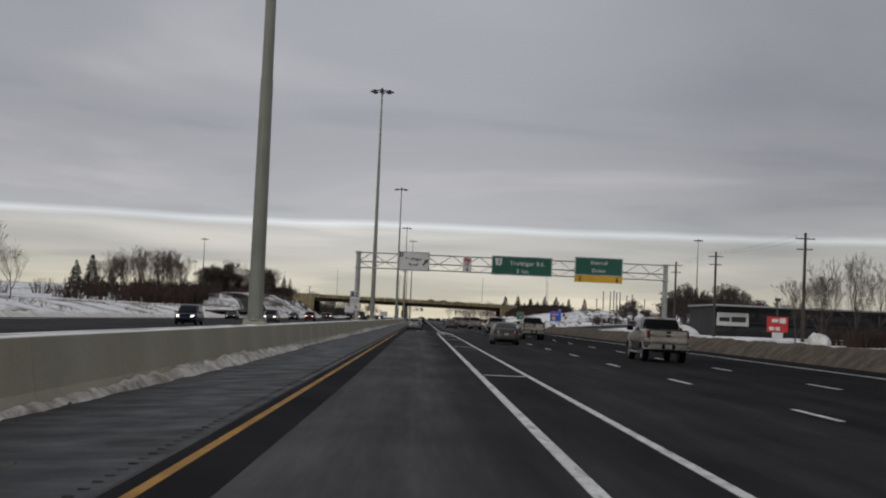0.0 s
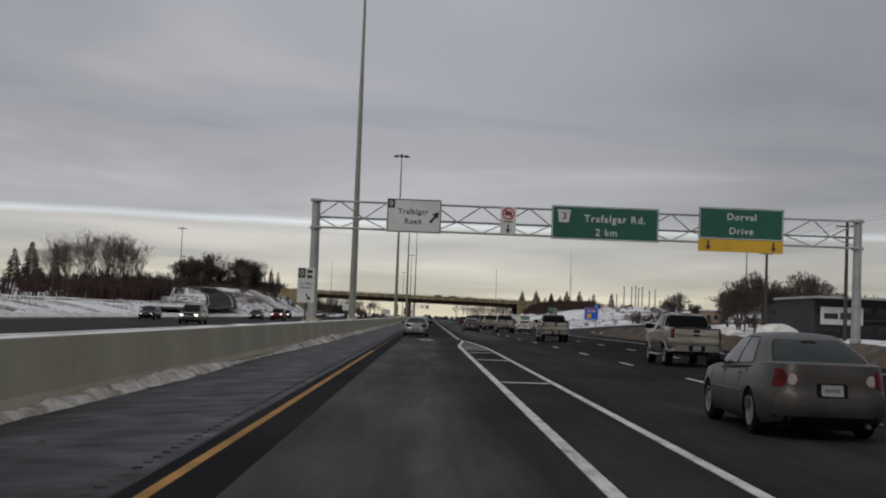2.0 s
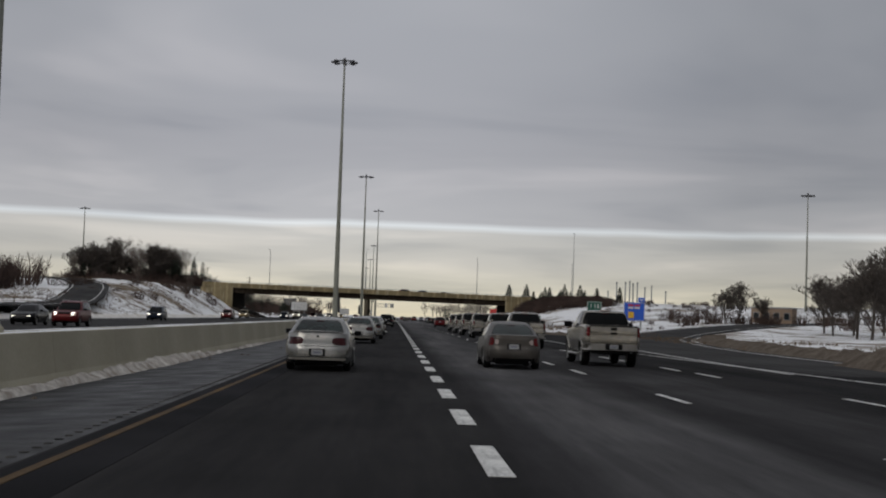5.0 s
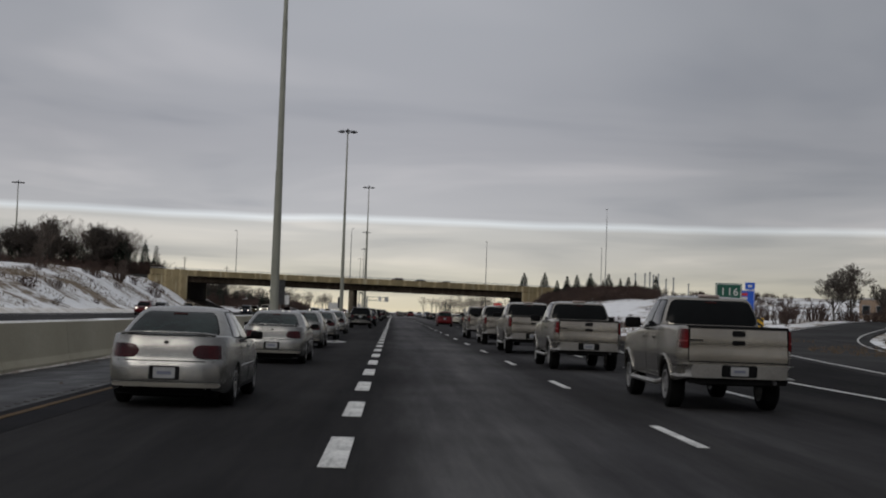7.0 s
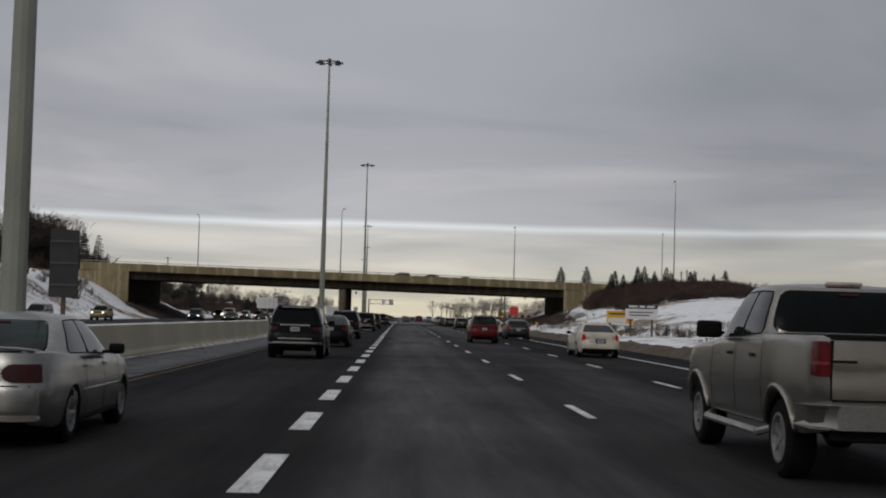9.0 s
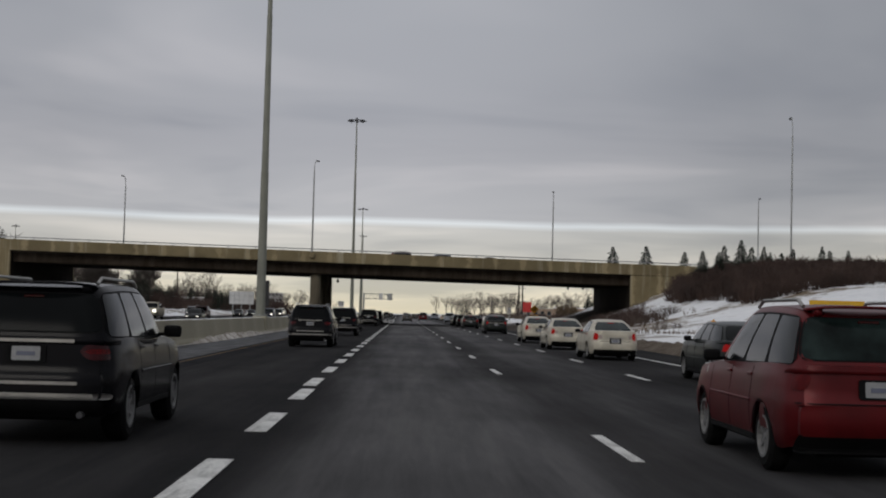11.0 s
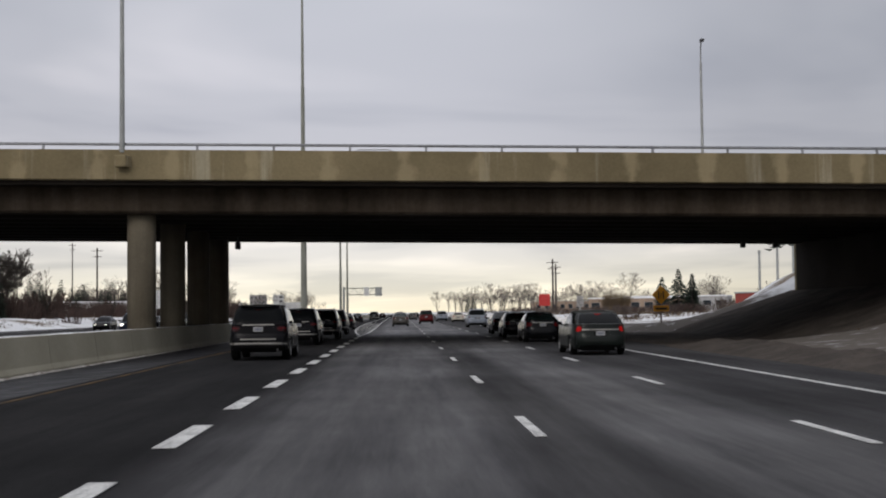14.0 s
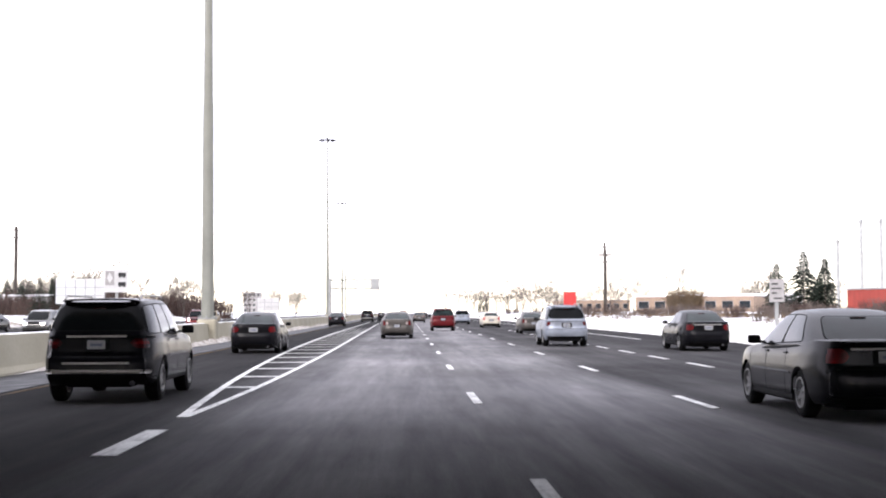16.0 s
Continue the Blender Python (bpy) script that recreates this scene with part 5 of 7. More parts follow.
    # rear and front fittings
    for s in (-1, 1):
        for (xa, xb, za, ze, mt, lean, taper) in st["tail"]:
            mt_ = M_BRAKE if lit == "brake" and mt is M_TAILB else mt
            if s > 0:
                end_patch("tail_light", xa, xb, za, ze, 0.010, mt_, t, "red tail-light lens" if mt in (M_TAIL, M_TAILB) else "", st.get("tail_r", 0.05), lean=lean, taper=taper)
            else:
                end_patch("tail_light", -xb, -xa, za, ze, 0.010, mt_, t, "red tail-light lens" if mt in (M_TAIL, M_TAILB) else "", st.get("tail_r", 0.05), lean=-lean, taper=-taper)
        hx, hz, sx, sz = st["head"]
        a, b = s * hx - sx / 2, s * hx + sx / 2
        end_patch("headlight", a, b, hz - sz / 2, hz + sz / 2, 0.012, M_LIT if lit is True else M_LENS, t, "", 0.05, 1)
        mx, my, mz, ms = st["mirror"]
        bm = bmesh.new()
        box(bm, (s * (mx - 0.03), my, mz), (0.19 * ms, 0.11, 0.13 * ms), 0.045, 3)
        box(bm, (s * (mx - 0.14), my + 0.02, mz - 0.04), (0.14, 0.05, 0.04))
        part("wing_mirror", bm, M_TRIM if st.get("dark_mirror", True) else body_mat, t, smooth=True)
        for hy in st["handles"]:
            bm = bmesh.new()
            q = on_side(s, hy, st["hz"], 0.006)
            box(bm, q, (0.03, 0.17, 0.035), 0.012, 2)
            part("door_handle", bm, M_TRIM if st.get("dark_handles") else body_mat, t)
    za, ze = st["bumper"]
    bmx = hw * st.get("bumper_x", 0.985)
    end_patch("rear_bumper", -bmx, bmx, za, ze, st.get("bumper_lift", 0.016), M_CHROME if st.get("chrome_bumper") else body_mat, t, "", 0.05)
    end_patch("front_bumper", -bmx, bmx, za, ze, 0.016, body_mat, t, "", 0.05, 1)
    end_patch("grille", -hw * 0.42, hw * 0.42, ze + 0.04, ze + 0.20, 0.008, M_TRIM, t, "", 0.03, 1)
    end_patch("rear_valance", -hw * 0.84, hw * 0.84, zb - 0.02, za + 0.015, 0.006, M_TRIM, t, "", 0.03, sink=0.10)
    for (xa, xb, z_a, z_b, mt, nm, lf) in st.get("trim", ()):
        end_patch(nm, xa, xb, z_a, z_b, lf, mt, t, "", min(0.03, (z_b - z_a) * 0.45))
    px_, pz = st["plate"]
    pl_ = st.get("plate_lift", 0.022)
    end_patch("plate_recess", px_ - 0.21, px_ + 0.21, pz - 0.095, pz + 0.095, pl_, M_TRIM, t, "", 0.02)
    pl = end_patch("number_plate", px_ - 0.15, px_ + 0.15, pz - 0.075, pz + 0.075, pl_ + 0.008, M_PLATE, t, "white number plate with blue marks", 0.012)
    end_patch("plate_mark", px_ - 0.10, px_ + 0.10, pz - 0.025, pz + 0.02, pl_ + 0.013, M_PLATEBAR, pl, "", 0.004, sink=0.0)
    if st.get("exhaust"):
        bm = bmesh.new()
        tube(bm, (st["exhaust"], y0 - 0.02, zb + 0.02), (st["exhaust"], y0 + 0.4, zb + 0.04), 0.035, 0.035, 10)
        part("exhaust_pipe", bm, M_DARKSTEEL, t)
    if st.get("spoiler"):
        sy, sz, sw, sd = st["spoiler"]
        bm = bmesh.new()
        r_ = []
        for i in range(17):
            x = -sw + 2 * sw * i / 16
            k = abs(x / sw)
            yy, zz = sy + 0.16 * k ** 3, sz - 0.03 * k ** 4
            r_.append([(x, yy, zz - 0.014), (x, yy - 0.012, zz), (x, yy, zz + 0.016), (x, yy + sd * 0.6, zz + 0.014), (x, yy + sd, zz - 0.004), (x, yy + sd * 0.6, zz - 0.014)])
        rings(bm, r_)
        for s in (-1, 1):
            box(bm, (s * (sw - 0.10), sy + 0.17, sz - 0.05), (0.09, 0.12, 0.10), 0.02)
        part("spoiler", bm, body_mat, t, smooth=True)
    bm = bmesh.new()
    mid = skin(-math.pi / 2, vb - 0.06, 0.012)
    box(bm, mid, (0.22, 0.03, 0.03), 0.008)
    part("high_brake_light", bm, M_BRAKE if lit == "brake" else M_TAIL, t)
    for s in (-1, 1):
        if st.get("rack"):
            bm = bmesh.new()
            zz = max(bz, cz) + 0.085
            polyline_tube(bm, [(s * tw * 0.90, cy + 0.12, zz - 0.07), (s * tw * 0.90, cy + 0.3, zz), (s * tw * 0.90, by - 0.3, zz), (s * tw * 0.90, by - 0.1, zz - 0.07)], 0.02, 6)
            part("roof_rail", bm, M_CHROME, t)
        if st.get("steps"):
            bm = bmesh.new()
            polyline_tube(bm, [(s * (hw - 0.10), ra + 0.05, 0.45), (s * (hw + 0.01), ra + 0.18, 0.40), (s * (hw + 0.01), wb - ra - 0.18, 0.40), (s * (hw - 0.10), wb - ra - 0.05, 0.45)], 0.045, 8)
            part("side_step", bm, M_CHROME, t)
        if st.get("flares"):
            for c in (0, wb):
                bm = bmesh.new()
                pts = []
                for k in range(15):
                    a = math.pi * k / 14
                    y, z = c + (ra + 0.035) * math.cos(a), wr + (ra + 0.035) * math.sin(a)
                    pts.append(on_side(s, y, max(z, zb + 0.02), 0.004))
                sweep(bm, pts, 0.028, 7)
                part("wheel_arch_lip", bm, body_mat, t, smooth=True)
    return t


REAR_CAR = [(0.2, 0.16), (0.27, 0.05), (0.36, 0.0), (0.60, 0.012), (0.68, 0.05), (0.86, 0.075), (1.0, 0.12)]
FRONT_CAR = [(0.2, 0.14), (0.30, 0.03), (0.50, 0.0), (0.62, 0.06), (0.75, 0.25), (0.9, 0.6)]
SEDAN = dict(wb=2.72, ro=1.12, fo=1.0, hw=0.885, wr=0.315, ww=0.20, zb=0.21, crown=0.03, rear=REAR_CAR, front=FRONT_CAR,
             top=[(-1.12, 0.985), (-1.0, 1.015), (-0.6, 1.02), (0.1, 0.985), (1.2, 0.95), (2.1, 0.95), (2.45, 0.925), (3.3, 0.80), (3.62, 0.70), (3.72, 0.62)],
             cabin=((2.45, 0.91), (1.52, 1.375), (0.32, 1.375), (-0.55, 0.985)), bw=0.825, tw=0.575, rear_span=0.83, side=((0.17, 0.45), (0.48, 0.84)),
             tail=((0.37, 0.84, 0.70, 0.89, M_TAIL, 0.0, 0.02),), tail_r=0.092, head=(0.60, 0.66, 0.42, 0.15), mirror=(1.0, 1.78, 1.0, 1.0), handles=(0.62, 1.62), hz=0.83,
             bumper=(0.33, 0.63), plate=(0, 0.50), spoiler=(-1.05, 1.055, 0.66, 0.26), rise=0.04, gaps=(0.62, 1.58, 2.42),
             trim=((-0.86, 0.86, 0.30, 0.355, M_PALETRIM, "bumper_strip", 0.030), (-0.80, 0.80, 0.655, 0.668, M_TRIM, "boot_gap", 0.004), (-0.035, 0.035, 0.90, 0.94, M_TRIM, "badge", 0.006)))
SEDAN2 = dict(SEDAN, wb=2.85, ro=1.08, fo=0.96, hw=0.895, wr=0.335, ww=0.215, spoiler=None, edge=0.04,
              top=[(-1.08, 1.02), (-0.98, 1.055), (-0.55, 1.06), (0.1, 1.0), (1.2, 0.965), (2.2, 0.95), (2.6, 0.92), (3.4, 0.82), (3.72, 0.72), (3.81, 0.62)],
              rear=[(0.2, 0.16), (0.30, 0.04), (0.40, 0.0), (0.62, 0.01), (0.70, 0.045), (0.95, 0.06), (1.1, 0.10)],
              cabin=((2.72, 0.90), (1.62, 1.415), (0.36, 1.40), (-0.64, 1.03)), bw=0.84, tw=0.565, rise=0.05,
              tail=((0.60, 0.87, 0.73, 0.98, M_TAILB, 0.0, 0.03), (0.47, 0.59, 0.76, 0.92, M_TAILW, 0.0, 0.02)), tail_r=0.05, bumper=(0.34, 0.66), plate=(0, 0.70), exhaust=0.5,
              trim=((-0.80, 0.80, 0.675, 0.688, M_TRIM, "boot_gap", 0.004), (-0.72, 0.72, 0.22, 0.39, M_TRIM, "dark_apron", 0.045), (-0.30, 0.30, 0.80, 0.83, M_CHROME, "chrome_strip", 0.008)),
              mirror=(1.0, 2.02, 1.02, 1.0), handles=(0.70, 1.72), gaps=(0.68, 1.70, 2.60), hz=0.86, side=((0.19, 0.46), (0.49, 0.85)))
SEDAN3 = dict(SEDAN2, tail=((0.52, 0.86, 0.76, 0.95, M_TAILB, 0.0, 0.04),), plate=(0, 0.84), trim=((-0.80, 0.80, 0.675, 0.688, M_TRIM, "boot_gap", 0.004), (-0.50, 0.50, 0.93, 0.96, M_CHROME, "chrome_strip", 0.008), (-0.80, 0.80, 0.26, 0.31, M_TRIM, "bumper_strip", 0.02)))
SUV = dict(wb=2.915, ro=1.0, fo=0.88, hw=0.96, wr=0.38, ww=0.255, zb=0.32, crown=0.02, gap=0.045, plan=9.0, flare=0.02, edge=0.04,
           rear=[(0.3, 0.14), (0.42, 0.03), (0.52, 0.0), (0.74, 0.01), (0.80, 0.055), (1.15, 0.085)], front=[(0.3, 0.14), (0.45, 0.02), (0.7, 0.0), (0.9, 0.08), (1.1, 0.3)],
           top=[(-1.0, 1.14), (-0.94, 1.17), (-0.5, 1.17), (2.1, 1.14), (2.45, 1.12), (3.3, 1.04), (3.65, 0.94), (3.80, 0.80)],
           cabin=((2.55, 1.10), (1.72, 1.72), (-0.62, 1.70), (-0.91, 1.14)), bw=0.905, tw=0.70, side=((0.05, 0.26), (0.29, 0.54), (0.57, 0.83)), rwin_v=(0.14, 0.86), rear_span=0.90, square=9.0, gaps=(0.46, 1.40, 2.40),
           tail=((0.56, 0.925, 0.92, 1.10, M_TAIL, 0.0, 0.07), (0.60, 0.90, 0.985, 1.035, M_TAILB, 0.0, 0.05)), tail_r=0.05, head=(0.70, 0.88, 0.40, 0.20), mirror=(1.08, 1.98, 1.20, 1.15), handles=(0.58, 1.55), hz=1.03,
           bumper=(0.50, 0.78), plate=(0, 0.98), rise=0.045, rack=True, spoiler=(-0.78, 1.735, 0.64, 0.24),
           trim=((-0.50, 0.50, 1.10, 1.135, M_CHROME, "chrome_strip", 0.010), (-0.56, 0.56, 0.655, 0.69, M_CHROME, "chrome_strip", 0.022), (-0.86, 0.86, 0.50, 0.565, M_CHROME, "skid_plate", 0.035), (-0.78, 0.78, 0.36, 0.50, M_TRIM, "dark_apron", 0.025), (-0.80, 0.80, 0.785, 0.797, M_TRIM, "tailgate_gap", 0.006)), exhaust=0.6)
CUV = dict(SUV, hw=0.92, wb=2.70, wr=0.345, ww=0.22, zb=0.27, bw=0.86, tw=0.645, ro=0.95, top=[(-0.95, 1.08), (-0.90, 1.11), (-0.5, 1.11), (1.95, 1.06), (2.25, 1.04), (3.1, 0.95), (3.45, 0.85), (3.58, 0.72)],
           cabin=((2.45, 1.02), (1.50, 1.66), (-0.42, 1.64), (-0.86, 1.08)), tail=((0.66, 0.885, 0.86, 1.09, M_TAILB, 0.0, 0.03),), plate=(0, 0.88), bumper=(0.42, 0.72), handles=(0.55, 1.48), gaps=(0.46, 1.38, 2.3), hz=0.96, mirror=(1.03, 1.9, 1.12, 1.0),
           trim=((-0.80, 0.80, 0.73, 0.742, M_TRIM, "tailgate_gap", 0.006), (-0.75, 0.75, 0.29, 0.42, M_TRIM, "dark_apron", 0.025)), spoiler=(-0.60, 1.675, 0.58, 0.2))
VAN = dict(CUV, wb=3.0, hw=0.98, bw=0.92, tw=0.74, zb=0.24, ro=1.02, top=[(-1.02, 0.98), (-0.97, 1.04), (-0.6, 1.05), (2.3, 1.02), (2.75, 1.00), (3.4, 0.92), (3.78, 0.80), (3.88, 0.66)],
           cabin=((3.15, 0.98), (1.95, 1.72), (-0.72, 1.72), (-0.96, 1.03)), side=((0.04, 0.28), (0.31, 0.55), (0.58, 0.82)), mirror=(1.09, 2.4, 1.1, 1.1), rack=False, spoiler=None, head=(0.70, 0.74, 0.44, 0.19))
WAGON = dict(SEDAN2, hw=0.94, wb=3.05, wr=0.35, top=[(-0.98, 1.0), (-0.92, 1.05), (-0.5, 1.06), (2.2, 1.03), (2.6, 1.01), (3.5, 0.95), (3.85, 0.80), (4.0, 0.66)],
             cabin=((2.85, 1.0), (1.95, 1.46), (-0.10, 1.44), (-0.86, 1.03)), bw=0.88, tw=0.665, ro=0.98, fo=0.95, tail=((0.62, 0.90, 0.80, 0.985, M_TAILB, 0.0, 0.03),), side=((0.06, 0.30), (0.33, 0.56), (0.60, 0.84)),
             trim=((-0.62, 0.62, 0.84, 0.885, M_CHROME, "chrome_strip", 0.012), (-0.80, 0.80, 0.675, 0.688, M_TRIM, "boot_gap", 0.004)), plate=(0, 0.74), mirror=(1.05, 2.1, 1.06, 1.0))
PICKUP = dict(wb=3.68, ro=1.25, fo=0.96, hw=1.0, wr=0.40, ww=0.28, zb=0.50, crown=0.0, gap=0.085, plan=22.0, flare=0.012, edge=0.025, flares=True,
              section=[(0.0, 0.95), (0.08, 0.975), (0.30, 0.985), (0.42, 1.0), (0.60, 0.995), (0.80, 0.985), (0.95, 0.975), (1.0, 0.965)],
              rear=[(0.5, 0.02), (0.82, 0.0), (1.0, 0.0), (1.12, 0.012), (1.16, 0.0), (1.45, 0.02)], front=[(0.5, 0.10), (0.7, 0.0), (1.05, 0.03), (1.25, 0.15)],
              top=[(-1.25, 1.44), (0.60, 1.44), (0.66, 1.41), (2.55, 1.37), (2.9, 1.33), (4.2, 1.24), (4.55, 1.14), (4.64, 1.0)],
              cabin=((3.0, 1.32), (2.12, 1.95), (0.90, 1.95), (0.67, 1.42)), bw=0.935, tw=0.745, side=((0.10, 0.42), (0.46, 0.83)), rwin_v=(0.10, 0.90), rear_span=0.93, square=12.0, gaps=(0.63, 1.78, 2.92),
              tail=((0.845, 0.952, 1.06, 1.385, M_TAILB, 0.0, 0.0), (0.855, 0.945, 1.17, 1.20, M_TAILDIV, 0.0, 0.0)), tail_r=0.02, head=(0.78, 1.02, 0.36, 0.28), mirror=(1.17, 2.42, 1.46, 1.55), handles=(1.02, 2.02), hz=1.20,
              bumper=(0.58, 0.80), bumper_x=0.955, bumper_lift=0.10, chrome_bumper=True, plate=(0, 0.70), plate_lift=0.11, rise=0.03, steps=True, dark_handles=True, exhaust=0.62,
              trim=((-0.845, 0.845, 1.40, 1.438, M_TRIM, "tailgate_cap", 0.016), (-0.11, 0.11, 1.275, 1.375, M_TRIM, "tailgate_handle", 0.014), (-0.11, 0.11, 1.13, 1.21, M_TRIM, "tailgate_badge", 0.012), (-0.83, -0.60, 1.19, 1.215, M_TRIM, "maker_badge", 0.008),
                    (-0.82, 0.82, 1.135, 1.15, M_DIRT, "tailgate_crease", 0.006), (-0.83, 0.83, 0.835, 0.855, M_TRIM, "tailgate_gap", 0.008), (-0.848, -0.84, 0.84, 1.40, M_TRIM, "tailgate_gap", 0.006), (0.84, 0.848, 0.84, 1.40, M_TRIM, "tailgate_gap", 0.006),
                    (-0.30, 0.30, 0.60, 0.80, M_TRIM, "bumper_step", 0.105)))

G1, G2 = "traffic on our carriageway", "oncoming traffic"
malibu = vehicle("sedan_car", SEDAN, P_SILVER, "dirty silver four-door sedan with a small boot spoiler", pose(-0.47, 246.5, 0), G1)
truck = vehicle("pickup_truck", PICKUP, P_TRUCK, "champagne silver crew-cab pickup truck with dirty tailgate", pose(7.69, 277.9, 0), G1, category="pickup truck", rear_glass=M_GLASS)
# a dark panel at rim height for the bed's shaded inside, and the truck's roof lamp
bm = bmesh.new()
box(bm, (0, -0.30, 1.435), (1.70, 1.72, 0.03), 0.01)
part("bed_cover", bm, M_TRIM, truck, "dark panel over the load bed, painting in its shaded inside")
bm = bmesh.new()
box(bm, (0, 1.02, 1.985), (0.40, 0.10, 0.05), 0.02)
part("roof_brake_light", bm, M_TAILW, truck)
white = vehicle("sedan_car", SEDAN2, P_WHITE, "cream white four-door sedan with lit red brake lights", pose(10.9, 430.6, 0), G1, lit="brake")
bigsuv = vehicle("sport_utility_vehicle", SUV, P_DKGREY, "dark charcoal sport utility vehicle with chrome skid plate and roof rails", pose(0.2, 498.3, 0), G1, category="suv", rear_glass=M_GLASS)
black = vehicle("sedan_car", SEDAN3, P_BLACK, "black four-door sedan with a chrome strip across its boot", pose(10.95, 541.0, 0), G1)
corolla = vehicle("sedan_car", dict(SEDAN3, trim=()), P_DKGREY, "dark grey compact sedan with snow on its rear window ledge", pose(-0.25, 570.8, 0), G1)
taupe = vehicle("sedan_car", dict(SEDAN2, trim=()), P_TAUPE, "brown-grey four-door sedan with grey rear window", pose(4.46, 595.2, 0), G1)
redsuv = vehicle("crossover_car", CUV, P_RED, "dark red crossover car with tinted glass", pose(7.6, 622.5, 0), G1, category="suv")
silvan = vehicle("crossover_car", CUV, P_BLUEGREY, "pale blue-grey crossover car with dark rear window", pose(11.28, 577.8, 0), G1, category="suv", rear_glass=M_GLASS)
grey = vehicle("sedan_car", SEDAN3, P_DKGREY, "dark grey sedan in the joining lane", pose(15.3, 570.7, 0), G1)
for me_, x, y in ((malibu, -0.68, 157.6), (malibu, -0.8, 197.0), (malibu, -0.7, 232.0), (malibu, -0.42, 262.0), (malibu, -0.72, 276.5), (malibu, -0.8, 290.4), (malibu, -0.95, 307.2),
                  (bigsuv, 0.0, 335.8), (bigsuv, 0.0, 372.5), (bigsuv, 0.15, 411.5), (bigsuv, 0.2, 438.5), (bigsuv, 0.0, 517.0), (bigsuv, 0.3, 530.0), (bigsuv, 0.15, 545.4), (bigsuv, -0.6, 717),
                  (corolla, 0.25, 352.0), (corolla, -0.2, 459.8), (corolla, -1.9, 657.6),
                  (truck, 10.2, 58.3), (truck, 9.25, 113.4), (truck, 8.6, 157.4), (truck, 8.2, 208.0), (truck, 7.95, 249.3), (truck, 7.9, 233.2), (truck, 7.72, 264.0), (truck, 7.7, 291.8), (truck, 7.70, 305.6),
                  (taupe, 5.2, 84.0), (taupe, 4.5, 202.6), (taupe, 6.6, 702),
                  (white, 11.4, 224.8), (white, 11.0, 346.6), (white, 10.8, 404.3), (white, 10.8, 417.3), (white, 12.3, 642.0), (white, 4.6, 850),
                  (redsuv, 8.0, 371.0), (taupe, 12.9, 609.3), (redsuv, 4.4, 742),
                  (silvan, 11.0, 672), (black, 10.85, 518.0), (black, 10.7, 528.6), (black, 8.2, 790), (grey, -0.1, 800)):
    copy_thing(me_, pose(x, y, 0) @ SIZE)
wagon = vehicle("station_wagon", WAGON, P_GREEN, "blackish green station wagon with lit brake lights", pose(10.8, 462.2, 0), G1, lit="brake", rear_glass=M_GLASS)
for x, y in ((11.4, 388.2), (10.7, 499.3)):
    copy_thing(wagon, pose(x, y, 0) @ SIZE)

# on the overpass
for me_, x, y in ((redsuv, 3.9, 516.2), (silvan, 8.7, 519.4), (taupe, 14.5, 516.0)):
    ob = copy_thing(me_, pose(x, y, 6.9 + bridge_z(x), 0, 0, 90) @ SIZE)
    tagged(ob, group="traffic on the overpass")

# oncoming
dvan = vehicle("minivan", VAN, P_NAVY, "dark blue minivan with lit headlights", pose(-19.5, 118.5, 0, 0, 0, 180), G2, lit=True, category="van", rear_glass=M_GLASS)
svan = vehicle("minivan", VAN, P_SILVER, "silver minivan with lit headlights", pose(-19.5, 181.5, 0, 0, 0, 180), G2, lit=True, category="van", rear_glass=M_GLASS)
osed = vehicle("sedan_car", SEDAN2, P_BLACK, "black oncoming sedan with lit headlights", pose(-23.8, 258, 0, 0, 0, 180), G2, lit=True)
opick = vehicle("pickup_truck", PICKUP, P_WHITE, "white pickup truck with lit headlights", pose(-23.6, 509, 0, 0, 0, 180), G2, lit=True, category="pickup truck", rear_glass=M_GLASS)
osuv = vehicle("sport_utility_vehicle", SUV, P_RED, "dark red sport utility vehicle with lit headlights", pose(-20.6, 256.5, 0, 0, 0, 180), G2, lit=True, category="suv", rear_glass=M_GLASS)
gsuv = vehicle("sport_utility_vehicle", SUV, P_GOLD, "gold sport utility vehicle with lit headlights", pose(-30.0, 447, 0, 0, 0, 180), G2, lit=True, category="suv", rear_glass=M_GLASS)
for o, x, y in ((osed, -27.9, 205), (dvan, -26.4, 323), (osuv, -26.1, 387), (svan, -29.8, 420),
                (osed, -19.8, 480), (svan, -19.9, 618.5), (osed, -25.9, 627), (opick, -23, 660), (dvan, -16.5, 566), (svan, -27, 560), (osuv, -12.5, 640), (gsuv, -20, 700), (osed, -24, 590), (osed, -16.8, 495), (dvan, -24.2, 478), (osuv, -20.2, 522), (gsuv, -28.0, 530)):
    copy_thing(o, pose(x, y, 0, 0, 0, 180) @ SIZE)


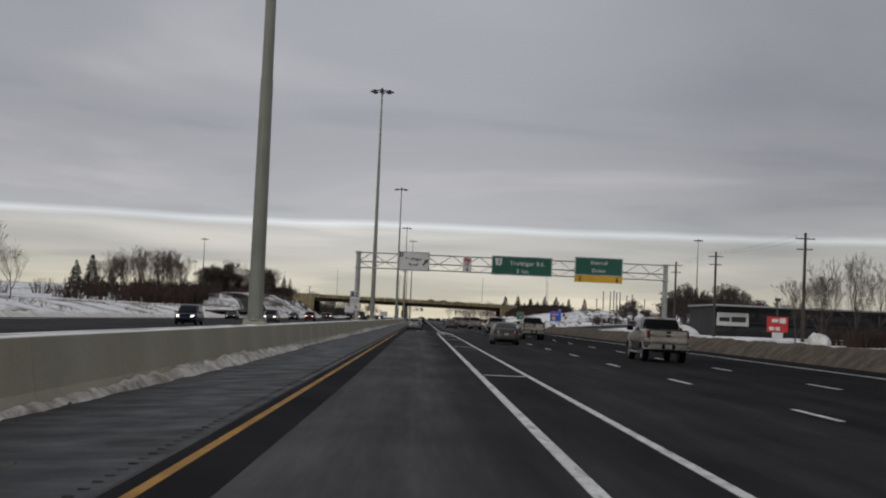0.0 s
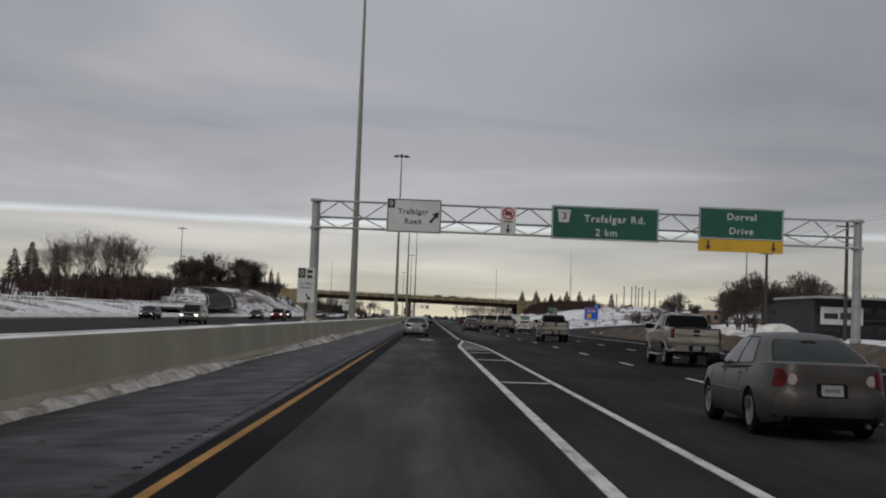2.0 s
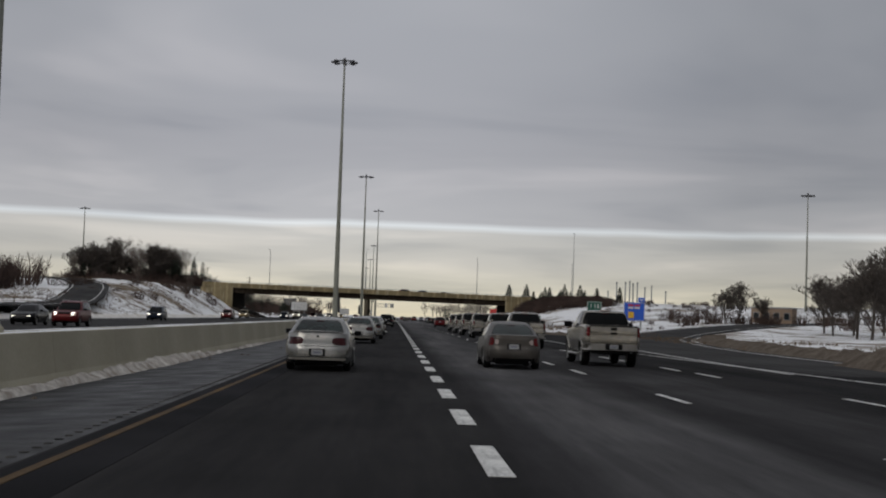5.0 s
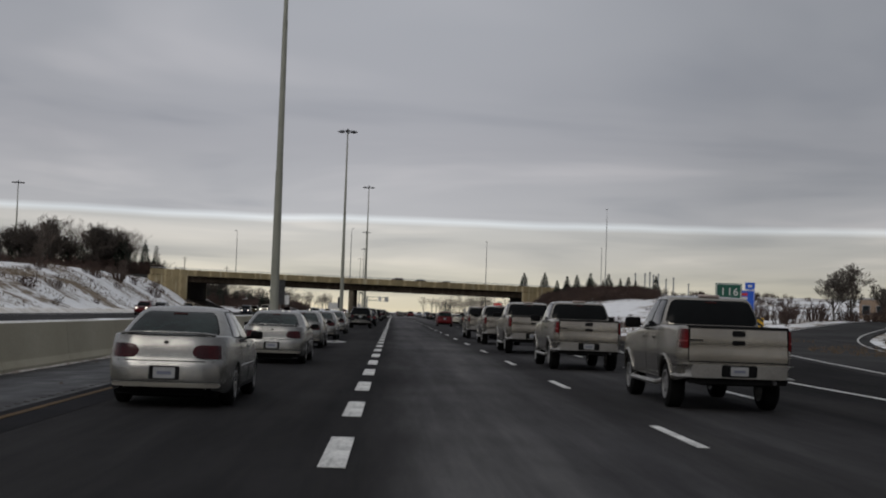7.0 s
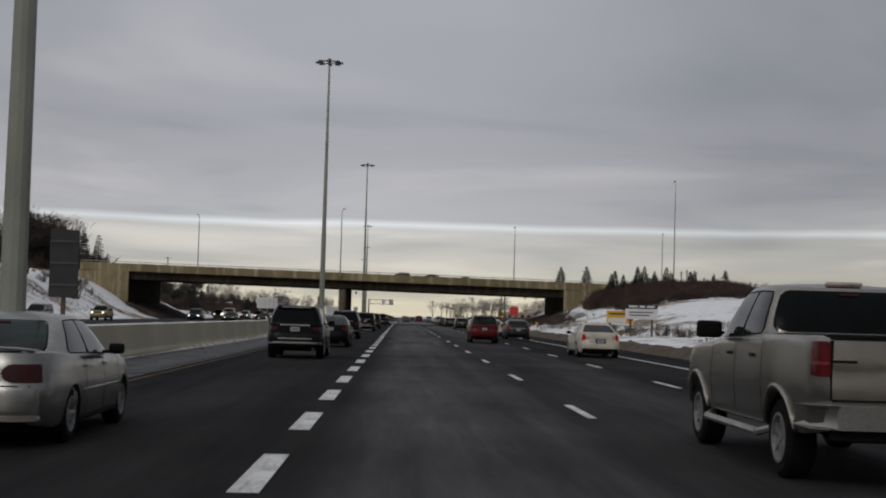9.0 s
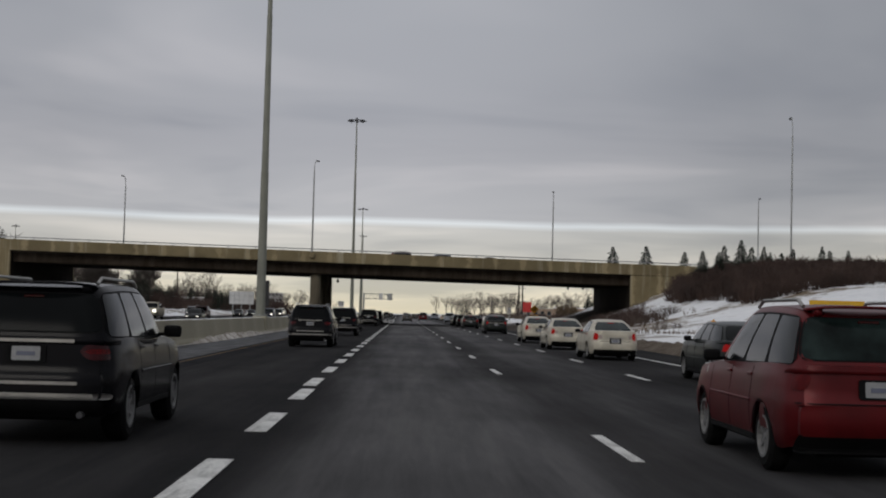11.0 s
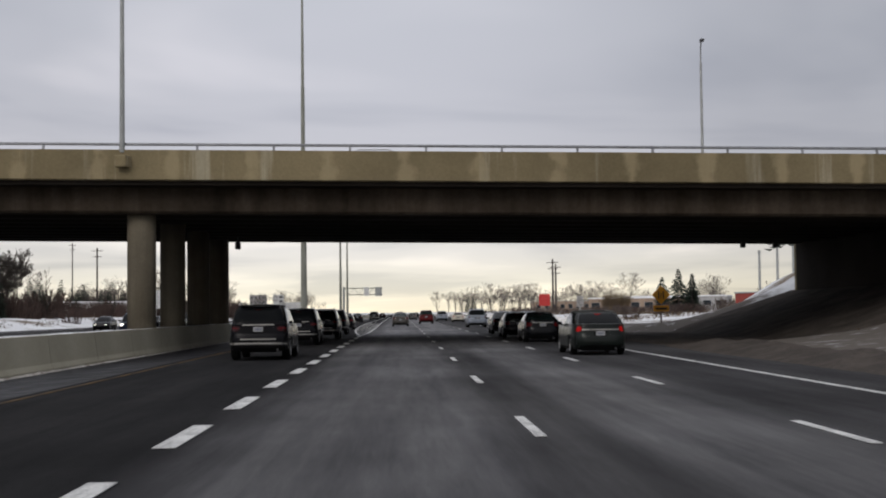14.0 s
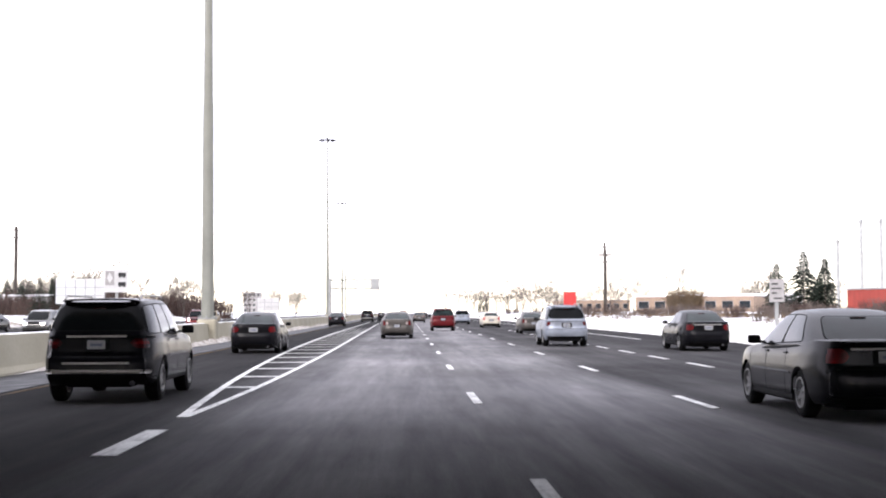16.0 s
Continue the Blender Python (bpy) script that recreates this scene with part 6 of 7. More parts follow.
# ---- trees ----
def bare_tree(seed, h, spread_, levels=5, trunk_r=0.15, kids=2, rmin=0.013, lift=0.35, twig=M_TWIG, fork=3):
    """Trunk and branch meshes of a leafless tree, grown by forking."""
    rnd = random.Random(seed)
    tb, cb = bmesh.new(), bmesh.new()

    def grow(p, d, length, r, lev):
        seg = 3 if lev < 2 else (2 if lev < levels else 1)
        for k in range(seg):
            d = (d + Vector((rnd.uniform(-1, 1), rnd.uniform(-1, 1), rnd.uniform(-0.5, 0.8))) * (0.10 if lev == 0 else 0.20)).normalized()
            q = p + d * (length / seg)
            r1 = r * (0.86 if lev else 0.90)
            tube(tb if lev < 2 else cb, p, q, r, r1, 7 if lev == 0 else (5 if lev < 2 else 3), False)
            p, r = q, r1
            if lev < fork:
                side(p, d, length, r, lev)
                if lev == 0:
                    side(p, d, length, r, lev)
        if lev < levels:
            for _ in range(3 if lev < 3 else kids):
                side(p, d, length, r, lev)

    def side(p, d, length, r, lev):
        if lev >= levels:
            return
        a = Vector((rnd.uniform(-1, 1), rnd.uniform(-1, 1), rnd.uniform(-0.1, 0.6) + lift)) * spread_
        grow(p, (d + a).normalized(), length * rnd.uniform(0.52, 0.78), max(r * rnd.uniform(0.45, 0.64), rmin), lev + 1)
    grow(Vector((0, 0, -0.3)), Vector((0, 0, 1)), h * 0.44, trunk_r, 0)
    return finish("trunk", tb, M_BARK), finish("crown", cb, twig)


def bush_mesh(seed, h, w, n, mat, r=0.014):
    rnd = random.Random(seed)
    v, f = [], []

    def twig(p, q, r0, r1):
        d = (q - p).normalized()
        a = d.orthogonal().normalized()
        b = d.cross(a)
        n0 = len(v)
        for c, rr in ((p, r0), (q, r1)):
            for k in range(3):
                an = 2.0944 * k
                v.append(c + (a * math.cos(an) + b * math.sin(an)) * rr)
        for k in range(3):
            j = (k + 1) % 3
            f.append((n0 + k, n0 + j, n0 + 3 + j, n0 + 3 + k))
    for _ in range(n):
        an, rad = rnd.uniform(0, 6.283), math.sqrt(rnd.random()) * w * 0.55
        p = Vector((rad * math.cos(an), rad * math.sin(an), -0.15))
        hh = h * rnd.uniform(0.55, 1.0) * (1 - 0.35 * (rad / w) ** 2)
        d = Vector((math.cos(an) * rnd.uniform(0, 0.55), math.sin(an) * rnd.uniform(0, 0.55), 1)).normalized()
        m = p + d * hh * 0.5
        e = m + (d + Vector((rnd.uniform(-.4, .4), rnd.uniform(-.4, .4), 0))).normalized() * hh * 0.5
        twig(p, m, r * 1.6, r)
        twig(m, e, r, r * 0.5)
        for _k in range(3):
            s = m.lerp(e, rnd.uniform(0, 0.8))
            twig(s, s + Vector((rnd.uniform(-1, 1), rnd.uniform(-1, 1), rnd.uniform(0.1, 1.2))).normalized() * hh * rnd.uniform(0.12, 0.3), r * 0.7, r * 0.4)
    me = bpy.data.meshes.new("crown")
    me.from_pydata(v, [], f)
    me.materials.append(mat)
    return me


def conifer_meshes(seed, h, w, step=0.032, fans=7):
    rnd = random.Random(seed)
    tb = bmesh.new()
    tube(tb, (0, 0, -0.3), (0, 0, h * 0.97), h * 0.018, 0.02, 7)
    v, f = [], []
    z = h * 0.08
    while z < h * 0.985:
        t = z / h
        rad = w * (1 - t) ** 0.85 * rnd.uniform(0.8, 1.15) + 0.10
        nb = int(7 + 5 * (1 - t))
        a0 = rnd.uniform(0, 6.28)
        for k in range(nb):
            a = a0 + 6.283 * k / nb + rnd.uniform(-0.3, 0.3)
            if rnd.random() < 0.14:
                continue
            L = rad * rnd.uniform(0.45, 1.15)
            d = Vector((math.cos(a), math.sin(a), 0))
            s = Vector((-d.y, d.x, 0))
            droop = -0.28 * L
            for q in range(fans):
                u = 0.12 + 0.88 * q / (fans - 1)
                c = d * (L * u) + Vector((0, 0, z + droop * u * u + rnd.uniform(-0.05, 0.05)))
                wl_ = L * 0.30 * (1.1 - u) + 0.09
                n0 = len(v)
                tip = d * (L * 0.20 + 0.10)
                v.extend([c, c + s * wl_ + tip + Vector((0, 0, -0.10 * rnd.random())), c + tip * 1.3 + Vector((0, 0, 0.10 * rnd.random() - 0.05)), c - s * wl_ + tip + Vector((0, 0, -0.10 * rnd.random())), c + tip * 0.5 + Vector((0, 0, -0.16 - 0.12 * rnd.random()))])
                f.extend([(n0, n0 + 1, n0 + 2), (n0, n0 + 2, n0 + 3), (n0, n0 + 4, n0 + 2)])
        z += h * step * rnd.uniform(0.8, 1.2)
    me = bpy.data.meshes.new("crown")
    me.from_pydata(v, [], f)
    me.materials.append(M_NEEDLE)
    return finish("trunk", tb, M_BARK), me


def plant(name, meshes, x, y, scale, label, category, group, rz=0.0, z=None):
    t = thing(name, pose(x, y, (height(x, y) if z is None else z) - 0.05, 0, 0, rz), label, category, group)
    t.scale = (scale,) * 3
    for me in meshes:
        o = new(me.name.split(".")[0], me)
        o.parent = t
    return t


rnd = random.Random(11)
TREES = [bare_tree(s, 10.0, sp, 5, 0.13, 2, 0.014, 0.3, M_TWIG, 2) for s, sp in ((3, 0.66), (8, 0.60), (21, 0.72))]
FAR = [bare_tree(s, 10.0, 0.95, 4, 0.17, 2, 0.034, 0.1, M_FARTWIG, 1) for s in (33, 37)]
WIDE = [bare_tree(s, 10.0, 1.0, 5, 0.24, 3, 0.034, 0.05, M_BARK) for s in (5, 14)]
CONIFERS = [conifer_meshes(s, 10.0, w) for s, w in ((2, 3.2), (9, 2.6), (17, 3.6))]
FAR_CONIFERS = [conifer_meshes(s, 10.0, w, 0.05, 5) for s, w in ((3, 2.6), (10, 2.1), (18, 3.1))]
BUSHES = [bush_mesh(s, 3.0, 2.6, 52, M_SHRUB, 0.034) for s in (1, 4)]
FINEBUSHES = [bush_mesh(s, 3.0, 3.4, 46, M_SHRUB, 0.040) for s in (7, 12, 15)]
LOWBUSHES = [bush_mesh(s, 3.0, 2.6, 28, M_SHRUB, 0.05) for s in (2, 5)]
GREYB = [bush_mesh(s, 2.2, 2.0, 34, M_TWIG, 0.026) for s in (6,)]
TL, CL, BL = "leafless grey-brown winter tree on the snowy verge", "dark green spruce standing in snow", "russet leafless shrub growing in a thicket"


def tree(x, y, h, wide=False, z=None):
    k = rnd.randrange(len(WIDE if wide else TREES))
    plant("bare_tree", (WIDE if wide else TREES)[k], x, y, h / (8.2 if wide else 9.2), TL if not wide else "broad leafless tree with dense dark branches beside the road", "tree", "bare trees", rnd.uniform(0, 360), z)


def far_tree(x, y, h):
    plant("bare_tree", FAR[rnd.randrange(2)], x, y, h / 8.5, "distant leafless tree on the skyline", "tree", "bare trees", rnd.uniform(0, 360))


def spruce(x, y, h, z=None):
    plant("spruce_tree", (CONIFERS if y < 480 or (x > 0 and y < 690) else FAR_CONIFERS)[rnd.randrange(3)], x, y, h / 10.0, CL, "tree", "spruce trees", rnd.uniform(0, 360), z)


THICKET = []


def clump(x, y, h):
    low = x < -66 or x > 43 or y > 590 or h < 1.5
    THICKET.append(((LOWBUSHES if low else BUSHES)[rnd.randrange(2)], pose(x, y, height(x, y) - 0.05, 0, 0, rnd.uniform(0, 360)), h / 3.0))


def join_thicket(label):
    """All clumps listed so far as one mesh."""
    vs, fs, n0 = [], [], 0
    for me, m, s in THICKET:
        vs += [tuple(m @ (v.co * s)) for v in me.vertices]
        fs += [tuple(i + n0 for i in p.vertices) for p in me.polygons]
        n0 += len(me.vertices)
    THICKET.clear()
    me = bpy.data.meshes.new("thicket")
    me.from_pydata(vs, [], fs)
    me.materials.append(M_SHRUB)
    tagged(new("thicket", me), label, "thicket", kind="stuff")


def shrub(x, y, h, grey=False):
    plant("shrub", [GREYB[0] if grey else BUSHES[rnd.randrange(2)]], x, y, h / (2.2 if grey else 3.0), BL if not grey else "thin grey leafless shrub in the snow", "shrub", "shrubs on the verges", rnd.uniform(0, 360))


# left: the tall clump, its thicket, and the hedge line behind
for x, y, h in ((-68, 368, 11.8), (-71.5, 372, 11.5), (-75, 366, 10.5), (-80.5, 369, 10), (-84, 374, 9.5), (-78, 380, 10.5), (-65, 374, 9), (-73, 377, 10.5), (-82, 364, 9), (-87, 368, 8.5), (-69.5, 365, 10), (-66.5, 370, 9.5), (-76.5, 371, 10), (-79, 366, 9), (-85.5, 377, 8.5), (-70.5, 380, 10),
                (-108, 330, 14), (-112, 338, 15), (-118, 326, 13), (-124, 340, 14), (-104, 348, 11)):
    tree(x, y, h)
spruce(-92.8, 385, 11.0), spruce(-99, 392, 9.0), spruce(-88.5, 390, 8.0)
for i in range(80):
    x, y = rnd.uniform(-92, -59), rnd.uniform(352, 398)
    clump(x, y, rnd.uniform(3.8, 6.4))
for i in range(14):
    clump(rnd.uniform(-128, -92), rnd.uniform(315, 380), rnd.uniform(3.5, 5.5))
# wood on top of the embankment
for i in range(40):
    spruce(rnd.uniform(-86, -53), rnd.uniform(541, 547), rnd.uniform(6.0, 9.6), 6.6)
for i in range(12):
    tree(rnd.uniform(-88, -60), rnd.uniform(541, 549), rnd.uniform(6.5, 9.5), True, 6.6)
for i in range(22):
    tree(rnd.uniform(-90, -60), rnd.uniform(548, 560), rnd.uniform(6.5, 11.0), False, 6.6)
for i in range(130):
    clump(rnd.uniform(-90, -53), rnd.uniform(540, 548), rnd.uniform(3.0, 5.6))
for x, y, h in ((-52.5, 542, 6.5), (-50.5, 543, 5.0)):
    spruce(x, y, h, 6.6)
for x, y, h in ((-50, 432, 5.5), (-47, 418, 3.2), (-58, 415, 3.5), (-44, 462, 3.4)):
    tree(x, y, h)
for i in range(22):
    clump(rnd.uniform(-62, -42), rnd.uniform(440, 500), rnd.uniform(1.0, 2.0))
for i in range(24):
    shrub(rnd.uniform(-74, -40), rnd.uniform(392, 505), rnd.uniform(1.0, 2.6), i % 3 == 0)
for i in range(60):
    clump(rnd.uniform(-62, -38), rnd.uniform(340, 505), rnd.uniform(0.35, 1.1))
join_thicket("russet leafless thicket on the snowy embankment")
# right: row of broad trees, then the bank by the overpass
for x, y, h in ((64.5, 358, 6.0), (69.5, 364, 6.8), (74.5, 357, 6.2), (79.5, 366, 6.8), (85, 360, 6.4), (90, 368, 6.8), (96, 362, 6.6), (67, 370, 6.0), (77, 372, 6.4), (72, 352, 5.6), (87, 352, 6.0)):
    tree(x, y, h, True)
for x, y, h in ((96, 260, 12), (104, 250, 12), (112, 262, 13), (90, 250, 11), (120, 240, 12)):
    far_tree(x, y, h)
for x, y, h in ((33.6, 553, 6.0), (38.8, 555, 6.3), (44, 553, 5.5), (49.5, 552, 6.5), (54.5, 556, 6.6), (60, 560, 6.2), (66, 556, 6.5)):
    spruce(x, y, h, 5.9)
for i in range(30):
    clump(rnd.uniform(22.8, 27.2), rnd.uniform(478, 496), rnd.uniform(0.8, 1.5))
for i in range(60):
    clump(rnd.uniform(46, 80), rnd.uniform(452, 508), rnd.uniform(0.7, 1.5))
for i in range(700):
    x, y = rnd.uniform(29, 52), rnd.uniform(474, 509)
    if x - 4.3 > 0.30 * (y - 407) and height(x, y) - 1.4 > 0.0172 * (y - 390.6) and noise.noise((x * 0.35, y * 0.3, 21.0)) > -0.40:
        h = rnd.uniform(1.1, 2.1) * (1.0 + 0.35 * noise.noise((x * 0.25, y * 0.2, 5.0)))
        THICKET.append((FINEBUSHES[rnd.randrange(3)], pose(x, y, height(x, y) - 0.05, 0, 0, rnd.uniform(0, 360)), h / 3.0))
for i in range(26):
    shrub(rnd.uniform(23, 34), rnd.uniform(420, 506), rnd.uniform(0.5, 1.3), True)
tree(59, 400, 4.6, True), tree(62.5, 404, 5.0, True), tree(66, 402, 3.8, True)
for i in range(14):
    clump(rnd.uniform(55, 68), rnd.uniform(394, 410), rnd.uniform(0.9, 2.4))
for i in range(34):
    clump(rnd.uniform(46, 96), rnd.uniform(385, 425), rnd.uniform(1.6, 3.2))
for i in range(34):
    x, y = rnd.uniform(23, 48), rnd.uniform(352, 470)
    if abs(x - (ramp_x(y) or (200, 0))[0]) > 9:
        clump(x, y, rnd.uniform(0.5, 1.3))
join_thicket("dense russet shrubs covering the bank by the overpass")
for x, y, h in ((35.6, 503, 3.6), (37.8, 505, 3.0), (39.5, 502, 3.9), (42.5, 504, 3.2), (44.5, 500, 2.8), (48.5, 503, 3.4), (52, 505, 3.0), (36.5, 498, 2.4), (41, 496, 2.3)):
    spruce(x, y, h)
# beside the showroom and in front of it
for x, y, h in ((61.3, 333, 7.8), (65.5, 338, 8.2), (69.3, 342, 8.4), (73.5, 336, 8.3), (78, 341, 8.0), (63.5, 345, 6.8)):
    tree(x, y, h, True)
for x, y, h in ((37.6, 138, 5.6), (39.6, 136, 6.4), (42.5, 134, 6.9), (45.5, 137, 6.8), (41, 140, 6.0), (48, 135, 6.6)):
    tree(x, y, h)
for i in range(30):
    clump(rnd.uniform(41.5, 50), rnd.uniform(129, 138), rnd.uniform(1.4, 2.6))
join_thicket("dark leafless hedge under the trees before the showroom")
# beyond the overpass
for i in range(90):
    x = rnd.uniform(-90, -46)
    spruce(x, rnd.uniform(616, 668), rnd.uniform(4.4, 6.2) + 1.2 * (x < -56))
for i in range(22):
    tree(rnd.uniform(-92, -48), rnd.uniform(612, 660), rnd.uniform(5.5, 8.5), i % 2 == 0)
for i in range(170):
    clump(rnd.uniform(-92, -46), rnd.uniform(600, 660), rnd.uniform(2.8, 5.2))
for i in range(30):
    clump(rnd.uniform(-110, -44), rnd.uniform(700, 790), rnd.uniform(2.4, 4.2))
for i in range(120):
    clump(rnd.uniform(-84, -36), rnd.uniform(785, 850), rnd.uniform(3.8, 6.4))
join_thicket("dark leafless thicket beyond the overpass")
for i in range(44):
    y = rnd.uniform(705, 860)
    spruce(-36 - 0.19 * (y - 700) - 24 * rnd.random(), y, 5.0 + 0.018 * (y - 700) + rnd.uniform(-1, 0.8))
for i in range(70):
    y = rnd.uniform(705, 830)
    clump(-36 - 0.19 * (y - 700) - 22 * rnd.random(), y, rnd.uniform(3.0, 4.6))
join_thicket("dark leafless scrub beside the oncoming carriageway")
for i in range(46):
    far_tree(rnd.uniform(22, 90), rnd.uniform(960, 1200), rnd.uniform(5.5, 9.5))
for i in range(16):
    far_tree(rnd.uniform(-60, -34), rnd.uniform(1000, 1250), rnd.uniform(6, 10))
for x, y, h in ((47.3, 678, 6.4), (49.0, 673.3, 7.6), (50.8, 671.4, 6.9), (52.5, 679, 5.2)):
    spruce(x, y, h, 0.4)
for i in range(26):
    far_tree(rnd.uniform(-84, -36), rnd.uniform(785, 840), rnd.uniform(5.0, 8.0))
far_tree(77, 883, 10.5), far_tree(70, 890, 8)
plant("shrub", [bush_mesh(31, 3.0, 2.6, 420, M_GRASS, 0.03)], 49.8, 742, 1.55, "dense olive-brown shrub beside the snow bank", "shrub", "shrubs on the verges")
for i in range(56):
    far_tree(rnd.uniform(70, 320), rnd.uniform(880, 1250), rnd.uniform(6, 10))
for i in range(36):
    far_tree(rnd.uniform(-330, -60), rnd.uniform(820, 1250), rnd.uniform(8, 13))
for i in range(22):
    spruce(rnd.uniform(-150, -62), rnd.uniform(700, 860), rnd.uniform(8, 13), 0.5)
for i in range(16):
    far_tree(rnd.uniform(-150, -56), rnd.uniform(660, 780), rnd.uniform(5, 7.5))
for x, y, h in ((34.4, 1065, 9.5), (37.5, 1075, 8.0)):
    spruce(x, y, h, 0.4)
for i in range(24):
    shrub(rnd.uniform(-75, -38), rnd.uniform(590, 720), rnd.uniform(1.5, 3.0))
for i in range(60):
    shrub(rnd.uniform(25, 44), rnd.uniform(575, 660), rnd.uniform(0.8, 1.7), i % 2 == 0)
for i in range(40):
    shrub(rnd.uniform(24.5, 40), rnd.uniform(660, 860), rnd.uniform(1.0, 2.0), i % 2 == 0)

# clods of grey slush on the shoulder
cv_, cf_ = [], []
for i in range(150):
    x, y, r = -2.9 - 2.4 * rnd.random() ** 0.7, rnd.uniform(4, 520), rnd.uniform(0.015, 0.06)
    z = -0.2 * min(max((-2.25 - x) / 3.5, 0), 1)
    n0 = len(cv_)
    for k in range(5):
        a, q = 1.2566 * k, rnd.uniform(0.6, 1.3)
        cv_.append((x + r * q * 1.4 * math.cos(a), y + r * q * 1.8 * math.sin(a), z - 0.01))
    cv_.append((x, y, z + r * rnd.uniform(0.6, 1.1)))
    cf_ += [(n0 + k, n0 + (k + 1) % 5, n0 + 5) for k in range(5)]
cm_ = bpy.data.meshes.new("slush_clods")
cm_.from_pydata(cv_, [], cf_)
cm_.materials.append(M_BROWNBANK)
tagged(new("slush_clods", cm_), "small gritty clods of slush scattered on the shoulder", "slush", kind="stuff")

# dead grass poking through the snow
gvs, gfs = [], []
for x0, x1, y0, y1, n in ((20.5, 33, 335, 470, 1500), (19, 30, 440, 508, 380), (23.5, 40, 560, 700, 3800), (-60, -37, 120, 300, 2500), (-64, -38, 330, 505, 8000), (24, 34, 215, 330, 1500), (-60, -38, 590, 700, 1500)):
    for i in range(n):
        x, y = rnd.uniform(x0, x1), rnd.uniform(y0, y1)
        if noise.noise((x * 0.12, y * 0.07, 9.0)) < 0.02:
            continue
        z, h, a = height(x, y), rnd.uniform(0.12, 0.42), rnd.uniform(0, 6.28)
        for k in range(3):
            a += 2.1
            n0 = len(gvs)
            gvs += [(x + 0.04 * math.cos(a), y + 0.04 * math.sin(a), z - 0.05), (x - 0.04 * math.cos(a), y - 0.04 * math.sin(a), z - 0.05), (x + h * 0.45 * math.sin(a), y + h * 0.45 * math.cos(a), z + h)]
            gfs.append((n0, n0 + 1, n0 + 2))
gme = bpy.data.meshes.new("dead_grass")
gme.from_pydata(gvs, [], gfs)
gme.materials.append(M_GRASS)
tagged(new("dead_grass", gme), "tufts of dead grass poking through the snow", "grass", kind="stuff")


# ---- roadside signs ----
def sign_on_posts(name, x0, x1, y, z0, z1, mat, label, posts, post_mat=M_WOOD, border=None, post_r=0.07, back=False):
    xc = (x0 + x1) / 2
    gz = min(height(x0, y), height(x1, y))
    gz = gz if gz > -0.1 else 0.0
    t = thing(name, pose(xc, y, gz), label, "road sign", "roadside signs")
    panel("panel", t, x0 - xc, x1 - xc, z0 - gz, z1 - gz, 0, mat, border, 0.05)
    for px in posts:
        bm = bmesh.new()
        box(bm, (px, 0.10, (z1 - gz - 0.1) / 2 - 0.2), (post_r * 2, post_r * 2, z1 - gz - 0.1 + 0.4), 0.01)
        part("post", bm, post_mat, t)
    return t, xc, gz


def bars(parent, mat, rows, y=-0.006):
    for x0, x1, z, h in rows:
        bm = bmesh.new()
        box(bm, ((x0 + x1) / 2, y, z), (x1 - x0, 0.010, h), 0.002)
        part("text_bar", bm, mat, parent)


# carpool sign on the median
t = thing("carpool_lane_sign", pose(-6.98, 144, 0.9), "white carpool lane sign with black diamond on the median wall", "road sign", "roadside signs")
panel("panel", t, -0.49, 0.49, 1.0, 3.0, 0, M_SWHITE, None, 0.04)
shape("black_tab", t, [(-0.45, 2.42), (-0.06, 2.42), (-0.06, 2.97), (-0.45, 2.97)], -0.004, M_SBLACK)
shape("diamond", t, [(-0.255, 2.48), (-0.14, 2.70), (-0.255, 2.92), (-0.37, 2.70)], -0.016, M_SWHITE)
shape("diamond_core", t, [(-0.255, 2.55), (-0.185, 2.70), (-0.255, 2.85), (-0.325, 2.70)], -0.028, M_SBLACK)
for zc in (2.80, 2.50):
    bm = bmesh.new()
    box(bm, (0.20, -0.008, zc), (0.30, 0.012, 0.16), 0.03, 2)
    box(bm, (0.12, -0.008, zc - 0.10), (0.06, 0.012, 0.05))
    box(bm, (0.28, -0.008, zc - 0.10), (0.06, 0.012, 0.05))
    part("vehicle_symbol", bm, M_SBLACK, t)
lettering("lettering", "2 or More", 0.19, M_SBLACK, t, 0, -0.004, 2.04)
lettering("lettering", "Persons", 0.19, M_SBLACK, t, 0, -0.004, 1.80)
shape("arrow", t, arrow_pts(0.14, 1.32, 0.46, math.pi + 0.6), -0.004, M_SBLACK)
bm = bmesh.new()
box(bm, (0, 0.09, 0.9), (0.12, 0.12, 2.0), 0.01)
part("post", bm, M_WOOD, t)
bm = bmesh.new()
box(bm, (0, 0.09, -0.02), (0.3, 0.3, 0.06))
part("base_plate", bm, M_GALV, t)
# small carpool sign beyond the overpass
t = thing("carpool_lane_sign", pose(-6.2, 576, 0.86), "small white carpool sign on a post on the median wall", "road sign", "roadside signs")
panel("panel", t, -0.46, 0.46, 1.34, 2.22, 0, M_SWHITE, None, 0.04)
shape("tab", t, [(-0.42, 1.62), (-0.08, 1.62), (-0.08, 2.16), (-0.42, 2.16)], -0.004, M_GREYWALL)
shape("diamond", t, [(-0.25, 1.68), (-0.14, 1.89), (-0.25, 2.10), (-0.36, 1.89)], -0.016, M_SWHITE)
for zc in (2.02, 1.66):
    bm = bmesh.new()
    box(bm, (0.22, -0.008, zc), (0.28, 0.012, 0.15), 0.03, 2)
    box(bm, (0.14, -0.008, zc - 0.09), (0.06, 0.012, 0.05))
    box(bm, (0.30, -0.008, zc - 0.09), (0.06, 0.012, 0.05))
    part("vehicle_symbol", bm, M_SBLACK, t)
bm = bmesh.new()
box(bm, (0, 0.09, 1.05), (0.10, 0.10, 2.2), 0.01)
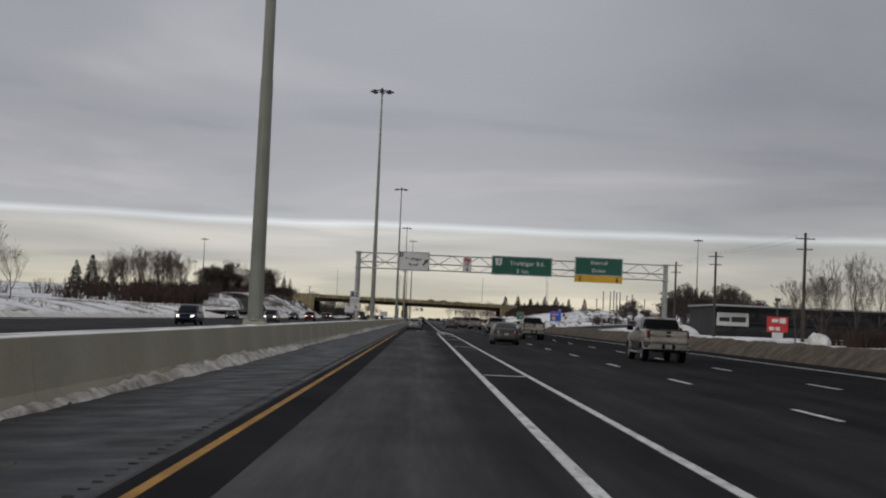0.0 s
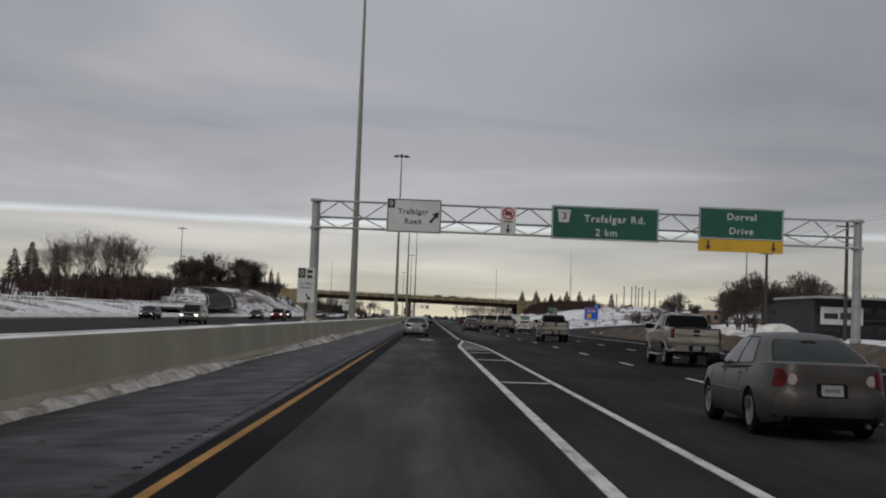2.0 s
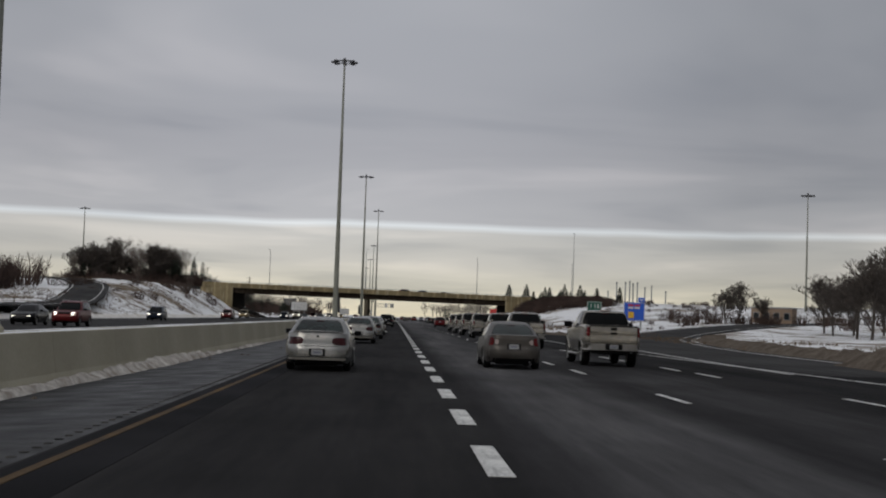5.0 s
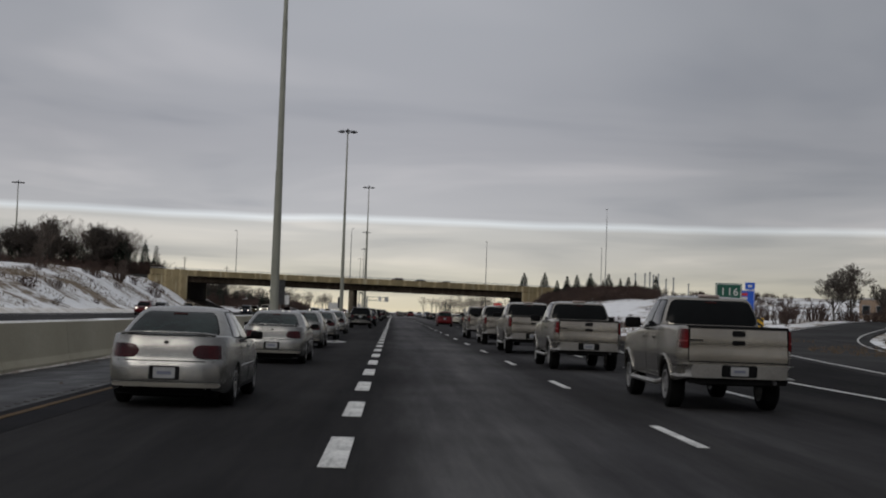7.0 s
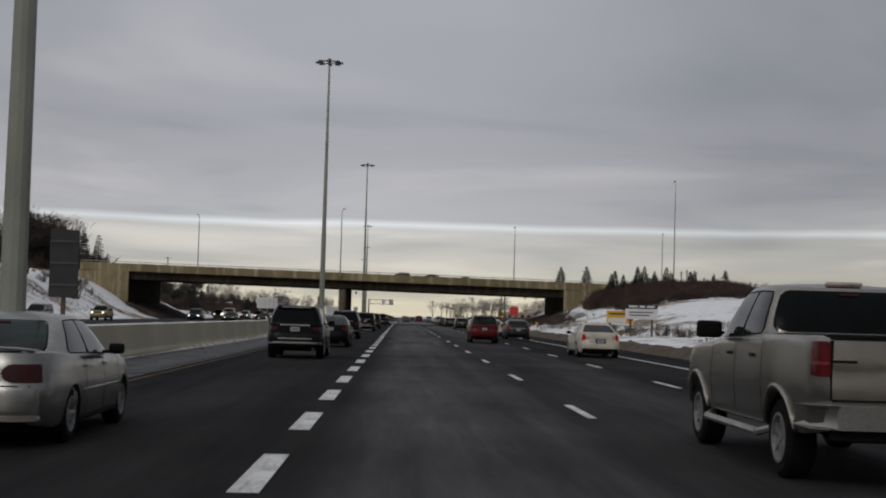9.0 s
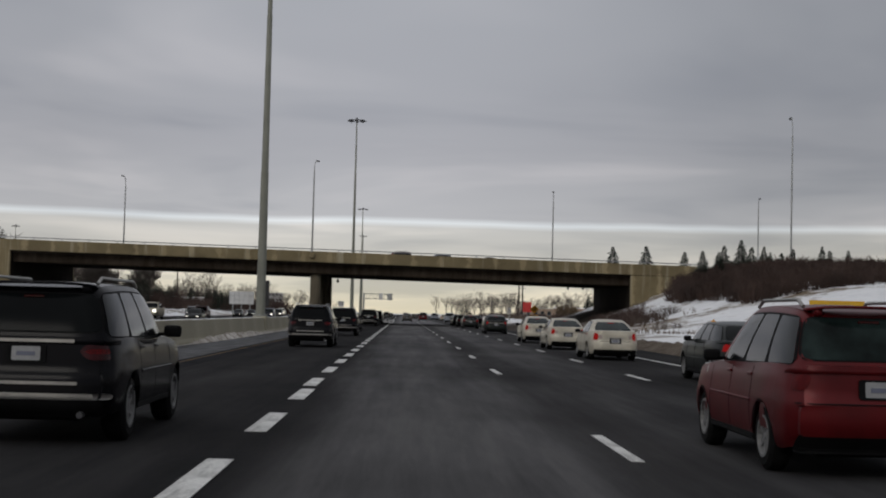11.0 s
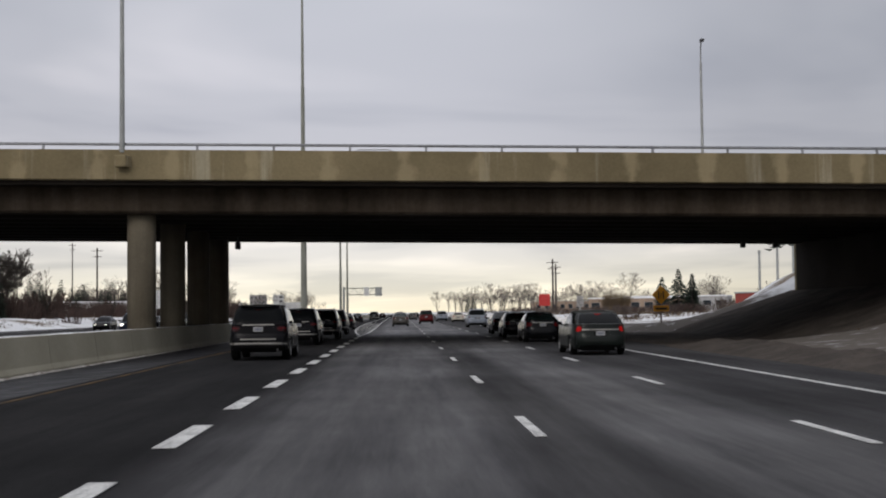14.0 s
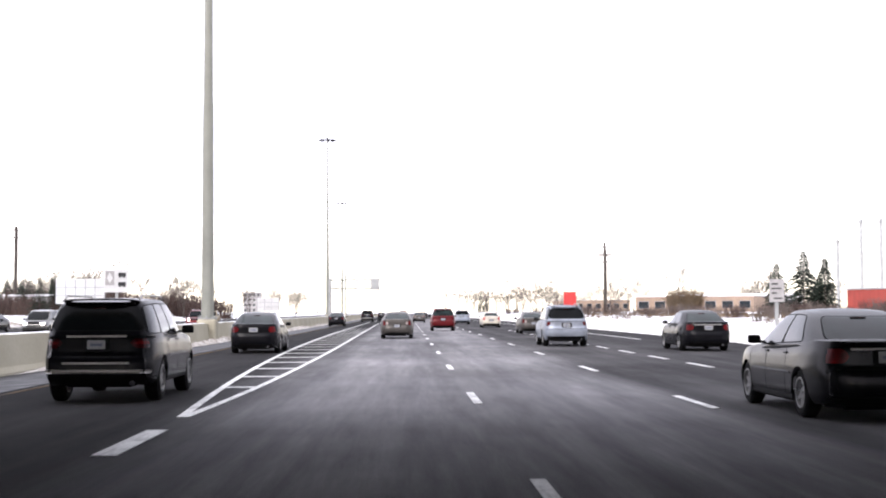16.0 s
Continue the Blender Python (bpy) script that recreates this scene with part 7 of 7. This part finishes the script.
part("post", bm, M_GALV, t)
bm = bmesh.new()
box(bm, (0, 0.09, -0.02), (0.3, 0.3, 0.06))
part("base_plate", bm, M_GALV, t)
# backs of signs that face the other way
for x, y in ((-6.1, 330.8), (-6.45, 457.5)):
    t = thing("sign_facing_away", pose(x, y, 0.9), "dark back of a tall sign on a brown post", "road sign", "roadside signs")
    panel("panel", t, -0.40, 0.40, 0.75, 2.62, 0, M_SIGNBACK, None, 0.04)
    for zz in (1.1, 1.7, 2.3):
        bm = bmesh.new()
        box(bm, (0, -0.02, zz), (0.76, 0.03, 0.05))
        part("stiffener", bm, M_DARKSTEEL, t)
    bm = bmesh.new()
    box(bm, (0, 0.09, 1.2), (0.12, 0.09, 2.6), 0.01)
    part("post", bm, M_WOOD, t)

t, xc, gz = sign_on_posts("blue_service_sign", 33.0, 35.9, 352.1, 1.95, 4.5, M_SBLUE, "blue motorway services sign with coloured panels on two posts", (-0.9, 0.9), M_GALV, M_SWHITE)
for i, (dx_, zz, mt) in enumerate(((-0.8, 4.1, M_SRED), (0.1, 4.1, M_SRED), (-0.8, 3.75, M_SWHITE), (0.1, 3.75, M_SWHITE))):
    bm = bmesh.new()
    box(bm, (dx_ + 0.3, -0.008, zz - gz), (0.75, 0.012, 0.24), 0.01)
    part("logo_panel", bm, mt, t)
bm = bmesh.new()
box(bm, (-0.45, -0.008, 2.75 - gz), (0.8, 0.012, 0.9), 0.01)
part("logo_panel", bm, M_SYELLOW, t, "yellow square panel")
t, xc, gz = sign_on_posts("blue_tab_sign", 35.0, 35.9, 352.1, 4.56, 5.2, M_SBLUE, "small blue tab sign above the services sign", (0.0,), M_GALV)
bars(t, M_SWHITE, ((-0.2, 0.2, 4.88 - gz, 0.2),))
t, xc, gz = sign_on_posts("exit_number_sign", 21.3, 22.85, 306.0, 1.95, 3.72, M_SGREEN, "green exit number sign with a white arrow in the gore", (-0.35, 0.35), M_GALV, M_SWHITE)
for dx_, digit in ((-0.40, "1"), (0.0, "1"), (0.40, "6")):
    lettering("numeral", digit, 0.62, M_SWHITE, t, dx_, -0.006, 3.02 - gz)
shape("arrow", t, arrow_pts(0.05, 2.50 - gz, 0.85, -0.85), -0.006, M_SWHITE)
t, xc, gz = sign_on_posts("chevron_board", 22.3, 22.95, 301.5, 0.45, 1.75, M_SYELLOW, "yellow and black chevron board at the exit", (0.0,), M_GALV)
for k in range(4):
    z = 0.55 + 0.31 * k - gz
    shape("chevron", t, [(-0.30, z), (0, z + 0.20), (0.30, z), (0.30, z + 0.15), (0, z + 0.35), (-0.30, z + 0.15)], -0.004, M_SBLACK)
t, xc, gz = sign_on_posts("green_name_sign", 20.0, 21.9, 357, 1.38, 2.25, M_SGREEN, "small green place-name sign on two wooden posts", (-0.7, 0.7), M_WOOD, M_SWHITE)
bars(t, M_SWHITE, ((-0.70, -0.35, 1.82 - gz, 0.10), (-0.25, 0.60, 1.82 - gz, 0.10)))
t, xc, gz = sign_on_posts("yellow_advance_sign", 22.6, 25.2, 421, 1.35, 2.5, M_SYELLOW, "yellow advance warning sign with a white lower panel", (-0.95, 0.95), M_WOOD)
bars(t, M_SBLACK, ((-1.1, 0.6, 2.22 - gz, 0.16),))
bm = bmesh.new()
box(bm, (-0.30, -0.008, 1.62 - gz), (1.7, 0.012, 0.42), 0.01)
part("lower_panel", bm, M_SWHITE, t)
bm = bmesh.new()
lathe(bm, [(-0.006, 0.26), (0.006, 0.26)], 16)
bmesh.ops.rotate(bm, verts=bm.verts, cent=(0, 0, 0), matrix=Matrix.Rotation(radians(90), 3, "Z"))
bmesh.ops.translate(bm, verts=bm.verts, vec=(0.92, -0.008, 1.75 - gz))
part("red_disc", bm, M_SRED, t)
t, xc, gz = sign_on_posts("white_information_sign", 19.8, 22.2, 393.3, 1.68, 2.45, M_SWHITE, "white information sign with a dark header on two posts", (-0.8, 0.8), M_WOOD)
bars(t, M_SIGNBACK, ((-0.9, 0.9, 2.2 - gz, 0.08), (-0.9, 0.6, 1.98 - gz, 0.08)))
panel("header", t, -1.2, 1.2, 2.46 - gz, 2.78 - gz, 0, M_SBLACK, None, 0.05)
bars(t, M_SWHITE, ((-0.95, -0.3, 2.62 - gz, 0.14), (-0.15, 0.25, 2.62 - gz, 0.14), (0.4, 0.95, 2.62 - gz, 0.14)))
# lane-added warning diamond
t = thing("lane_warning_sign", pose(21.85, 546.6, height(21.85, 546.6)), "yellow diamond lane warning sign with a tab below on a post", "road sign", "roadside signs")
z0 = 2.38 - height(21.85, 546.6)
shape("diamond_panel", t, [(-0.62, z0), (0, z0 - 0.62), (0.62, z0), (0, z0 + 0.62)], 0.0, M_SORANGE, 0.03)
for dx_, h in ((-0.16, 0.50), (0.16, 0.50)):
    bm = bmesh.new()
    box(bm, (dx_, -0.034, z0), (0.08, 0.010, h), 0.01)
    part("lane_symbol", bm, M_SBLACK, t)
bm = bmesh.new()
box(bm, (0.0, -0.034, z0 - 0.05), (0.05, 0.010, 0.3), 0.01)
part("lane_symbol", bm, M_SBLACK, t)
panel("tab", t, -0.52, 0.52, z0 - 1.10, z0 - 0.72, -0.02, M_SORANGE, None, 0.03)
bars(t, M_SBLACK, ((-0.4, 0.4, z0 - 0.91, 0.12),), -0.026)
bm = bmesh.new()
box(bm, (0, 0.06, z0 / 2 - 0.2), (0.11, 0.11, z0 + 1.0), 0.01)
part("post", bm, M_WOOD, t)
t, xc, gz = sign_on_posts("white_guide_sign", 20.85, 21.5, 582.5, 1.75, 2.75, M_GREYWALL, "pale grey-white sign on one post beside the snow bank", (0.0,), M_GALV)
bars(t, M_SIGNBACK, ((-0.24, 0.05, 2.55 - gz, 0.06), (-0.24, 0.2, 2.35 - gz, 0.06), (-0.24, 0.0, 2.15 - gz, 0.06), (-0.15, 0.24, 1.92 - gz, 0.06)))
# small marker boards on the bank before the overpass
for x, y, z in ((20.9, 470, 1.1), (24.3, 448, 1.4)):
    t = thing("marker_board", pose(x, y, height(x, y)), "small amber marker board on a thin post", "road sign", "roadside signs")
    shape("board", t, [(-0.22, z - 0.5), (0, z - 0.72), (0.22, z - 0.5), (0, z - 0.28)], 0, M_SORANGE, 0.02)
    bm = bmesh.new()
    box(bm, (0, 0.03, z / 2 - 0.4), (0.05, 0.05, z + 0.2))
    part("post", bm, M_GALV, t)


# ---- second gantry, billboards ----
g2 = thing("cantilever_sign_gantry", pose(0, 748, 0), "distant steel cantilever gantry with dark sign panels", "sign gantry")
bm = bmesh.new()
tube(bm, (-7.6, 0, 0), (-7.6, 0, 7.0), 0.3, 0.22, 10)
part("post", bm, M_GALV, g2)
for zz in (5.3, 6.7):
    bm = bmesh.new()
    tube(bm, (-7.6, 0, zz), (0.6, 0, zz), 0.10, 0.10, 8)
    part("chord", bm, M_POLE, g2)
for k in range(8):
    bm = bmesh.new()
    xa = -7.4 + k
    tube(bm, (xa, 0, 5.3 if k % 2 else 6.7), (xa + 1, 0, 6.7 if k % 2 else 5.3), 0.05, 0.05, 6)
    part("brace", bm, M_POLE, g2)
panel("panel", g2, -3.3, -2.2, 5.1, 6.9, -0.3, M_SWHITE)
panel("panel", g2, -0.9, 0.5, 5.0, 6.9, -0.3, M_GALV)


def billboard(x, y, w, z0, z1, yaw, label, mat=M_SWHITE):
    t = thing("billboard", pose(x, y, 0.4, 0, 0, yaw), label, "billboard", "billboards")
    pn_ = panel("panel", t, -w / 2, w / 2, z0, z1, 0, mat, None, 0.2)
    n = max(int(w / 1.2), 2)
    for i in range(n + 1):
        bm = bmesh.new()
        box(bm, (-w / 2 + w * i / n, -0.03, (z0 + z1) / 2), (0.07, 0.05, z1 - z0))
        part("batten", bm, M_RAIL if mat is not M_SRED else mat, pn_)
    for s in (-0.35, 0, 0.35):
        bm = bmesh.new()
        box(bm, (s * w, 0.25, (z1) / 2 - 0.3), (0.22, 0.22, z1 + 0.6))
        part("post", bm, M_GALV, t)
    for zz in (z0 + (z1 - z0) * 0.33, z0 + (z1 - z0) * 0.66):
        bm = bmesh.new()
        box(bm, (0, -0.02, zz), (w, 0.04, 0.06))
        part("rail", bm, M_RAIL if mat is not M_SRED else mat, t)
    return t


billboard(-36.3, 697, 6.0, 2.2, 5.35, 8, "pale back of a large billboard with steel battens")
billboard(-22.0, 790, 4.2, 1.2, 3.8, 0, "low pale billboard beside the oncoming road", M_SWHITE)
billboard(61, 990, 4.2, 3.0, 7.6, 0, "bright red billboard above distant roofs", M_SRED)


# ---- utility poles, stacks ----
def utility_pole(x, y, h, label="dark wooden utility pole with crossarms beside the road"):
    t = thing("utility_pole", pose(x, y, height(x, y)), label, "utility pole", "utility poles")
    bm = bmesh.new()
    tube(bm, (0, 0, -0.3), (0, 0, h), 0.24, 0.16, 9)
    part("pole", bm, M_UTIL, t)
    for k, zz in enumerate((h - 0.7, h - 2.0)):
        bm = bmesh.new()
        box(bm, (0, 0.14, zz), (2.4 - 0.5 * k, 0.10, 0.12))
        arm = part("crossarm", bm, M_UTIL, t)
        for s in (-1.05, -0.45, 0.45, 1.05):
            bm = bmesh.new()
            tube(bm, (s * (1 - 0.2 * k), 0.14, zz + 0.06), (s * (1 - 0.2 * k), 0.14, zz + 0.26), 0.04, 0.03, 6)
            part("insulator", bm, M_GREYWALL, arm)
    return t


utility_pole(-63, 762, 15.5, "tall wooden utility pole beyond the oncoming road"), utility_pole(-99, 890, 23, "tall wooden utility pole beyond the oncoming road")
poles = [(46.2, 166, 13.2), (46, 215.5, 13.4), (47.3, 256.3, 13.6), (35.3, 731, 11.0), (37.5, 745, 10.5), (60, 130, 13.6)]
for p in poles:
    utility_pole(*p)
wv = bmesh.new()
for (xa, ya, ha), (xb, yb, hb) in zip(poles[:2], poles[1:3]):
    for dx_ in (-1.0, 1.0):
        pts = []
        for i in range(9):
            t_ = i / 8
            pts.append((xa + (xb - xa) * t_ + dx_, ya + (yb - ya) * t_ + 0.14, 0.7 + ha + (hb - ha) * t_ - 0.5 - 3.2 * t_ * (1 - t_) * 0.5))
        polyline_tube(wv, pts, 0.012, 4)
tagged(part("overhead_wires", wv, M_UTIL), "sagging overhead wires between the utility poles", "wires", kind="stuff")
st0 = thing("steel_stack", pose(115, 836, 0.5), "tall thin grey steel stack at a distant plant", "stack", "stacks at the plant")
bm = bmesh.new()
tube(bm, (0, 0, 0), (0, 0, 22), 0.42, 0.34, 10)
part("shaft", bm, M_GALV, st0)
bm = bmesh.new()
tube(bm, (0, 0, 21.2), (0, 0, 21.5), 0.55, 0.55, 10)
part("collar", bm, M_GALV, st0)
for x, y, s in ((117.2, 836, 1.03), (119.2, 838, 0.98), (121.0, 836, 1.0), (127, 848, 0.92), (130, 846, 0.95), (108, 846, 0.8), (140, 860, 0.85), (111, 838, 1.0)):
    copy_thing(st0, pose(x, y, 0.5)).scale = (1, 1, s)


# ---- buildings ----
def building(name, x, y, yaw, w, d, h, mat, label, floors=1, bays=6, roof=M_SNOW, win=(0.6, 0.55), parapet=0.3, glass=M_WINDOW, frame_mat=M_RAIL):
    """A flat-roofed block; its front faces local -y. Every window is a pane in a frame."""
    t = thing(name, pose(x, y, max(height(x, y), 0) - 0.1, 0, 0, yaw), label, "building", "buildings beside the highway")
    bm = bmesh.new()
    box(bm, (0, d / 2, h / 2), (w, d, h), 0.03)
    part("wall", bm, mat, t)
    bm = bmesh.new()
    box(bm, (0, d / 2, h + parapet / 2), (w + 0.3, d + 0.3, parapet), 0.05)
    part("roof", bm, roof, t)
    fh = h / floors
    fr = bmesh.new()
    box(fr, (0, 0, 0), (w / bays * win[0] + 0.16, 0.10, fh * win[1] + 0.16), 0.01)
    fr = finish("window", fr, frame_mat)
    pn_ = bmesh.new()
    box(pn_, (0, -0.045, 0), (w / bays * win[0], 0.03, fh * win[1]))
    pn_ = finish("pane", pn_, glass)
    for f_ in range(floors):
        for b in range(bays):
            o = new("window", fr)
            o.parent = t
            o.matrix_basis = pose(-w / 2 + w * (b + 0.5) / bays, -0.02, fh * (f_ + 0.52))
            q = new("pane", pn_)
            q.parent = o
    return t


b1 = building("showroom_building", 85.2, 260, 0, 60, 22, 5.3, M_CLAD, "dark two-storey showroom with a wide flat canopy roof behind utility poles", 2, 14, M_CLAD, (0.78, 0.34), 0.25, frame_mat=M_CLAD)
bm = bmesh.new()
box(bm, (0.4, 8.5, 5.72), (62, 25, 0.30), 0.05)
part("canopy", bm, M_GREYWALL, b1, "grey flat canopy roof")
bm = bmesh.new()
box(bm, (0.4, -0.35, 2.62), (60, 0.7, 0.22), 0.03)
part("balcony_ledge", bm, M_SIGNBACK, b1)
panel("shop_sign", b1, -29.3, -23.2, 1.9, 4.4, -0.75, M_SWHITE)
bars(b1, M_SIGNBACK, ((-28.8, -26.8, 3.1, 0.8), (-26.5, -23.7, 3.15, 1.0)), -0.77)
building("showroom_annex", 63.6, 299, -90, 31, 8, 4.7, M_GREYWALL, "plain grey annex wall joining the showroom", 1, 5, M_CLAD, (0.5, 0.3))
building("showroom_annex", 64.0, 320.5, -90, 12, 9, 5.5, M_CLAD, "small dark-clad end block with narrow windows", 2, 2, M_CLAD, (0.2, 0.25), frame_mat=M_CLAD)
# pole sign in front of the showroom
t = thing("pole_sign", pose(55.6, 214, 0.4), "red and white shop sign on a dark pole", "shop sign")
panel("panel", t, -1.65, 1.65, 2.3, 3.55, -0.2, M_SRED)
panel("panel", t, -1.65, 1.65, 1.15, 2.28, -0.2, M_SRED)
bars(t, M_SWHITE, ((-0.9, 0.1, 2.95, 0.5), (0.3, 1.3, 2.95, 0.8), (-1.3, -0.5, 1.7, 0.55), (-0.3, 0.4, 1.7, 0.55)), -0.21)
panel("lower_panel", t, -0.8, 0.9, -0.3, 1.1, -0.2, M_SWHITE)
bm = bmesh.new()
tube(bm, (0, 0.1, -0.4), (0, 0.1, 6.0), 0.14, 0.12, 8)
part("post", bm, M_DARKSTEEL, t)
bm = bmesh.new()
box(bm, (0, 0, 6.2), (0.9, 0.6, 0.5), 0.08)
part("lamp_head", bm, M_DARKSTEEL, t)
# heaps of cleared snow at the edge of the showroom's yard
for x, y, w, h in ((47.5, 250, 3.2, 1.7), (43.0, 262, 2.6, 1.0), (38.2, 132, 1.1, 1.25)):
    bm = bmesh.new()
    bmesh.ops.create_icosphere(bm, subdivisions=4, radius=1.0)
    for v in bm.verts:
        k = 1 + 0.22 * noise.noise(v.co * 1.3 + Vector((x, y, 0))) + 0.10 * noise.noise(v.co * 4.0 + Vector((x, y, 0)))
        v.co = Vector((v.co.x * w * k, v.co.y * w * k, max(v.co.z, -0.2) * h * k))
    t = part("snow_mound", bm, M_DIRTYSNOW, smooth=True)
    t.matrix_basis = pose(x, y, height(x, y))
    tagged(t, "rounded mound of cleared white snow beside the yard", "snow mound", "mounds of cleared snow")
building("plant_shed", 86, 700, -62, 62, 30, 3.4, M_BRICKRED, "long low red-clad industrial building behind a snowy field", 1, 4, M_GALV, (0.0001, 0.0001))
building("low_building", 66, 812, -30, 26, 12, 3.6, M_BUFF, "low buff-brick building with dark windows and snowy roof", 1, 7, M_SNOW, (0.6, 0.4))
building("low_building", 84, 850, -20, 30, 14, 4.0, M_GREYWALL, "long pale low building with a snowy roof", 1, 8, M_SNOW, (0.6, 0.35))
building("low_building", 72, 1010, 0, 26, 16, 4.2, M_BUFF, "distant buff flat-roofed building", 1, 8, M_GREYWALL, (0.5, 0.4))
building("low_building", 71, 414, -25, 7.5, 6, 2.9, M_BUFF, "small buff-brick building on the rise behind bare shrubs", 1, 4, M_GREYWALL, (0.5, 0.4))
building("low_building", -70, 742, 20, 36, 14, 3.2, M_GREYWALL, "low pale buildings beyond the oncoming road", 1, 8, M_SNOW, (0.6, 0.35))
building("apartment_block", -94, 1400, 0, 11, 9, 13, M_GREYWALL, "far grey apartment block in haze", 4, 4, M_GREYWALL, (0.5, 0.4))
